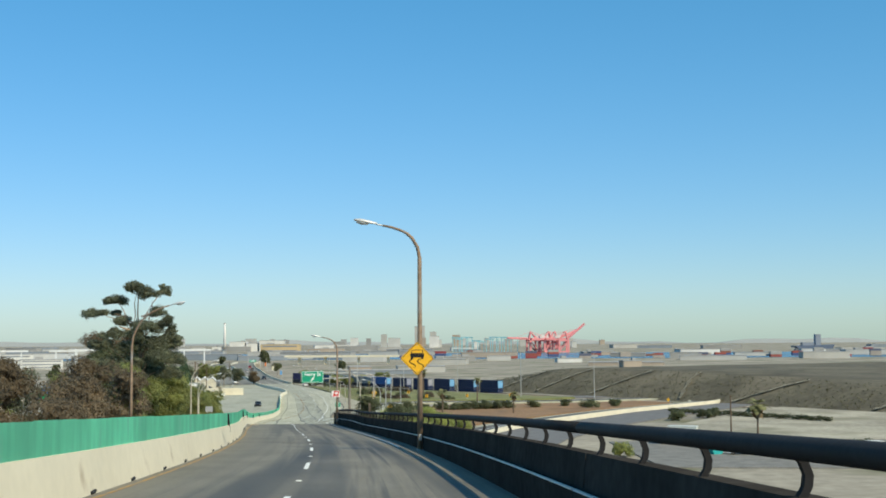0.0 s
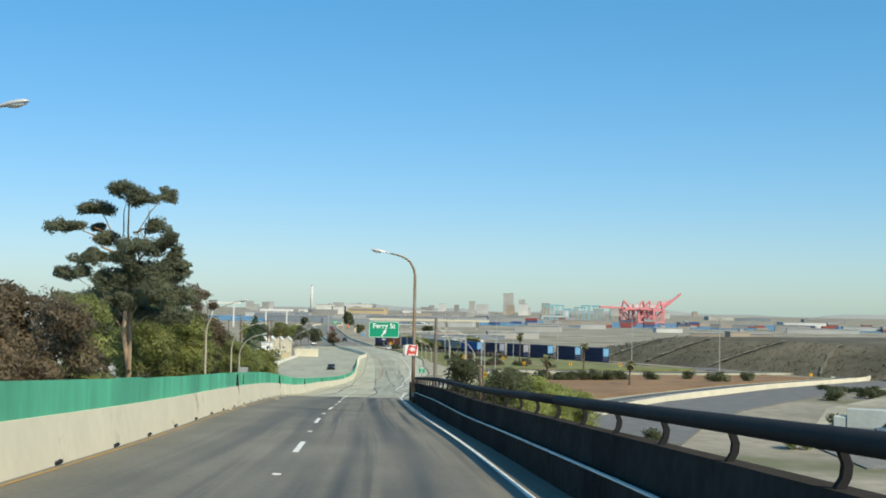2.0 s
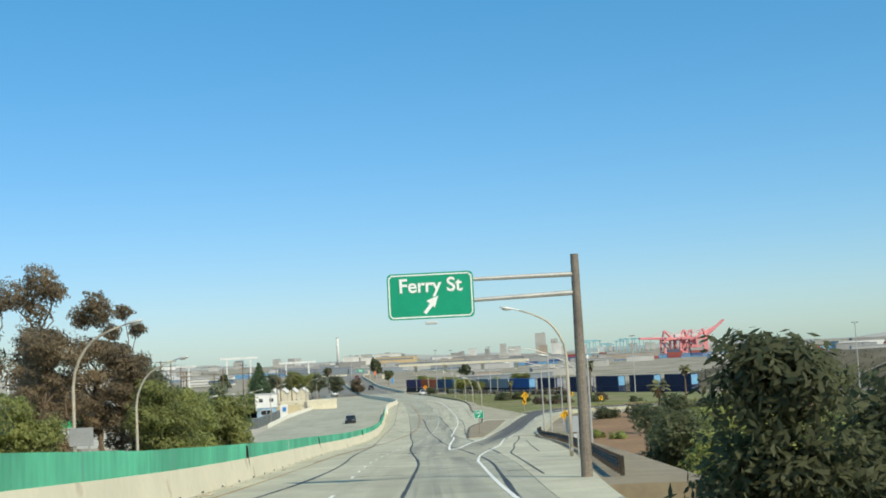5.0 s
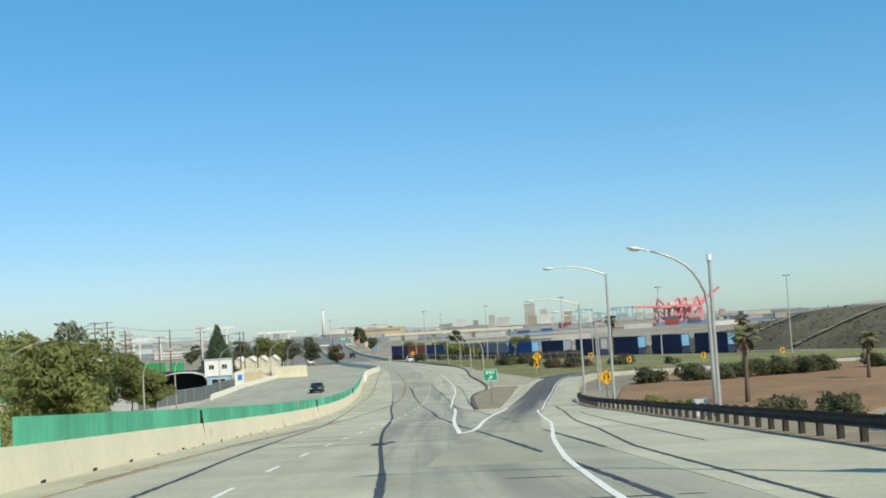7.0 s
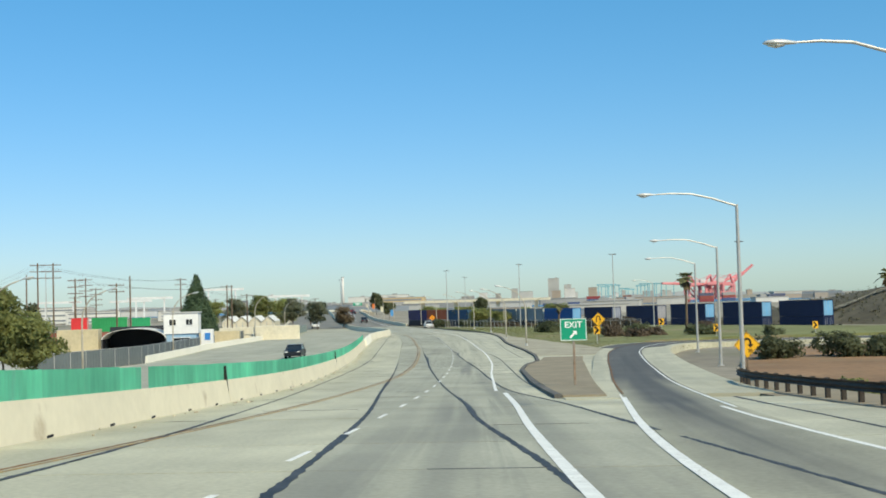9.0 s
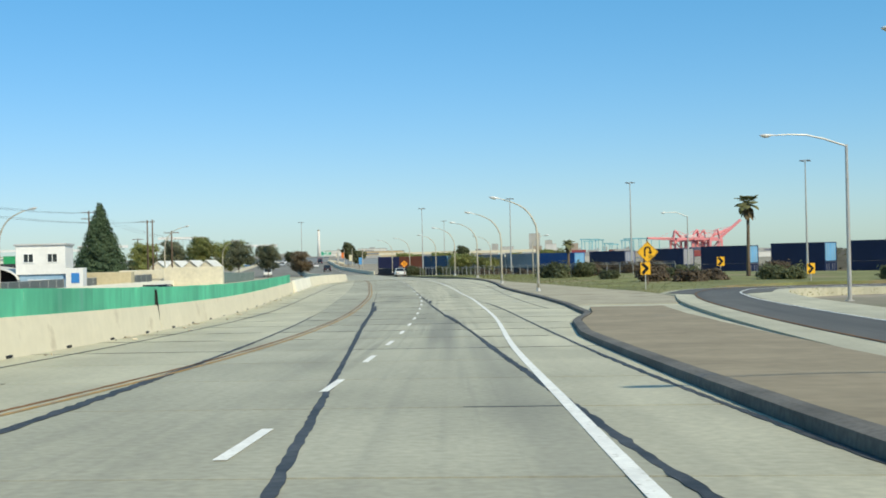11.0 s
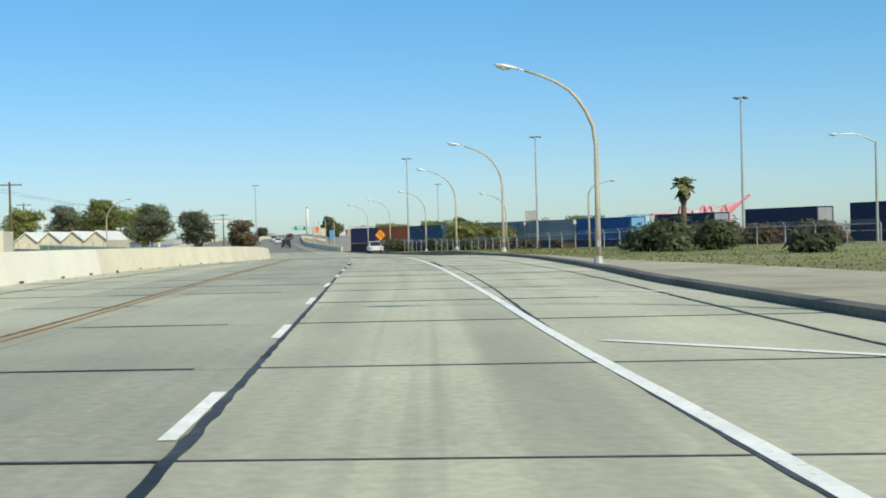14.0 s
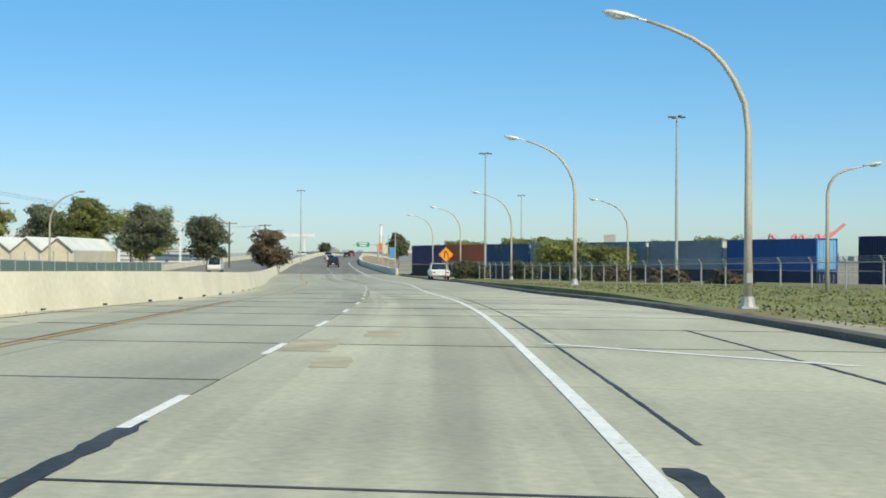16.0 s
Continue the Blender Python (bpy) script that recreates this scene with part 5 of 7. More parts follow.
for x, y in ((-35.8, 508.2), (-15.1, 473.4), (-56.6, 543), (5.6, 438.6), (26.4, 404), (-100, 620), (-135, 470), (-60, 640), (48, 380)):
    t = thing("high_mast_lamp", "tall slim floodlight mast over the rail yard", "light mast", "yard masts", at=(x, y, 2.5))
    H = 15.3
    part("pole", tube(bmesh.new(), [(0, 0, 0), (0, 0, H)], [0.16, 0.07], 8), M["lamp_galv"], t)
    bm = bmesh.new()
    tube(bm, [(0.55 * math.cos(a), 0.55 * math.sin(a), H - 0.1) for a in [2 * math.pi * k / 12 for k in range(13)]], 0.03, 5)
    part("ring", bm, M["lamp_galv"], t)
    for k in range(4):
        a = math.pi / 2 * k + 0.4
        bm = bmesh.new()
        box(bm, (0.6 * math.cos(a), 0.6 * math.sin(a), H - 0.12), (0.4, 0.26, 0.16), math.degrees(a), 0, 0.02)
        part("floodlight", bm, paint("dark_housing", (0.12, 0.12, 0.12), 0.5), t)
    bm = bmesh.new()
    box(bm, (0, 0, 0.1), (0.8, 0.8, 0.3), 0, 0, 0.03)
    part("footing", bm, M["grey_concrete"], t)
t = thing("camera_pole", "straight grey pole with a small white camera", "pole", at=(-10.9, 233.6, 5.6))
part("pole", tube(bmesh.new(), [(0, 0, 0), (0, 0, 8.7)], [0.13, 0.08], 10), M["lamp_galv"], t)
part("housing", tube(bmesh.new(), [(0, 0, 8.65), (0, 0, 8.95)], [0.13, 0.13], 10), M["sign_white"], t, "white camera housing")
t = thing("signal_cabinet", "white metal roadside cabinet at the guard rail", "cabinet", at=(-12.3, 229.6, 6.2))
bm = bmesh.new()
box(bm, (0, 0, 0.85), (0.62, 0.5, 1.5), 6, 0, 0.02)
part("body", bm, M["lamp_head"], t)
bm = bmesh.new()
box(bm, (0, 0, 0.05), (0.8, 0.7, 0.2), 6)
part("plinth", bm, M["grey_concrete"], t)
for x, y, z, w, h in ((-33.2, 172, 12.6, 1.0, 0.75), (-12.85, 191.8, 11.0, 0.8, 0.88)):
    t = thing("sign_back", "bare metal back of a road sign on a post", "road sign", at=(x, y, z))
    bm = bmesh.new()
    box(bm, (0, 0, 0), (w, 0.03, h), 5, 0, 0.008)
    part("panel", bm, M["sign_back"], t)
    for sx in (-0.3, 0.3):
        bm = bmesh.new()
        box(bm, (sx * w, 0.06, -h), (0.08, 0.06, h * 3), 5)
        part("post", bm, M["lamp_galv"], t)


# ---- signs ----
def lettering(text, size, material, parent, at_, name="lettering", extrude=0.004, face=True):
    """Letters as a thin mesh, upright, facing -y, centred."""
    cu = bpy.data.curves.new("text", 'FONT')
    cu.body, cu.size, cu.extrude, cu.align_x, cu.align_y, cu.offset = text, size, extrude, 'CENTER', 'CENTER', size * 0.018
    tmp = new("text", cu)
    me = bpy.data.meshes.new_from_object(tmp.evaluated_get(bpy.context.evaluated_depsgraph_get()))
    bpy.data.objects.remove(tmp)
    bpy.data.curves.remove(cu)
    me.materials.append(material)
    ob = new(name, me)
    ob.parent = parent
    ob.matrix_basis = pose(*at_, 90, 0, 0)
    return ob


def plate(bm, w, h, y, r=0.06, thick=0.012, tilt=0.0):
    """A sign plate with rounded corners facing -y."""
    pts = []
    for cx, cz, a0 in ((w / 2 - r, h / 2 - r, 0), (-w / 2 + r, h / 2 - r, 90), (-w / 2 + r, -h / 2 + r, 180), (w / 2 - r, -h / 2 + r, 270)):
        for k in range(4):
            a = radians(a0 + 30 * k)
            x, z = cx + r * math.cos(a), cz + r * math.sin(a)
            c, s = math.cos(radians(tilt)), math.sin(radians(tilt))
            pts.append((x * c - z * s, x * s + z * c))
    return prism(bm, pts, y, y + thick)


def stroke(bm, pts, w, y=-0.008, thick=0.004):
    """A flat painted line of a given width through points (x, z)."""
    for (x0, z0), (x1, z1) in zip(pts, pts[1:]):
        dx, dz = x1 - x0, z1 - z0
        l = math.hypot(dx, dz) or 1
        nx, nz = -dz / l * w / 2, dx / l * w / 2
        ex, ez = dx / l * w * 0.3, dz / l * w * 0.3
        prism(bm, [(x0 + nx - ex, z0 + nz - ez), (x1 + nx + ex, z1 + nz + ez), (x1 - nx + ex, z1 - nz + ez), (x0 - nx - ex, z0 - nz - ez)], y, y + thick)
    return bm


def diamond(label, side, at_, turn=0.0, material=None, post=None, group="warning signs"):
    t = thing("warning_sign", label, "road sign", group, at=at_, turn=turn)
    part("panel", plate(bmesh.new(), side, side, 0, side * 0.06, 0.012, 45), material or M["sign_yellow"], t)
    bm = bmesh.new()
    q = side * 0.5 * math.sqrt(2) * 0.93
    stroke(bm, [(0, q), (q, 0), (0, -q), (-q, 0), (0, q)], side * 0.02, -0.004, 0.003)
    part("border", bm, M["sign_black"], t)
    if post:
        bm = bmesh.new()
        box(bm, (0, 0.06, -post / 2 + side * 0.4), (0.09, 0.09, post + side * 0.8), 0, 0, 0.01)
        part("post", bm, M["wood"], t)
    return t


# slippery road: a car's outline over two wavy lines
t = diamond("yellow diamond slippery-road sign on the lamp post", 0.914, (-0.86, 45.83, 21.64), 5)
part("car_symbol", prism(bmesh.new(), [(-0.255, 0.04), (0.255, 0.04), (0.265, 0.17), (0.22, 0.205), (-0.22, 0.205), (-0.265, 0.17)], -0.006, -0.001), M["sign_black"], t)
bm = bmesh.new()
stroke(bm, [(-0.22, 0.2), (-0.19, 0.32), (0.20, 0.32), (0.22, 0.2)], 0.022, -0.006)
for sx in (-0.2, 0.19):
    box(bm, (sx, -0.003, 0.02), (0.09, 0.006, 0.08))
part("cab_symbol", bm, M["sign_black"], t)
for sx in (-0.2, 0.1):
    pts = [(sx + 0.02 - 0.115 * math.sin(k * 0.56), -0.02 - 0.032 * k) for k in range(11)]
    part("skid_symbol", stroke(bmesh.new(), pts, 0.034, -0.006), M["sign_black"], t)
bm = bmesh.new()
for z in (0.5, -0.5):
    tube(bm, [(0, -0.01, z), (0, 0.03, z)], 0.018, 8)
part("bolt", bm, M["chrome"], t)

# the overhead exit sign on its mast
t = thing("exit_direction_sign", "green overhead direction sign on a mast arm", "road sign", at=(-17.7, 165, 17.3), turn=4)
part("panel", plate(bmesh.new(), 3.0, 1.6, 0, 0.16, 0.04), M["sign_green"], t)
bm = bmesh.new()
w, h = 1.43, 0.73
stroke(bm, [(-w + .1, h), (w - .1, h), (w, h - .1), (w, -h + .1), (w - .1, -h), (-w + .1, -h), (-w, -h + .1), (-w, h - .1), (-w + .1, h)], 0.045, -0.006)
part("border", bm, M["sign_white"], t)
lettering("Ferry St", 0.68, M["sign_white"], t, (0, -0.008, 0.34))
bm = bmesh.new()
stroke(bm, [(-0.2, -0.58), (0.06, -0.26)], 0.12, -0.008)
prism(bm, [(0.26, -0.02), (-0.16, -0.17), (0.13, -0.42)], -0.010, -0.004)
part("arrow", bm, M["sign_white"], t)
for z in (0.5, -0.3):
    part("mast_arm", tube(bmesh.new(), [(-1.4, 0.14, z), (5.0, 0.14, z * 0.8 + 0.1)], [0.05, 0.09], 8), M["lamp_galv"], t)
for x in (-1.0, 0, 1.0):
    bm = bmesh.new()
    box(bm, (x, 0.07, 0), (0.08, 0.06, 1.5))
    part("bracket", bm, M["lamp_galv"], t)
part("mast", tube(bmesh.new(), [(5.05, 0.14, -7.2), (5.05, 0.14, -3), (5.05, 0.14, 1.2)], [0.21, 0.18, 0.14], 12), mat("weathered_mast", (0.2, 0.17, 0.14), 0.7, 0.2, var=0.3, scale=0.7), t)
bm = bmesh.new()
box(bm, (0.0, -0.22, -0.95), (0.42, 0.26, 0.1), 0, 0, 0.02)
part("sign_light", bm, M["lamp_head"], t)

# notice on the second lamp post
t = thing("notice", "red and white notice tied to the lamp post", "notice", at=(-10.2, 116.35, 17.15), turn=6)
part("panel", plate(bmesh.new(), 0.72, 0.62, 0, 0.01, 0.008), M["sign_white"], t)
part("red_field", prism(bmesh.new(), [(-0.30, -0.29), (0.26, -0.27), (0.34, 0.29), (-0.16, 0.29)], -0.006, -0.002), M["sign_red"], t)
# a jagged pale emblem, and bars for the small print
part("emblem", prism(bmesh.new(), [(0.06 + r_ * math.cos(a_ * 0.3927), 0.04 + 0.8 * r_ * math.sin(a_ * 0.3927)) for a_, r_ in enumerate((0.19, 0.15, 0.20, 0.13, 0.17, 0.14, 0.21, 0.15, 0.18, 0.12, 0.16, 0.13, 0.15, 0.12, 0.17, 0.14))], -0.010, -0.007), M["sign_white"], t)
for bx, bz, bw in ((-0.06, 0.07, 0.05), (0.14, 0.07, 0.05), (0.05, -0.02, 0.08)):
    bm = bmesh.new()
    box(bm, (bx + 0.03, -0.0115, bz), (bw, 0.003, 0.05), 0, 0, 0.001)
    part("emblem_mark", bm, M["sign_red"], t)
for bx, bz, bw, bh in ((0.0, -0.23, 0.34, 0.05), (0.12, 0.25, 0.3, 0.04)):
    bm = bmesh.new()
    box(bm, (bx, -0.009, bz), (bw, 0.004, bh))
    part("text_bar", bm, M["sign_white"], t)
t = thing("notice", "pale blank board behind the red notice", "notice", at=(-10.5, 116.85, 17.1), turn=30)
part("panel", plate(bmesh.new(), 0.5, 0.62, 0, 0.01, 0.01), M["sign_back"], t)

# EXIT sign in the gore
t = thing("exit_sign", "small green exit sign on a rusty post in the gore", "road sign", at=(-24.25, 280.4, 7.28), turn=5)
part("panel", plate(bmesh.new(), 1.22, 1.02, 0, 0.06, 0.02), M["sign_green"], t)
bm = bmesh.new()
w, h = 0.585, 0.485
stroke(bm, [(-w, h), (w, h), (w, -h), (-w, -h), (-w, h)], 0.028, -0.005)
part("border", bm, M["sign_white"], t)
lettering("EXIT", 0.40, M["sign_white"], t, (0, -0.006, 0.21))
bm = bmesh.new()
stroke(bm, [(-0.15, -0.36), (0.06, -0.15)], 0.085, -0.006)
prism(bm, [(-0.06, -0.06), (0.15, -0.06), (0.15, -0.27)], -0.008, -0.004)
part("arrow", bm, M["sign_white"], t)
bm = bmesh.new()
box(bm, (0, 0.07, -1.15), (0.1, 0.1, 3.2), 0, 0, 0.01)
part("post", bm, M["lamp_rust"], t)


def uturn(label, at_, turn, post, speed=True, side=1.22):
    t = diamond(label, side, at_, turn, None, post, "curve warning signs")
    bm = bmesh.new()
    pts = [(-0.22, -0.3)] + [(0.0 - 0.22 * math.cos(a), 0.16 + 0.24 * math.sin(a)) for a in [math.pi * k / 8 for k in range(9)]] + [(0.22, 0.02)]
    stroke(bm, pts, 0.13, -0.008)
    prism(bm, [(0.02, 0.04), (0.42, 0.04), (0.22, -0.2)], -0.010, -0.005)
    part("arrow", bm, M["sign_black"], t)
    if speed:
        lettering("20", 0.3, M["sign_black"], t, (0.2, -0.008, -0.38))
    return t


uturn("yellow diamond hairpin curve sign beside the ramp", (-13.0, 304.4, 5.35), 5, 2.2)
t = uturn("yellow diamond hairpin curve sign on the lawn", (-20.9, 371.6, 6.0), 6, 2.6)


def chevron(x, y, z, turn, flip=1, w=0.78, h=0.95):
    t = thing("chevron_sign", "yellow chevron sign with black arrow", "road sign", "chevrons", at=(x, y, z), turn=turn)
    part("panel", plate(bmesh.new(), w, h, 0, 0.04, 0.01), M["sign_yellow"], t)
    bm = bmesh.new()
    stroke(bm, [(-0.2 * flip, 0.34), (0.14 * flip, 0), (-0.2 * flip, -0.34)], 0.24, -0.006)
    part("arrow", bm, M["sign_black"], t)
    bm = bmesh.new()
    box(bm, (0, 0.06, -0.8), (0.07, 0.07, 2.2))
    part("post", bm, M["lamp_galv"], t)
    return t


chevron(-21.1, 371.4, 4.72, 6)
chevron(-11.2, 400, 4.9, 8)
for x, y, tn in ( (-5, 387, 14), (8, 388, 18), (22, 390, 22)):
    chevron(x, y, 4.2, tn)
t = diamond("orange-yellow merge warning sign beyond the kerb", 1.1, (-58.2, 521, 5.52), 8, M["sign_orange"], 3.2)
bm = bmesh.new()
stroke(bm, [(-0.15, -0.35), (-0.15, 0.1), (-0.05, 0.35)], 0.09, -0.006)
stroke(bm, [(0.22, -0.35), (0.2, 0.0), (0.02, 0.3)], 0.09, -0.006)
part("arrow", bm, M["sign_black"], t)
t = diamond("yellow diamond curve sign on the loop ramp", 0.76, (66, 352, 4.4), 12, None, 1.6)
part("arrow", stroke(bmesh.new(), [(-0.1, -0.2), (-0.1, 0.15), (0.15, 0.2)], 0.09, -0.006), M["sign_black"], t)
t = thing("overhead_sign", "green overhead direction sign above the far crest", "road sign", at=(-124.5, 790, 9.4), turn=10)
part("panel", plate(bmesh.new(), 4.2, 1.5, 0, 0.15, 0.05), M["sign_green"], t)
bm = bmesh.new()
for z, w in ((0.35, 2.8), (-0.3, 2.2)):
    box(bm, (0, -0.006, z), (w, 0.004, 0.28))
part("text_bar", bm, M["sign_white"], t)
bm = bmesh.new()
tube(bm, [(-3, 0.2, 0), (5, 0.2, 0)], 0.15, 8)
tube(bm, [(5, 0.2, -5.5), (5, 0.2, 0.3)], 0.2, 8)
part("gantry", bm, M["lamp_galv"], t)
BAN = [(0.1, 0.32, 0.62), (0.66, 0.6, 0.42), (0.72, 0.2, 0.05), (0.66, 0.58, 0.42)]
for k, (x, y, z, top) in enumerate(((-83.7, 629.5, 6.1, 10.2), (-96, 686, 7.1, 10.6), (-108.4, 742, 8.2, 11.4), (-120, 795, 8.6, 12))):
    t = thing("banner_pole", "lamp pole with a coloured cloth banner", "banner", "banner poles", at=(x, y, 2.3))
    part("pole", tube(bmesh.new(), [(0, 0, 0), (0, 0, top - 2.3)], [0.12, 0.08], 8), M["lamp_tan"], t)
    bm = bmesh.new()
    box(bm, (-0.62, 0, z - 2.3), (1.0, 0.04, 2.1), 0, 0, 0.01)
    part("banner", bm, paint("banner_%d" % k, BAN[k], 0.8), t)


# ---- containers on the railway ----
def container(at_, turn, length, height, colour, label, door=None, mark_=None, group="rail containers"):
    t = thing("shipping_container", label, "container", group, at=at_, turn=turn)
    m = paint("container_%02x%02x%02x" % tuple(int(v * 255) for v in colour), colour, 0.5, var=0.12, scale=0.3)
    L, W, H = length, 2.44, height
    bm = bmesh.new()
    n = int(L / 0.28) * 4
    for s in (-1, 1):
        lo, hi = [], []
        for k in range(n + 1):
            x = -L / 2 + 0.12 + (L - 0.24) * k / n
            o = s * (W / 2 - (0.036 if k % 4 in (1, 2) else 0.0))
            lo.append(bm.verts.new((x, o, 0.15)))
            hi.append(bm.verts.new((x, o, H - 0.1)))
        for k in range(n):
            f = (lo[k], lo[k + 1], hi[k + 1], hi[k])
            bm.faces.new(f if s < 0 else f[::-1])
    box(bm, (0, 0, H - 0.06), (L - 0.1, W - 0.08, 0.06))
    part("side_panel", bm, m, t)
    bm = bmesh.new()
    for sx in (-1, 1):
        for sy in (-1, 1):
            box(bm, (sx * (L / 2 - 0.07), sy * (W / 2 - 0.07), H / 2), (0.16, 0.16, H))
        box(bm, (sx * (L / 2 - 0.07), 0, 0.08), (0.16, W, 0.16))
        box(bm, (sx * (L / 2 - 0.07), 0, H - 0.06), (0.16, W, 0.12))
    for sy in (-1, 1):
        box(bm, (0, sy * (W / 2 - 0.05), 0.08), (L, 0.1, 0.16))
        box(bm, (0, sy * (W / 2 - 0.05), H - 0.05), (L, 0.1, 0.1))
    part("frame", bm, m, t)
    dm = paint("container_end_%02x%02x%02x" % tuple(int(v * 255) for v in door), door, 0.5) if door else m
    for sx in (-1, 1):
        bm = bmesh.new()
        for sy in (-0.5, 0.5):
            box(bm, (sx * (L / 2 - 0.06), sy * 1.12, H / 2), (0.08, 1.1, H - 0.3), 0, 0, 0.01)
        part("door", bm, dm, t)
    bm = bmesh.new()
    for sy in (-0.8, -0.35, 0.35, 0.8):
        tube(bm, [(L / 2, sy, 0.2), (L / 2, sy, H - 0.2)], 0.025, 6)
    part("lock_bar", bm, M["lamp_galv"], t)
    if mark_:
        bm = bmesh.new()
        box(bm, (mark_[0], W / 2 + 0.012, H * 0.55), (mark_[1], 0.012, mark_[2]))
        box(bm, (mark_[0] - mark_[1] * 0.75, W / 2 + 0.012, H * 0.55), (mark_[2], 0.012, mark_[2]), 0, 45)
        part("text_bar", bm, M["sign_white"], t)
    return t


TA, TD = Vector((23.8, 439.9)), Vector((-0.548, 0.836))
TURN = math.degrees(math.atan2(-TD.y, -TD.x))
NAVY, BLUE, GREY, DK = (0.012, 0.022, 0.065), (0.015, 0.085, 0.26), (0.20, 0.24, 0.26), (0.03, 0.035, 0.05)
# end colours: light paint, lifted further to carry the sun on the ends
LIGHTB, WHITE_ = (0.16, 0.38, 0.6), (0.62, 0.6, 0.5)
random.seed(12)
row = [(9.9, NAVY, LIGHTB), (25.6, NAVY, LIGHTB), (42, NAVY, LIGHTB), (57.6, NAVY, (0.3, 0.3, 0.32)), (74, NAVY, (0.25, 0.27, 0.33)), (90.8, BLUE, LIGHTB),
       (104, GREY, WHITE_), (117, GREY, WHITE_), (130, GREY, WHITE_), (143, (0.02, 0.07, 0.14), LIGHTB), (155.5, (0.42, 0.1, 0.04), None), (168, (0.05, 0.04, 0.12), None)]
for k, (s, c, door) in enumerate(row):
    p = TA + TD * s
    name = {NAVY: "navy-blue", BLUE: "bright blue", GREY: "grey", DK: "near-black"}.get(c, "rust-red" if c[0] > 0.1 else "dark")
    L = 11.0 if s < 80 else 12.4
    container((p.x, p.y, 4.15), TURN, L, 2.9, c, f"{name} corrugated container stacked on a rail wagon", door, (-1.0, 2.6, 0.5) if c in (NAVY,) and k < 6 else None)
    container((p.x, p.y, 1.6), TURN, L, 2.5, DK if k > 5 else NAVY, "dark container low in a rail wagon", None, None)
    t = thing("rail_wagon", "dark steel well wagon under stacked containers", "rail wagon", "wagons", at=(p.x, p.y, 0.95), turn=TURN)
    bm = bmesh.new()
    box(bm, (0, 0, 0.5), (13.6, 2.7, 0.16))
    for sy in (-1.33, 1.33):
        box(bm, (0, sy, 1.0), (13.2, 0.1, 1.1), 0, 0, 0.02)
    part("frame", bm, paint("wagon_black", (0.025, 0.023, 0.022), 0.8), t)
    for sx in (-6.6, 6.6):
        bm = bmesh.new()
        for dx in (-0.85, 0.85):
            for sy in (-0.75, 0.75):
                tube(bm, [(sx + dx, sy - 0.07, 1.35), (sx + dx, sy + 0.07, 1.35)], 0.44, 14)
        box(bm, (sx, 0, 1.4), (2.4, 2.0, 0.3), 0, 0, 0.03)
        part("bogie", bm, paint("wagon_black", (0.025, 0.023, 0.022), 0.8), t)
bm = bmesh.new()
for off in (-0.75, 0.75):
    a, b = TA + TD * -120, TA + TD * 320
    nn = Vector((-TD.y, TD.x)) * off
    tube(bm, [(a.x + (b.x - a.x) * q + nn.x, a.y + (b.y - a.y) * q + nn.y, 2.5 + dip(a.y + (b.y - a.y) * q)) for q in [k / 24 for k in range(25)]], 0.06, 6)
tagged(part("railway_track", bm, M["lamp_rust"]), "rusty steel rails of the freight line", "railway", kind="structure")

# scrubby slope behind the train
bm = bmesh.new()
random.seed(3)
rows_ = []
for k in range(61):
    s = 82 - k * 9.0
    p = TA + TD * s
    q = Vector((TD.y, -TD.x))
    hgt = 8.7 * min(1, max(0.12, (75 - s) / 70)) * (1 if s > -60 else max(0.3, 1 - (-60 - s) / 320))
    r = []
    for d, f in ((9, 0), (15, 0.35), (23, 0.75), (30, 1.0), (60, 1.0), (260, 0.97)):
        j = random.uniform(-0.5, 0.5) if 0 < f < 0.99 else random.uniform(-0.1, 0.1)
        r.append(bm.verts.new((p.x + q.x * (d + j), p.y + q.y * (d + j), GROUND_Z + dip(p.y) - 0.1 + hgt * f + (j * 0.6 if f else 0))))
    rows_.append(r)
for u, v in zip(rows_, rows_[1:]):
    for k in range(5):
        bm.faces.new((u[k], u[k + 1], v[k + 1], v[k]))
bmesh.ops.recalc_face_normals(bm, faces=bm.faces[:])
smooth(tagged(part("slope", bm, M["hill"]), "brown scrubby earth slope behind the freight train", "hill", kind="structure"))
g = np.random.default_rng(8)
vs, fs = [], []
for _ in range(4200):
    s = g.uniform(-420, 65)
    f = g.uniform(0.02, 1.0)
    p = TA + TD * s
    hgt = 8.7 * min(1, max(0.12, (75 - s) / 70)) * (1 if s > -60 else max(0.3, 1 - (-60 - s) / 320))
    d = np.interp(f, [0, 0.35, 0.75, 1], [9, 15, 23, 30])
    c = np.array([p.x + TD.y * d, p.y - TD.x * d, GROUND_Z + dip(p.y) + hgt * f + 0.1])
    for _k in range(4):
        u, w = g.normal(size=3), g.normal(size=3)
        o, sz = g.normal(size=3) * 0.22, 0.17
        b = len(vs)
        vs += [tuple(c + o + u * sz), tuple(c + o + w * sz), tuple(c + o - u * sz * 0.6)]
        fs.append((b, b + 1, b + 2))
me = bpy.data.meshes.new("scrub")
me.from_pydata(vs, [], fs)
me.materials.append(mat("dry_scrub", (0.095, 0.09, 0.05), 0.9, var=0.4, scale=0.1, bump=0))
drains_ = tagged(new("slope_gullies"), "pale worn gullies running down the earth slope", "gully", kind="structure")
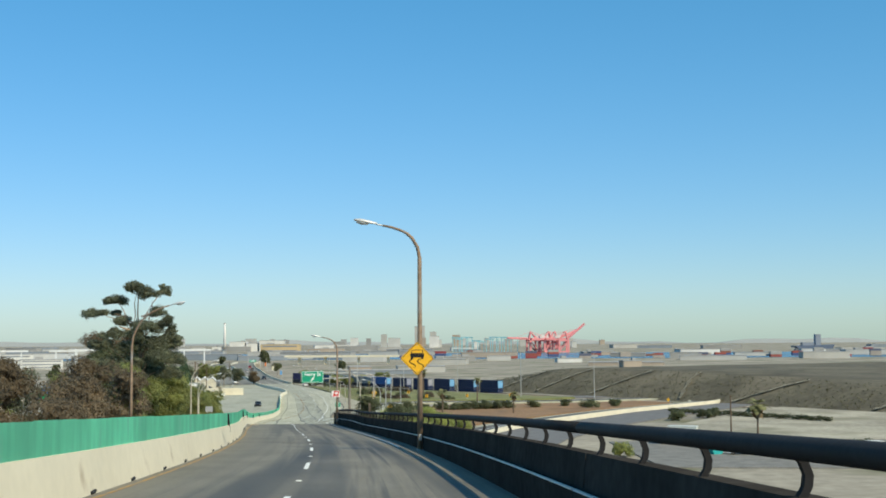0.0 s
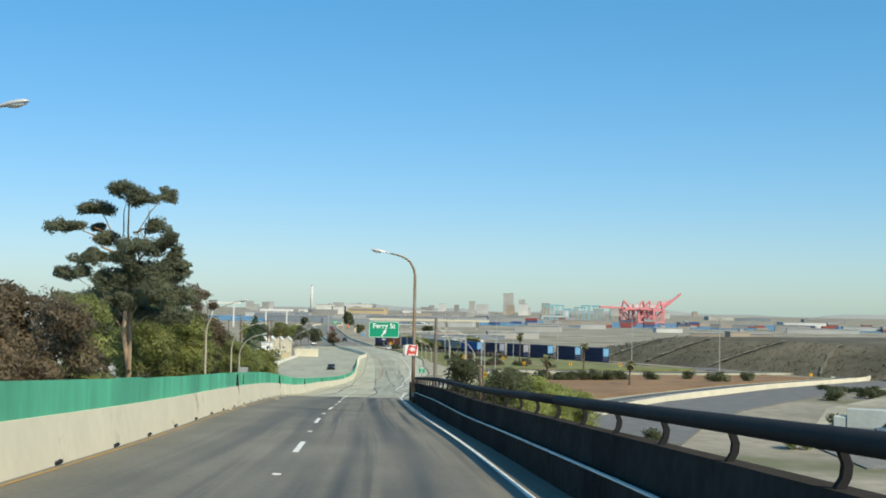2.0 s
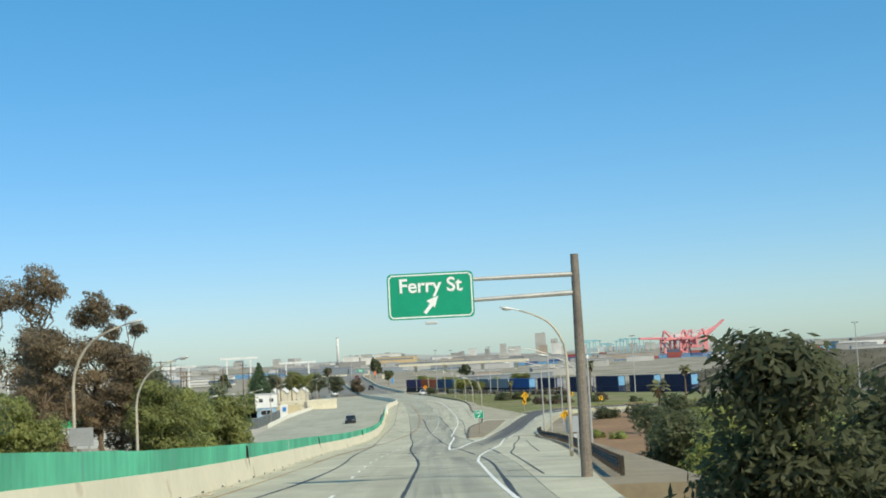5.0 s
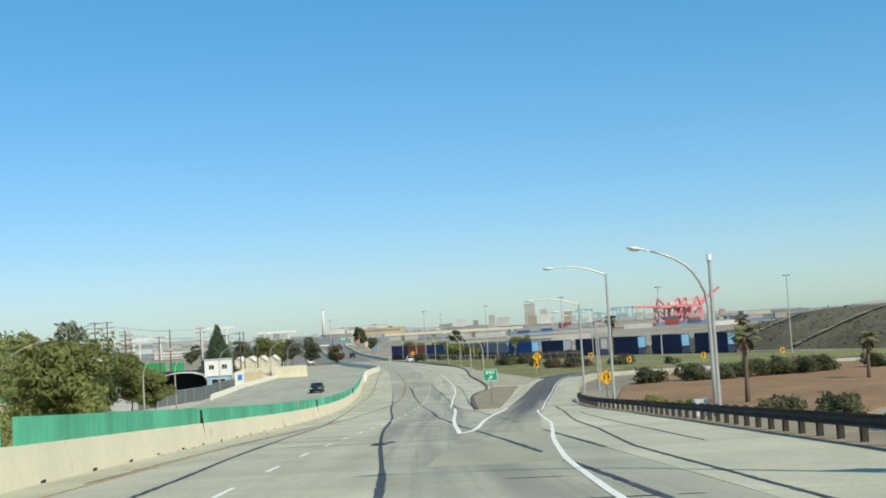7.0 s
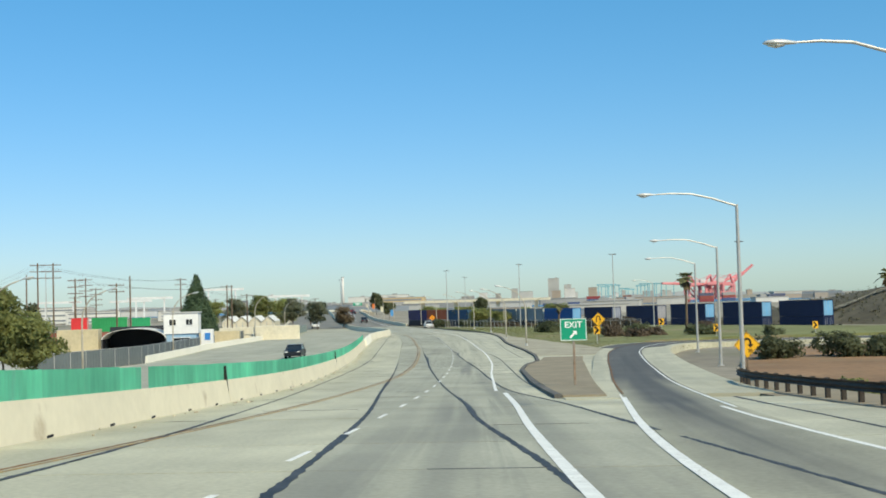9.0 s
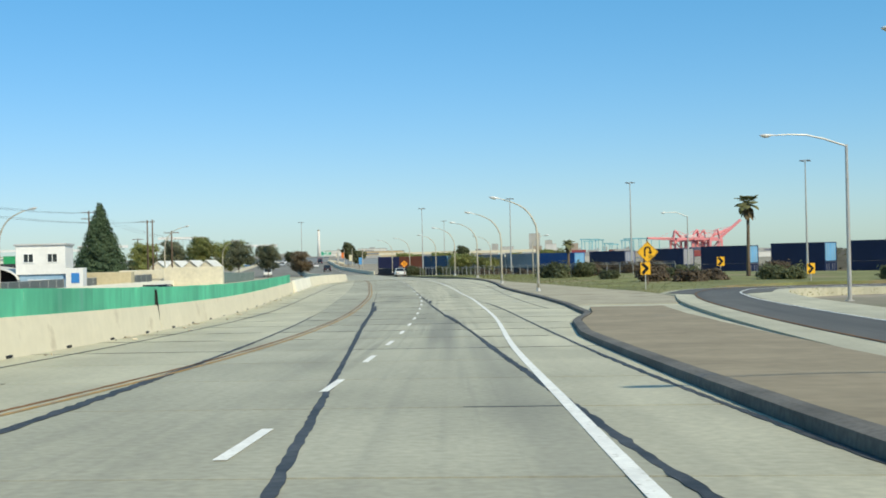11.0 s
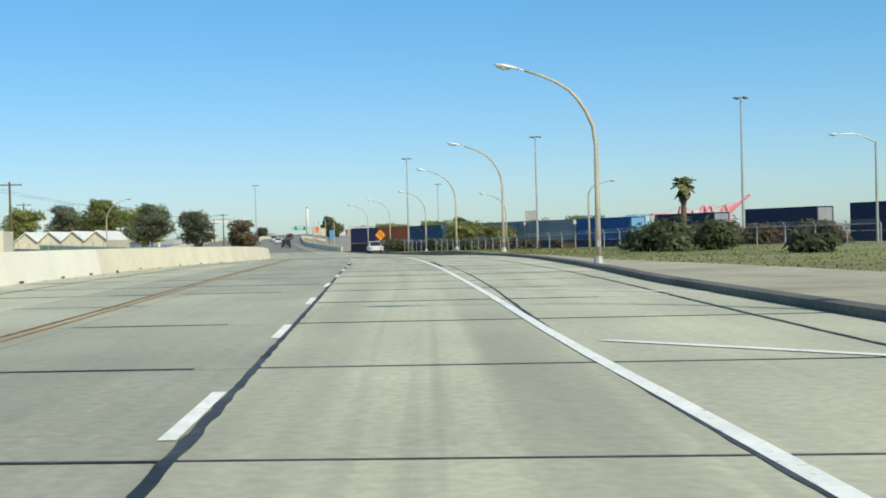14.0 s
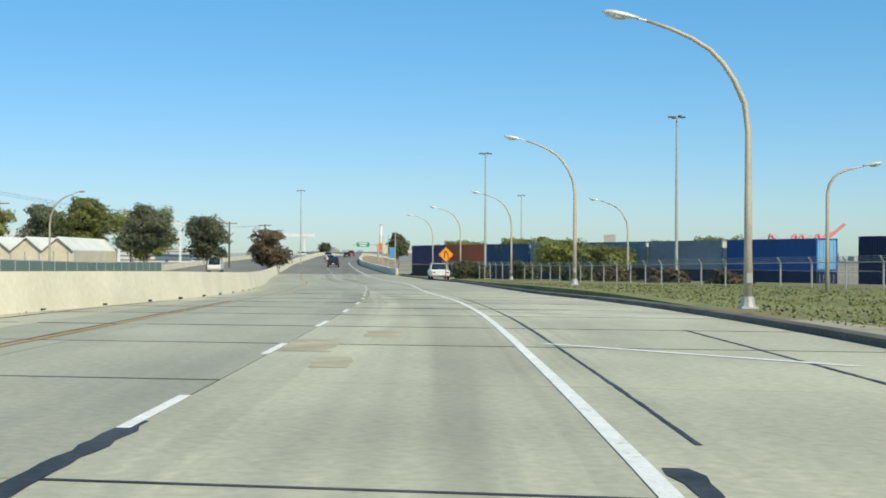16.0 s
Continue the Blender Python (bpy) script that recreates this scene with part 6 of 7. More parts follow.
for s0, run in ((20, 9), (-4, 10), (-34, 12), (-78, -10), (-100, 14), (-150, 12), (-190, -14)):
    bm = bmesh.new()
    rows_ = []
    for k in range(9):
        f, s = 0.06 + 0.9 * k / 8, s0 - run * k / 8
        p = TA + TD * s
        hgt = 8.7 * min(1, max(0.12, (75 - s) / 70)) * (1 if s > -60 else max(0.3, 1 - (-60 - s) / 320))
        d = float(np.interp(f, [0, 0.35, 0.75, 1], [9, 15, 23, 30]))
        w = 0.7 + 0.4 * math.sin(k * 2.1 + s0)
        rows_.append([bm.verts.new((p.x + TD.y * d + TD.x * e, p.y - TD.x * d + TD.y * e, GROUND_Z + dip(p.y) + 0.5 + hgt * f)) for e in (-w, w)])
    for u, v in zip(rows_, rows_[1:]):
        bm.faces.new((u[0], u[1], v[1], v[0]))
    bmesh.ops.solidify(bm, geom=bm.faces[:], thickness=0.5)
    part("gully", bm, M["sand"], drains_)
tagged(new("scrub", me), "dry brown scrub covering the earth slope", "scrub", kind="stuff")


# ---- fences ----
def chain_fence(pts, h, label, fabric, barbed=True, slats=False, z=2.55):
    t = tagged(new("chain_link_fence"), label, "fence")
    zb = z
    for (x0, y0), (x1, y1) in zip(pts, pts[1:]):
        L, z, fall = math.hypot(x1 - x0, y1 - y0), zb + dip(y0), dip(y1) - dip(y0)
        n = max(1, round(L / 3.0))
        for k in range(n + 1):
            x, y = x0 + (x1 - x0) * k / n, y0 + (y1 - y0) * k / n
            bm = bmesh.new()
            g0 = z + fall * k / n
            tube(bm, [(x, y, g0 - 0.2), (x, y, g0 + h)] + ([(x - 0.18, y - 0.12, g0 + h + 0.3)] if barbed else []), 0.05, 6)
            part("post", bm, M["lamp_galv"], t)
        bm = bmesh.new()
        tube(bm, [(x0, y0, z + h), (x1, y1, z + h + fall)], 0.03, 6)
        if barbed:
            for q in (0.1, 0.2, 0.3):
                tube(bm, [(x0 - 0.06 * q * 10, y0, z + h + q), (x1 - 0.06 * q * 10, y1, z + h + q + fall)], 0.008, 4)
        part("top_rail", bm, M["lamp_galv"], t)
        bm = bmesh.new()
        ux, uy = (x1 - x0) / L, (y1 - y0) / L
        if slats:
            k = int(L / 0.5)
            for j in range(k):
                a, b = j * L / k, (j + 0.93) * L / k
                box(bm, (x0 + ux * (a + b) / 2, y0 + uy * (a + b) / 2, z + h / 2 + fall * (a + b) / 2 / L), (b - a, 0.03, h - 0.08), math.degrees(math.atan2(uy, ux)))
        else:
            step = 0.24
            k = int(L / step)
            m = h / step
            for j in range(-int(m), k + 1):
                for sgn in (1, -1):
                    a0, a1 = j * step, j * step + h
                    z0, z1 = (z, z + h) if sgn > 0 else (z + h, z)
                    lo, hi = max(a0, 0), min(a1, L)
                    if hi - lo < 0.1:
                        continue
                    f0, f1 = (lo - a0) / h, (hi - a0) / h
                    p, q = Vector((x0 + ux * lo, y0 + uy * lo, z0 + (z1 - z0) * f0 + fall * lo / L)), Vector((x0 + ux * hi, y0 + uy * hi, z0 + (z1 - z0) * f1 + fall * hi / L))
                    up = Vector((0, 0, 0.006))
                    bm.faces.new([bm.verts.new(v) for v in (p - up, q - up, q + up, p + up)])
        tagged(part("fabric", bm, fabric, t), kind="stuff")
    return t


chain_fence([(-12, 436), (-27, 458), (-37, 480), (-45, 504), (-54, 530), (-64, 560)], 1.9, "wire mesh fence with barbed wire along the railway", M["chain"])
chain_fence([(-76.5, 338), (-73.2, 358), (-76, 384), (-77, 392)], 2.1, "grey slatted mesh fence round the roadside yard", paint("fence_slat", (0.13, 0.15, 0.15), 0.7), False, True)
chain_fence([(-78, 396), (-83, 440), (-95, 490)], 2.0, "grey slatted mesh fence round the roadside yard", paint("fence_slat", (0.13, 0.15, 0.15), 0.7), False, True)


# ---- the yard beyond the far carriageway ----
def house_box(bm, w, d, h, z=0.0):
    box(bm, (0, 0, z + h / 2), (w, d, h), 0, 0, 0.03)
    return bm


def window_unit(parent, x, y, z, w, h, glass=None):
    bm = bmesh.new()
    for dx, dz, sw, sh in ((0, h / 2, w + 0.1, 0.07), (0, -h / 2, w + 0.1, 0.07), (-w / 2, 0, 0.07, h), (w / 2, 0, 0.07, h), (0, 0, 0.05, h)):
        box(bm, (x + dx, y - 0.03, z + dz), (sw, 0.08, sh))
    f = part("window", bm, M["sign_white"], parent)
    bm = bmesh.new()
    box(bm, (x, y - 0.01, z), (w, 0.03, h))
    part("pane", bm, glass or M["glass"], f)


t = thing("site_office", "white two-storey site office with pale blue ground floor", "building", at=(-81.5, 398, 2.5), turn=12)
part("lower_wall", house_box(bmesh.new(), 4.4, 4.0, 2.6), paint("pale_blue_panel", (0.28, 0.42, 0.55), 0.6), t)
part("upper_wall", house_box(bmesh.new(), 5.0, 4.4, 3.0, 2.6), paint("white_panel", (0.74, 0.73, 0.70), 0.6, var=0.06), t)
bm = bmesh.new()
box(bm, (0, 0, 5.7), (5.3, 4.7, 0.2), 0, 0, 0.03)
part("roof", bm, paint("roof_grey", (0.45, 0.45, 0.44), 0.7), t)
window_unit(t, 1.2, -2.2, 4.3, 1.0, 0.9)
window_unit(t, -1.2, -2.2, 4.3, 1.0, 0.9)
window_unit(t, 0, -2.0, 1.5, 2.6, 1.1)
t = thing("white_kiosk", "white cabin with blue sign beside the site office", "building", at=(-76.5, 394, 2.5), turn=12)
part("wall", house_box(bmesh.new(), 1.7, 2.2, 3.2), paint("white_panel", (0.74, 0.73, 0.70)), t)
bm = bmesh.new()
box(bm, (0.1, -1.13, 2.2), (0.8, 0.05, 1.0))
part("sign_panel", bm, paint("blue_sign", (0.05, 0.22, 0.55)), t)
# arched canopy, made dark inside by near-black back and side sheets
t = thing("vehicle_canopy", "arched pale canopy with a dark open front", "canopy", at=(-88.5, 398, 2.5), turn=14)
bm = bmesh.new()
n = 12
ring = []
for y in (-4.5, 4.5):
    for r_ in (1.0, 0.97):
        ring.append([bm.verts.new((-4.6 * r_ * math.cos(math.pi * k / n), y, 2.1 + 1.5 * r_ * math.sin(math.pi * k / n))) for k in range(n + 1)])
o0, i0, o1, i1 = ring
for k in range(n):
    bm.faces.new((o0[k], o0[k + 1], o1[k + 1], o1[k]))
    bm.faces.new((i0[k], i1[k], i1[k + 1], i0[k + 1]))
    bm.faces.new((o0[k], i0[k], i0[k + 1], o0[k + 1]))
    bm.faces.new((o1[k], o1[k + 1], i1[k + 1], i1[k]))
bmesh.ops.recalc_face_normals(bm, faces=bm.faces[:])
part("roof", bm, paint("canopy_cloth", (0.62, 0.60, 0.55), 0.7), t)
bm = bmesh.new()
box(bm, (0, 4.4, 1.9), (9.0, 0.08, 3.8))
part("back_sheet", bm, paint("near_black_sheet", (0.03, 0.033, 0.04), 0.8), t)
for sx in (-4.55, 4.55):
    bm = bmesh.new()
    box(bm, (sx, 0, 1.05), (0.08, 9.0, 2.1))
    part("side_sheet", bm, paint("near_black_sheet", (0.03, 0.033, 0.04), 0.8), t)
for sx in (-4.55, 4.55):
    for sy in (-4.4, 0, 4.4):
        part("post", tube(bmesh.new(), [(sx, sy, -0.1), (sx, sy, 2.2)], 0.07, 6), M["lamp_galv"], t)
for x, y, w, h, c, nm in ((-97, 397, 6.0, 3.6, (0.55, 0.47, 0.30), "tan"), (-79, 408, 6.5, 2.6, (0.55, 0.48, 0.33), "tan"), (-74.5, 428, 7.5, 2.9, (0.66, 0.60, 0.45), "cream"), (-84, 436, 6.0, 2.6, (0.62, 0.57, 0.45), "cream")):
    t = thing("storage_box", f"{nm} ribbed metal storage box in the yard", "storage box", "yard boxes", at=(x, y, 2.5), turn=12)
    part("body", house_box(bmesh.new(), w, 3.0, h), paint(nm + "_metal", c, 0.6), t)
    for k in range(int(w / 0.5)):
        bm = bmesh.new()
        box(bm, (-w / 2 + 0.25 + 0.5 * k, -1.52, h / 2), (0.1, 0.06, h - 0.2))
        part("rib", bm, paint(nm + "_metal", c, 0.6), t)
for k, (x, y, z, L, c, nm) in enumerate(((-118, 418, 2.5, 12.2, (0.03, 0.27, 0.09), "green"), (-106, 432, 5.0, 6.1, (0.03, 0.27, 0.09), "green"), (-112, 430, 2.5, 12.2, (0.25, 0.09, 0.06), "red"), (-107, 421, 5.1, 2.6, (0.6, 0.04, 0.04), "bright red"),
                                        (-101, 434, 4.8, 3.2, (0.03, 0.3, 0.12), "green"), (-130, 400, 2.5, 12.2, (0.03, 0.25, 0.1), "green"), (-136, 412, 2.5, 12.2, (0.3, 0.1, 0.06), "rust-red"), (-128, 405, 5.1, 12.2, (0.04, 0.2, 0.4), "blue"))):
    container((x, y, z), 14 + k, L, 2.59, c, f"{nm} shipping container in the yard", None, None, "yard containers")
# shed with a zigzag roof
t = thing("zigzag_shed", "long cream shed with a white zigzag gable front", "building", at=(-104.5, 520, 2.5), turn=10)
bm = bmesh.new()
pts = [(-6.6, 0), (6.6, 0)]
for k in range(3, -1, -1):
    x = -6.6 + 3.3 * k
    pts += [(x + 3.3, 3.2), (x + 1.65, 4.6)]
pts += [(-6.6, 3.2)]
prism(bm, pts, -1, 18)
part("wall", bm, paint("cream_wall", (0.62, 0.56, 0.42), 0.8), t)
for k in range(4):
    x = -6.6 + 3.3 * k
    for a, b in (((x, 3.2), (x + 1.65, 4.6)), ((x + 1.65, 4.6), (x + 3.3, 3.2))):
        bm = bmesh.new()
        prism(bm, [(a[0], a[1] + 0.02), (b[0], b[1] + 0.02), (b[0], b[1] + 0.16), (a[0], a[1] + 0.16)], -1.3, 18.2)
        part("roof", bm, paint("white_roof", (0.72, 0.71, 0.66), 0.6), t)
for k in range(9):
    bm = bmesh.new()
    box(bm, (-6 + 1.5 * k, -1.04, 1.6), (0.1, 0.06, 3.2))
    part("post", bm, paint("grey_post", (0.35, 0.36, 0.38)), t)
chain_fence([(-80, 455), (-87, 500), (-92, 530)], 2.0, "green-grey slatted fence before the zigzag shed", paint("fence_green", (0.13, 0.19, 0.17), 0.7), False, True)


def utility_pole(x, y, top, arms=2, base=2.4):
    t = thing("utility_pole", "wooden utility pole with crossarms and insulators", "utility pole", "utility poles", at=(x, y, base), turn=18)
    h = top - base
    part("pole", tube(bmesh.new(), [(0, 0, -0.2), (0, 0, h)], [0.17, 0.11], 8), M["wood"], t)
    for k in range(arms):
        bm = bmesh.new()
        box(bm, (0, 0.13, h - 0.35 - 1.1 * k), (2.6, 0.1, 0.13))
        a = part("crossarm", bm, M["wood"], t)
        bm = bmesh.new()
        for sx in (-1.15, -0.6, 0.6, 1.15):
            tube(bm, [(sx, 0.13, h - 0.3 - 1.1 * k), (sx, 0.13, h - 0.1 - 1.1 * k)], [0.05, 0.035], 6)
        part("insulator", bm, paint("grey_ceramic", (0.3, 0.3, 0.3), 0.3), a)
    return t


for x, y, top, arms in ((-115.9, 420, 15.2, 0), (-113.9, 420, 17.2, 3), (-111.6, 421, 17.2, 3), (-107.3, 420, 14.4, 3), (-100.1, 420, 13.4, 2), (-98.1, 421, 14.6, 0), (-108.8, 480, 15.9, 2), (-99, 482, 14.1, 1), (-97.4, 480, 14.0, 0), (-94, 480, 12, 1),
                        (-121, 590, 13, 3), (-113, 640, 12, 2), (-104, 590, 11, 1), (-150, 520, 13.5, 2), (-160, 470, 13, 2), (-128, 560, 13, 4), (-132, 700, 12, 2), (-124, 470, 14, 4), (-120, 455, 15.5, 4), (49.1, 205.2, 12.5, 0), (-140, 610, 12.5, 3)):
    utility_pole(x, y, top, arms)
# sagging wires between the paired poles
wires = tagged(new("overhead_wires"), "thin dark wires sagging between utility poles", "wires")
for (a, b) in (((-113.9, 420, 16.8), (-108.8, 480, 15.5)), ((-108.8, 480, 15.5), (-121, 590, 12.6)), ((-107.3, 420, 14.0), (-99, 482, 13.8)), ((-113.9, 420, 16.8), (-160, 470, 12.6)), ((-121, 590, 12.6), (-113, 640, 11.7))):
    for s in (-1.1, -0.5, 0.6, 1.1):
        pts = [(a[0] + (b[0] - a[0]) * k / 10 + s, a[1] + (b[1] - a[1]) * k / 10, a[2] + (b[2] - a[2]) * k / 10 + dip(a[1] + (b[1] - a[1]) * k / 10) - 1.2 * (1 - (k / 5 - 1) ** 2)) for k in range(11)]
        part("wire", tube(bmesh.new(), pts, 0.009, 4), M["gap_dark"], wires)


# ---- vehicles ----
def car(at_, turn, colour, label, kind="sedan", group="cars"):
    t = thing("car" if kind != "truck" else "truck", label, "car" if kind not in ("truck", "van") else kind, group, at=at_, turn=turn)
    body = paint("car_%02x%02x%02x" % tuple(int(v * 255) for v in colour), colour, 0.3, 0.1, spec=0.6, var=0.04)
    prof = {"sedan": ([(-2.25, .32), (-2.3, .62), (-2.1, .86), (-1.35, .93), (1.0, .97), (1.9, .88), (2.28, .72), (2.3, .36), (2.1, .26), (-2.1, .26)], [(-1.55, .9), (-0.95, 1.38), (0.45, 1.42), (1.15, .95)], 1.78),
            "suv": ([(-2.3, .4), (-2.35, .75), (-2.2, 1.02), (-1.2, 1.08), (1.4, 1.1), (2.3, 1.0), (2.38, .8), (2.38, .45), (2.1, .32), (-2.1, .32)], [(-2.2, 1.02), (-1.95, 1.68), (0.6, 1.74), (1.35, 1.08)], 1.9),
            "pickup": ([(-2.7, .45), (-2.7, 1.0), (-0.7, 1.0), (-0.6, 1.1), (1.4, 1.1), (2.5, 1.0), (2.6, .8), (2.6, .45), (2.3, .36), (-2.4, .36)], [(-0.6, 1.05), (-0.5, 1.7), (0.75, 1.74), (1.5, 1.08)], 1.92),
            "van": ([(-2.5, .4), (-2.55, 1.1), (-2.5, 1.15), (1.6, 1.15), (2.4, 1.0), (2.5, .8), (2.5, .45), (2.2, .34), (-2.3, .34)], [(-2.5, 1.1), (-2.45, 2.1), (0.9, 2.12), (1.9, 1.1)], 1.95)}[kind if kind != "truck" else "van"]
    lower, cabin, w = prof
    def shell(outline, wid, taper):
        bm = bmesh.new()
        a = [bm.verts.new((-wid / 2 * (1 if z < 1.05 else taper), x, z)) for x, z in outline]
        b = [bm.verts.new((wid / 2 * (1 if z < 1.05 else taper), x, z)) for x, z in outline]
        k = len(outline)
        for i in range(k):
            bm.faces.new((a[i], a[(i + 1) % k], b[(i + 1) % k], b[i]))
        bm.faces.new(a[::-1])
        bm.faces.new(b)
        bmesh.ops.recalc_face_normals(bm, faces=bm.faces[:])
        bmesh.ops.bevel(bm, geom=bm.edges[:], offset=0.05, segments=2, affect='EDGES')
        return bm
    part("body", shell(lower, w, 0.98), body, t)
    part("glasshouse", shell([(x * 0.985, z - 0.04) for x, z in cabin], w * 0.93, 0.84), M["glass"], t)
    top = max(z for _, z in cabin)
    x0, x1 = cabin[1][0] + 0.05, cabin[2][0] - 0.05
    bm = bmesh.new()
    box(bm, (0, (x0 + x1) / 2, top - 0.02), (w * 0.80, x1 - x0 + 0.1, 0.06), 0, 0, 0.02)
    part("roof", bm, body, t)
    for (xa, za), (xb, zb) in ((cabin[0], cabin[1]), (cabin[2], cabin[3])):
        for s in (-1, 1):
            part("pillar", tube(bmesh.new(), [(s * w * 0.455, xa, za), (s * w * 0.40, xb, zb)] if za < zb else [(s * w * 0.40, xa, za), (s * w * 0.455, xb, zb)], 0.045, 6), body, t)
    fx = min(lower, key=lambda q: q[0])[0] * 0.6, max(lower, key=lambda q: q[0])[0] * 0.6
    for y in fx:
        for s in (-1, 1):
            bm = bmesh.new()
            tube(bm, [(s * (w / 2 - 0.2), y, 0.33), (s * (w / 2 + 0.01), y, 0.33)], 0.33, 16)
            wl = part("wheel", bm, M["tyre"], t)
            bm = bmesh.new()
            tube(bm, [(s * (w / 2 + 0.005), y, 0.33), (s * (w / 2 + 0.02), y, 0.33)], 0.19, 12)
            part("rim", bm, M["chrome"], wl)
    ends = min(q[0] for q in lower), max(q[0] for q in lower)
    for s in (-1, 1):
        bm = bmesh.new()
        box(bm, (s * w * 0.38, ends[0] + 0.02, 0.78), (0.3, 0.06, 0.14), 0, 0, 0.015)
        part("tail_light", bm, M["red_light"], t)
        bm = bmesh.new()
        box(bm, (s * w * 0.36, ends[1] - 0.03, 0.72), (0.34, 0.08, 0.13), 0, 0, 0.015)
        part("headlight", bm, M["lens"], t)
    bm = bmesh.new()
    box(bm, (0, ends[0] - 0.005, 0.6), (0.34, 0.02, 0.16))
    part("number_plate", bm, M["sign_white"], t)
    return t


def on_road(y, off, turn, colour, label, kind):
    tilt = math.degrees(math.atan((road_z(y + 2) - road_z(y - 2)) / 4))
    c = car((0, 0, 0), 0, colour, label, kind, "traffic")
    head = math.degrees(math.atan(-(road_x(y + 2) - road_x(y - 2)) / 4))
    c.matrix_basis = Matrix.Translation(at(y, off)) @ pose(0, 0, 0, 0, 0, head + turn) @ pose(0, 0, 0, tilt if not turn else -tilt, 0, 0)


BLACK, SILVER, WHITEC, REDC, DBLUE = (0.012, 0.012, 0.014), (0.4, 0.41, 0.42), (0.7, 0.7, 0.68), (0.3, 0.02, 0.02), (0.02, 0.03, 0.08)
on_road(600, -0.6, 0, BLACK, "black pickup driving along the concrete lane", "pickup")
on_road(690, -3.8, 0, SILVER, "silver estate car beside the median barrier", "suv")
on_road(655, -2.2, 0, WHITEC, "white saloon car near the banner poles", "sedan")
on_road(720, 0.6, 0, BLACK, "dark car climbing towards the far crest", "sedan")
on_road(760, 1.5, 0, REDC, "dark red car near the far crest", "suv")
on_road(350, -18.2, 180, BLACK, "black saloon car on the far carriageway", "sedan")
on_road(560, -17.5, 180, WHITEC, "white van on the far carriageway", "van")
on_road(700, -17.0, 180, WHITEC, "white car on the far carriageway", "sedan")
on_road(690, -13.6, 180, SILVER, "silver car on the far carriageway", "sedan")
on_road(755, -17.5, 180, WHITEC, "white car on the far carriageway", "suv")
on_road(745, -13.0, 180, WHITEC, "white car on the far carriageway", "sedan")
car((-60, 528, 2.86), 14, WHITEC, "white pickup beside the kerb lamps", "pickup", "traffic")
for x, y, tn, c, nm, kd in ((50.8, 205.5, 80, WHITEC, "white", "sedan"), (54.2, 206, 84, SILVER, "silver", "sedan"), (57.4, 206, 82, DBLUE, "dark blue", "suv"), (60.3, 206, 85, BLACK, "black", "suv"), (47.5, 222, 20, WHITEC, "white", "pickup"),
                            (69, 189, 100, BLACK, "black", "pickup"), (64, 219, 12, SILVER, "silver", "suv"), (74, 212, 60, WHITEC, "white", "sedan")):
    car((x, y, 2.61), tn, c, f"{nm} parked car on the worn asphalt lot", kd, "parked cars")
for x, y, tn, c, nm in ((43.8, 226, 70, (0.5, 0.52, 0.48), "grey"), (65.5, 190.5, 95, (0.66, 0.65, 0.6), "white")):
    t = thing("box_truck", f"{nm} box truck parked on the asphalt lot", "truck", "parked trucks", at=(x, y, 2.6), turn=tn)
    bm = bmesh.new()
    box(bm, (0, -1.2, 2.1), (2.4, 5.4, 2.6), 0, 0, 0.04)
    part("cargo_box", bm, paint("box_" + nm, c, 0.5), t)
    bm = bmesh.new()
    box(bm, (0, 2.5, 1.35), (2.2, 1.8, 1.9), 0, 0, 0.15)
    cab = part("cab", bm, paint("box_" + nm, c, 0.5), t)
    bm = bmesh.new()
    box(bm, (0, 3.38, 1.75), (1.9, 0.06, 0.8), 0, 0, 0.02)
    part("windscreen", bm, M["glass"], cab)
    for y_ in (-2.6, 2.4):
        for s in (-1, 1):
            part("wheel", tube(bmesh.new(), [(s * 0.85, y_, 0.45), (s * 1.15, y_, 0.45)], 0.45, 14), M["tyre"], t)
t = thing("skip_frame", "small teal steel skip on the asphalt lot", "skip", at=(46.5, 206.5, 2.6), turn=30)
bm = bmesh.new()
prism(bm, [(-0.9, 0), (0.9, 0), (1.5, 1.2), (-1.5, 1.2)], -0.9, 0.9)
part("body", bm, paint("teal_steel", (0.03, 0.33, 0.33), 0.5), t)


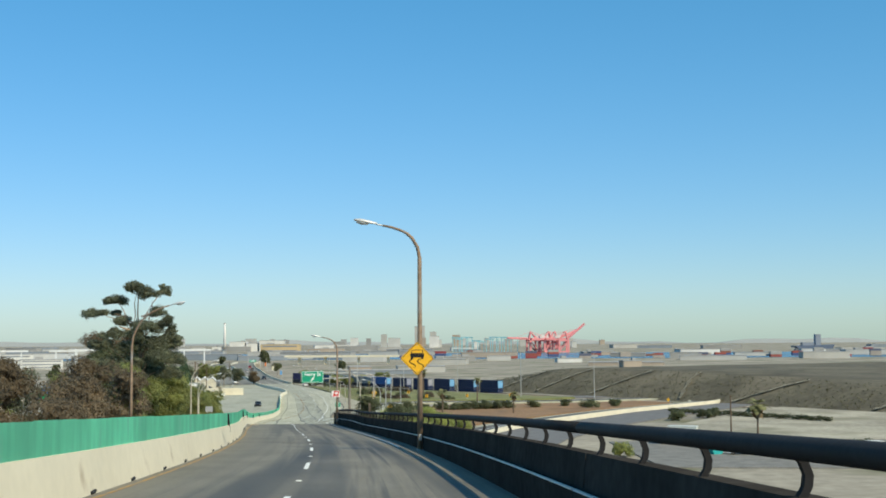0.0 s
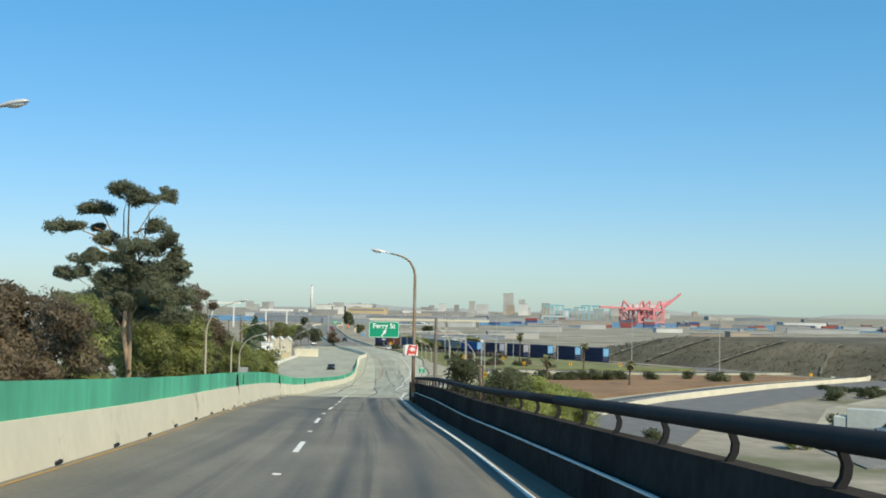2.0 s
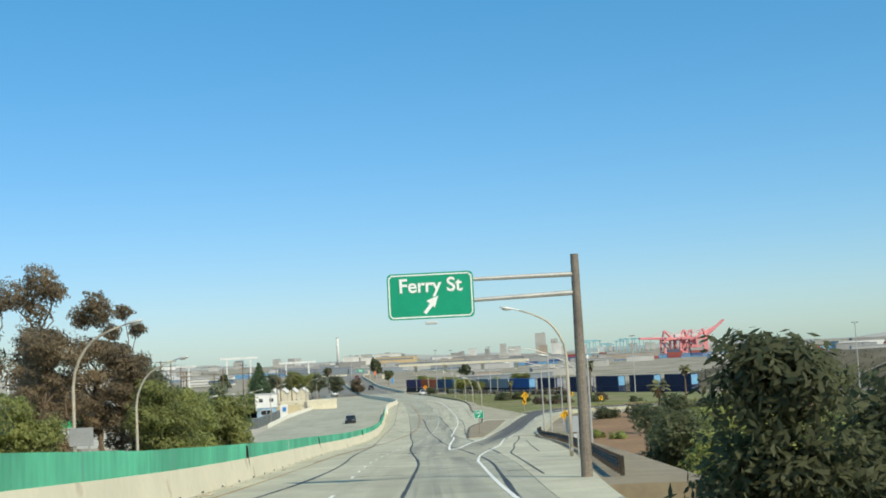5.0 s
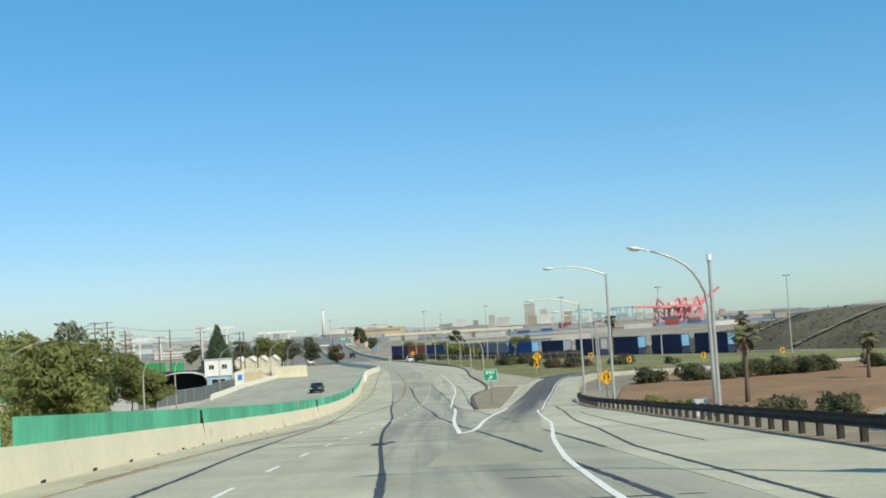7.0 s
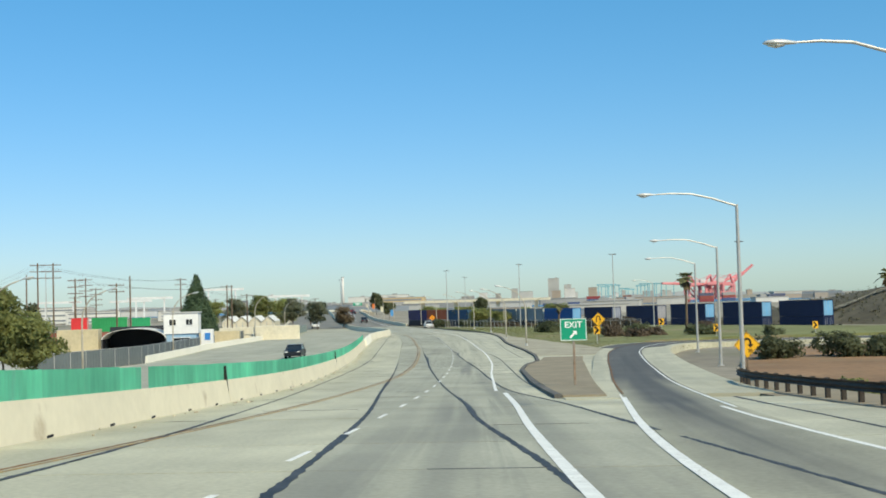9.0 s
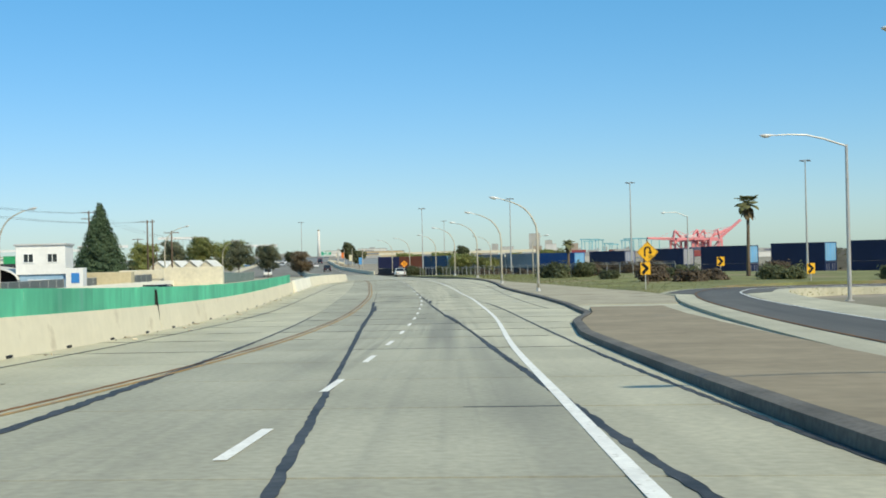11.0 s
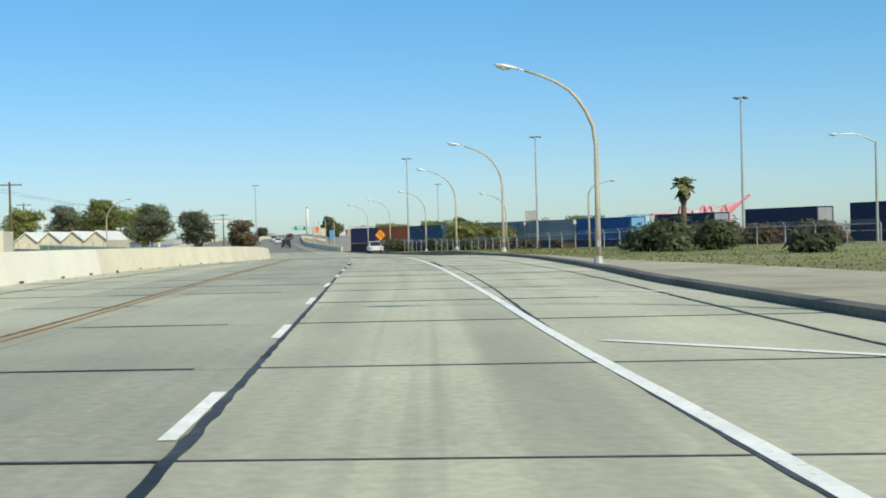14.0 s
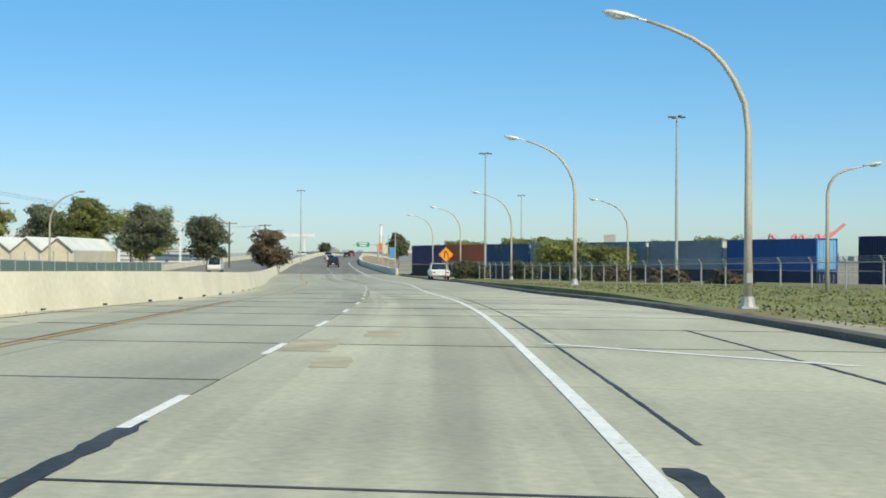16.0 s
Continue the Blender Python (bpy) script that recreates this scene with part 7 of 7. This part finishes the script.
# ---- harbour and distance ----
def crane(x, y, base, turn, up, label):
    """A ship-to-shore crane: legs, portal beams, tall mast frame, machine house and a boom raised by the given angle."""
    t = thing("harbour_crane", label, "crane", "harbour cranes", at=(x, y, base), turn=turn)
    t.scale = (0.8, 0.8, 0.8)
    pink = paint("crane_pink", (0.68, 0.25, 0.26), 0.6, var=0.08, scale=0.05)
    for sx in (-9, 9):
        for sy in (-8, 8):
            bm = bmesh.new()
            box(bm, (sx, sy, 17), (3.0, 2.4, 34))
            part("leg", bm, pink, t)
    for sy in (-8, 8):
        for z in (11, 33):
            bm = bmesh.new()
            box(bm, (0, sy, z), (20, 2.0, 3.4))
            part("portal_beam", bm, pink, t)
        part("brace", tube(bmesh.new(), [(-9, sy, 12), (9, sy, 32)], 1.1, 6), pink, t)
    for sx in (-9, 9):
        for z in (33, 8):
            bm = bmesh.new()
            box(bm, (sx, 0, z), (1.6, 16, 2))
            part("tie_beam", bm, pink, t)
    bm = bmesh.new()
    box(bm, (-14, 0, 35.5), (38, 4.4, 4.0))
    box(bm, (-14, 0, 32.8), (38, 1.4, 0.8))
    part("girder", bm, pink, t)
    bm = bmesh.new()
    for sy in (-3, 3):
        tube(bm, [(9, sy, 34), (5, sy * 0.3, 50)], 1.4, 6)
        tube(bm, [(-9, sy, 34), (5, sy * 0.3, 50)], 1.1, 6)
    tube(bm, [(-32, 0, 36), (5, 0, 50)], 0.4, 5)
    part("mast_frame", bm, pink, t)
    bm = bmesh.new()
    box(bm, (-10, 0, 39.5), (11, 6, 5.5), 0, 0, 0.2)
    part("machine_house", bm, paint("crane_white", (0.6, 0.52, 0.5), 0.6), t)
    bm = bmesh.new()
    c, s = math.cos(radians(up)), math.sin(radians(up))
    for k in range(2):
        for sy in (-1.6, 1.6):
            tube(bm, [(9 - k * 2.4 * s, sy, 35 + k * 2.4 * c), (9 + 44 * c - k * 1.6 * s, sy, 35 + 44 * s + k * 1.6 * c)], 1.1, 6)
    for k in range(9):
        a, b = 44 * k / 9, 44 * (k + 1) / 9
        tube(bm, [(9 + a * c, 0, 35 + a * s), (9 + b * c - 2 * s, 0, 35 + b * s + 2 * c)], 0.8, 5)
    boom = part("boom", bm, pink, t)
    bm = bmesh.new()
    tube(bm, [(5, 0, 50), (9 + 30 * c, 0, 35 + 30 * s)], 0.25, 5)
    part("stay", bm, pink, boom)
    return t


crane(182, 1812, -6.0, 8, 40, "pink harbour crane with boom raised over the quay")
crane(158, 1820, -6.0, 25, 12, "pink harbour crane with lowered boom")
crane(170, 1850, -6.0, 14, 22, "pink harbour crane with half-raised boom")
crane(138, 1828, -6.0, 200, 3, "pink harbour crane with lowered boom")
random.seed(77)
for k in range(11):
    x, y = 20 + 9 * k + random.uniform(-3, 3), 1900 + random.uniform(-80, 80)
    t = thing("yard_crane", "small pale blue gantry crane among containers", "crane", "yard cranes", at=(x, y, 2.45), turn=random.uniform(-20, 20))
    h = random.uniform(14, 25)
    for sx in (-5, 5):
        bm = bmesh.new()
        box(bm, (sx, 0, h / 2), (1.0, 1.4, h))
        part("leg", bm, paint("crane_teal", (0.22, 0.45, 0.5), 0.6), t)
    bm = bmesh.new()
    box(bm, (0, 0, h), (14, 2, 1.6))
    part("girder", bm, paint("crane_teal", (0.22, 0.45, 0.5), 0.6), t)


def block(x, y, w, d, h, colour, label, turn=0.0, name="warehouse", storeys=0, group="far buildings", base=2.3):
    t = thing(name, label, "building", group, at=(x, y, base), turn=turn)
    m = paint("far_%02x%02x%02x" % tuple(int(v * 255) for v in colour), colour, 0.85, var=0.12, scale=0.05)
    part("wall", house_box(bmesh.new(), w, d, h), m, t)
    bm = bmesh.new()
    box(bm, (0, 0, h + 0.2), (w + 0.6, d + 0.6, 0.5), 0, 0, 0.1)
    if random.random() < 0.5:
        box(bm, (random.uniform(-0.3, 0.3) * w, 0, h + 1.2), (w * 0.18, d * 0.3, 2.0))
    part("roof", bm, paint("far_roof", (0.33, 0.325, 0.31), 0.8), t)
    for s in range(storeys):
        bm = bmesh.new()
        box(bm, (0, -d / 2 - 0.05, h * (s + 0.55) / storeys), (w * 0.9, 0.2, h / storeys * 0.3))
        part("window_band", bm, paint("far_glass", (0.2, 0.22, 0.24), 0.3), t)
    return t


PAL = [(0.46, 0.455, 0.43), (0.40, 0.39, 0.36), (0.32, 0.315, 0.30), (0.58, 0.57, 0.54), (0.27, 0.265, 0.25), (0.36, 0.30, 0.24), (0.22, 0.25, 0.28)]
random.seed(15)
for k in range(130):
    b = radians(random.uniform(-34, 24))
    far = random.uniform(620, 2600)
    x, y = math.sin(b) * far, math.cos(b) * far
    if -260 + y * 0.0 < x + 0.158 * y - 10 < 40 and y < 1100 or (60 < x < 320 and y > 1900):
        continue
    if x > -20 and y < 760:
        continue
    w = random.uniform(14, 60) * (0.6 + far / 2600)
    h = random.uniform(2.5, 6) * (0.6 + far / 2400)
    block(x, y, w, random.uniform(10, 30), h, random.choice(PAL), "low pale warehouse in the distant harbour district", random.uniform(-12, 12))
for k in range(26):
    b = radians(random.uniform(-16, 8))
    far = random.uniform(2600, 4200)
    block(math.sin(b) * far, math.cos(b) * far, random.uniform(10, 28), 16, random.uniform(10, 26), random.choice(PAL), "pale high-rise block on the hazy skyline", 0, "tower_block", 0, "skyline")
for x, y, w, h in ((-58, 3100, 26, 54), (-25, 3300, 18, 40), (-120, 3000, 30, 24), (-20, 3000, 24, 28), (40, 3400, 22, 32), (-160, 3300, 16, 34)):
    block(x, y, w, 20, h, random.choice(PAL), "tall pale tower on the hazy skyline", 0, "tower_block", 0, "skyline")
t = thing("power_station_chimney", "tall pale concrete chimney with a dark rim", "chimney", at=(-392, 2165, 2.4))
smooth(part("shaft", tube(bmesh.new(), [(0, 0, 0), (0, 0, 26), (0, 0, 51)], [2.9, 2.3, 1.9], 20), paint("chimney_concrete", (0.62, 0.6, 0.56), 0.8), t))
part("rim", tube(bmesh.new(), [(0, 0, 50.5), (0, 0, 52)], [2.1, 2.1], 20), M["grey_concrete"], t)
for dx, w, h in ((8, 30, 18), (36, 22, 15), (62, 44, 20), (-24, 20, 9)):
    block(-392 + dx + w / 2, 2180, w, 24, h, (0.62, 0.6, 0.55), "pale power station hall beside the chimney", 0, "turbine_hall", 0, "power station")
block(-255, 1900, 60, 30, 14, (0.5, 0.38, 0.22), "tan industrial hall with a rounded roof", 0, "warehouse", 2)
# flyover crossing behind the crest
bm = bmesh.new()
box(bm, (-84, 1007, 8.5), (96, 9, 1.6), -6)
fly = tagged(part("flyover", bm, M["wall"]), "tan concrete flyover crossing in the distance", "bridge", kind="structure")
bm = bmesh.new()
for x in (-120, -98, -70, -45):
    box(bm, (x, 1010 - (x + 110) * 0.105 * 1, 5), (2.4, 2.4, 6))
part("pier", bm, M["wall"], fly)
# container stacks and a second train behind the slope
COL = [(0.30, 0.08, 0.06), (0.06, 0.09, 0.2), (0.35, 0.3, 0.25), (0.28, 0.06, 0.06), (0.1, 0.11, 0.16), (0.22, 0.10, 0.07), (0.34, 0.33, 0.31)]
random.seed(5)
for k in range(46):
    x = 110 + k * 14.0
    y = 560 + k * 2.0
    c = random.choice(COL)
    t = thing("boxcar", "dull coloured container wagon on a distant track", "rail wagon", "distant wagons", at=(x, y, 2.1), turn=8)
    bm = bmesh.new()
    box(bm, (0, 0, 2.2), (13.2, 2.6, 3.0), 0, 0, 0.06)
    part("box", bm, paint("wagon_%02x%02x%02x" % tuple(int(v * 255) for v in c), c, 0.6), t)
    bm = bmesh.new()
    box(bm, (0, 0, 0.5), (13.4, 2.2, 0.4))
    part("underframe", bm, M["gap_dark"], t)
for k in range(56):
    x = -40 + k * 19 + random.uniform(-2, 2)
    y = 1330 + 110 * math.sin(k * 1.7) + k * 3
    c = random.choice(COL)
    n = random.randint(1, 3)
    t = thing("container_stack", "stacked dull red and blue containers in the terminal", "container stack", "terminal stacks", at=(x, y, 2.34), turn=random.uniform(-6, 6))
    for j in range(n):
        bm = bmesh.new()
        box(bm, (0, 0, 1.3 + 2.6 * j), (12.2, 5.0, 2.5), 0, 0, 0.05)
        c = random.choice(COL)
        part("container", bm, paint("wagon_%02x%02x%02x" % tuple(int(v * 255) for v in c), c, 0.6), t)
t = thing("cargo_ship", "dark cargo ship with tall superstructure in the harbour", "ship", at=(650, 2100, 2.3), turn=0)
bm = bmesh.new()
prism(bm, [(-34, 6), (-30, 0), (30, 0), (34, 8)], -8, 8)
part("hull", bm, paint("ship_blue", (0.10, 0.13, 0.19), 0.6), t)
bm = bmesh.new()
box(bm, (6, 0, 16), (9, 12, 20))
box(bm, (-12, 0, 9), (20, 12, 6))
part("superstructure", bm, paint("ship_grey", (0.22, 0.25, 0.3), 0.6), t)
bm = sweep_ = bmesh.new()
box(bm, (300, 1500, 1.66), (1500, 500, 0.1))
tagged(part("harbour_water", bm, mat("harbour_water", (0.05, 0.09, 0.12), 0.25, var=0.2, scale=0.02, spec=0.5)), "flat grey-blue harbour water", "water", kind="structure")
bm = bmesh.new()
for k in range(40):
    x = -1800 + k * 110
    h = 40 + 25 * math.sin(k * 0.7) + 15 * math.sin(k * 1.9)
    v = [(x, 4600, 0), (x + 130, 4600, 0), (x + 130, 4640, 0), (x, 4640, 0)]
    h2 = 40 + 25 * math.sin((k + 1) * 0.7) + 15 * math.sin((k + 1) * 1.9)
    bm.faces.new([bm.verts.new(q) for q in ((x, 4600, 0), (x + 110, 4600, 0), (x + 110, 4640, h2 * 0.3), (x, 4640, h * 0.3))])
tagged(part("far_hills", bm, paint("far_hill", (0.3, 0.31, 0.3), 0.95)), "low hazy hills along the horizon", "hills", kind="structure")
# white gantries and sheds of the terminal on the left
random.seed(31)
for k in range(9):
    x, y = -470 + k * 34, 900 + 30 * (k % 3)
    t = thing("white_gantry", "pale steel loading gantry over the terminal", "gantry", "terminal gantries", at=(x, y, 2.38), turn=20)
    h = random.uniform(12, 20)
    for sx in (-8, 8):
        bm = bmesh.new()
        box(bm, (sx, 0, h / 2), (1.0, 1.0, h))
        part("leg", bm, paint("white_steel", (0.62, 0.63, 0.62), 0.6), t)
    bm = bmesh.new()
    box(bm, (0, 0, h), (26, 1.6, 1.4))
    part("girder", bm, paint("white_steel", (0.62, 0.63, 0.62), 0.6), t)
for x, y, w, h in ((-430, 900, 40, 9), (-360, 980, 50, 10), (-500, 860, 60, 11), (-300, 900, 30, 7), (-260, 950, 36, 6)):
    block(x, y, w, 26, h, (0.58, 0.57, 0.53), "pale terminal building with rows of windows", 20, "terminal_building", 3)
for x, y in ((-150, 760), (-175, 690), (-205, 800), (-96, 700), (-60, 720), (-180, 560), (-165, 900)):
    tree(x, y, 2.6, random.uniform(8, 13), 4.5, M["leaf_dark"], M["bark"], "distant dark tree among the sheds", int(y), None, 0.6, 90, "distant trees", sub=8)


# ---- pavement slabs, laid with open joints ----
bounds = [lambda y: wall_off(y) + 0.06, line_l, line_m, line_r, line_s, lambda y: right_off(y) if y < 269 else max(kerb_off(y) - 0.18, line_s(y) + 0.3)]
random.seed(21)
cuts = [141.0]
while cuts[-1] < 464:
    y = cuts[-1]
    fixed = [v for v in (331.0, 336.3, 341.4, 382.0, 387.4) if y + 3.5 < v < y + 8.0]
    cuts.append(fixed[0] if fixed else y + random.choice((4.6, 5.2, 5.6, 5.8)))
cuts.append(471.0)
for col in range(5):
    for a, b in zip(cuts, cuts[1:]):
        g0, g1 = random.uniform(0.015, 0.045), random.uniform(0.015, 0.045)
        dz = random.uniform(-0.004, 0.0015)
        part("slab", ribbon(bmesh.new(), rng(a + g0, b - g1, 2.0), lambda q: bounds[col](q) + 0.012, lambda q: bounds[col + 1](q) - 0.012, dz, 0.055), M[("slab_sand", "slab_sand", "slab", "slab", "slab_pale")[col]], road)
part("pavement", ribbon(bmesh.new(), rng(471.02, 556, 5), lambda y: wall_off(y) + 0.06, lambda y: kerb_off(y), 0, 0.055, 3), M["slab"], road)
part("bridge_pavement", ribbon(bmesh.new(), rng(556.02, 1000, 5), lambda y: wall_off(y) + 0.06, lambda y: kerb_off(y), 0, 0.055, 3), M["far_deck"], road, "darker worn bridge pavement")
part("bridge_pavement", ribbon(bmesh.new(), rng(546, 1000, 5), lambda y: opp_off(y) + 0.1, lambda y: wall_off(y) - 0.5, 0.02, 0.05, 3), M["far_deck"], far_road, "darker worn bridge pavement")

# some transverse joints carry a thicker seal over part of their length
random.seed(64)
for c in [v for v in cuts if 300 < v < 460]:
    for k in range(5):
        a0, a1 = bounds[k](c), bounds[k + 1](c)
        if random.random() < 0.8:
            w = random.uniform(0.018, 0.04)
            part("joint_seal", ribbon(bmesh.new(), [c - w, c, c + w], a0, a0 + (a1 - a0) * random.choice((1, 1, 0.7)), 0.0045, 0.004, 3), M["tar"], seams)
for c in cuts[6:-2]:
    for _ in range(random.choice((0, 1, 1, 2))):
        k = random.randint(0, 3)
        a0, a1 = bounds[k](c), bounds[k + 1](c)
        f0 = random.uniform(0, 0.6)
        f1 = min(1.0, f0 + random.uniform(0.2, 0.8))
        w = random.uniform(0.025, 0.06)
        part("joint_seal", ribbon(bmesh.new(), [c - w, c, c + w], a0 + (a1 - a0) * f0, a0 + (a1 - a0) * f1, 0.005, 0.004, 3), M["tar"], seams)
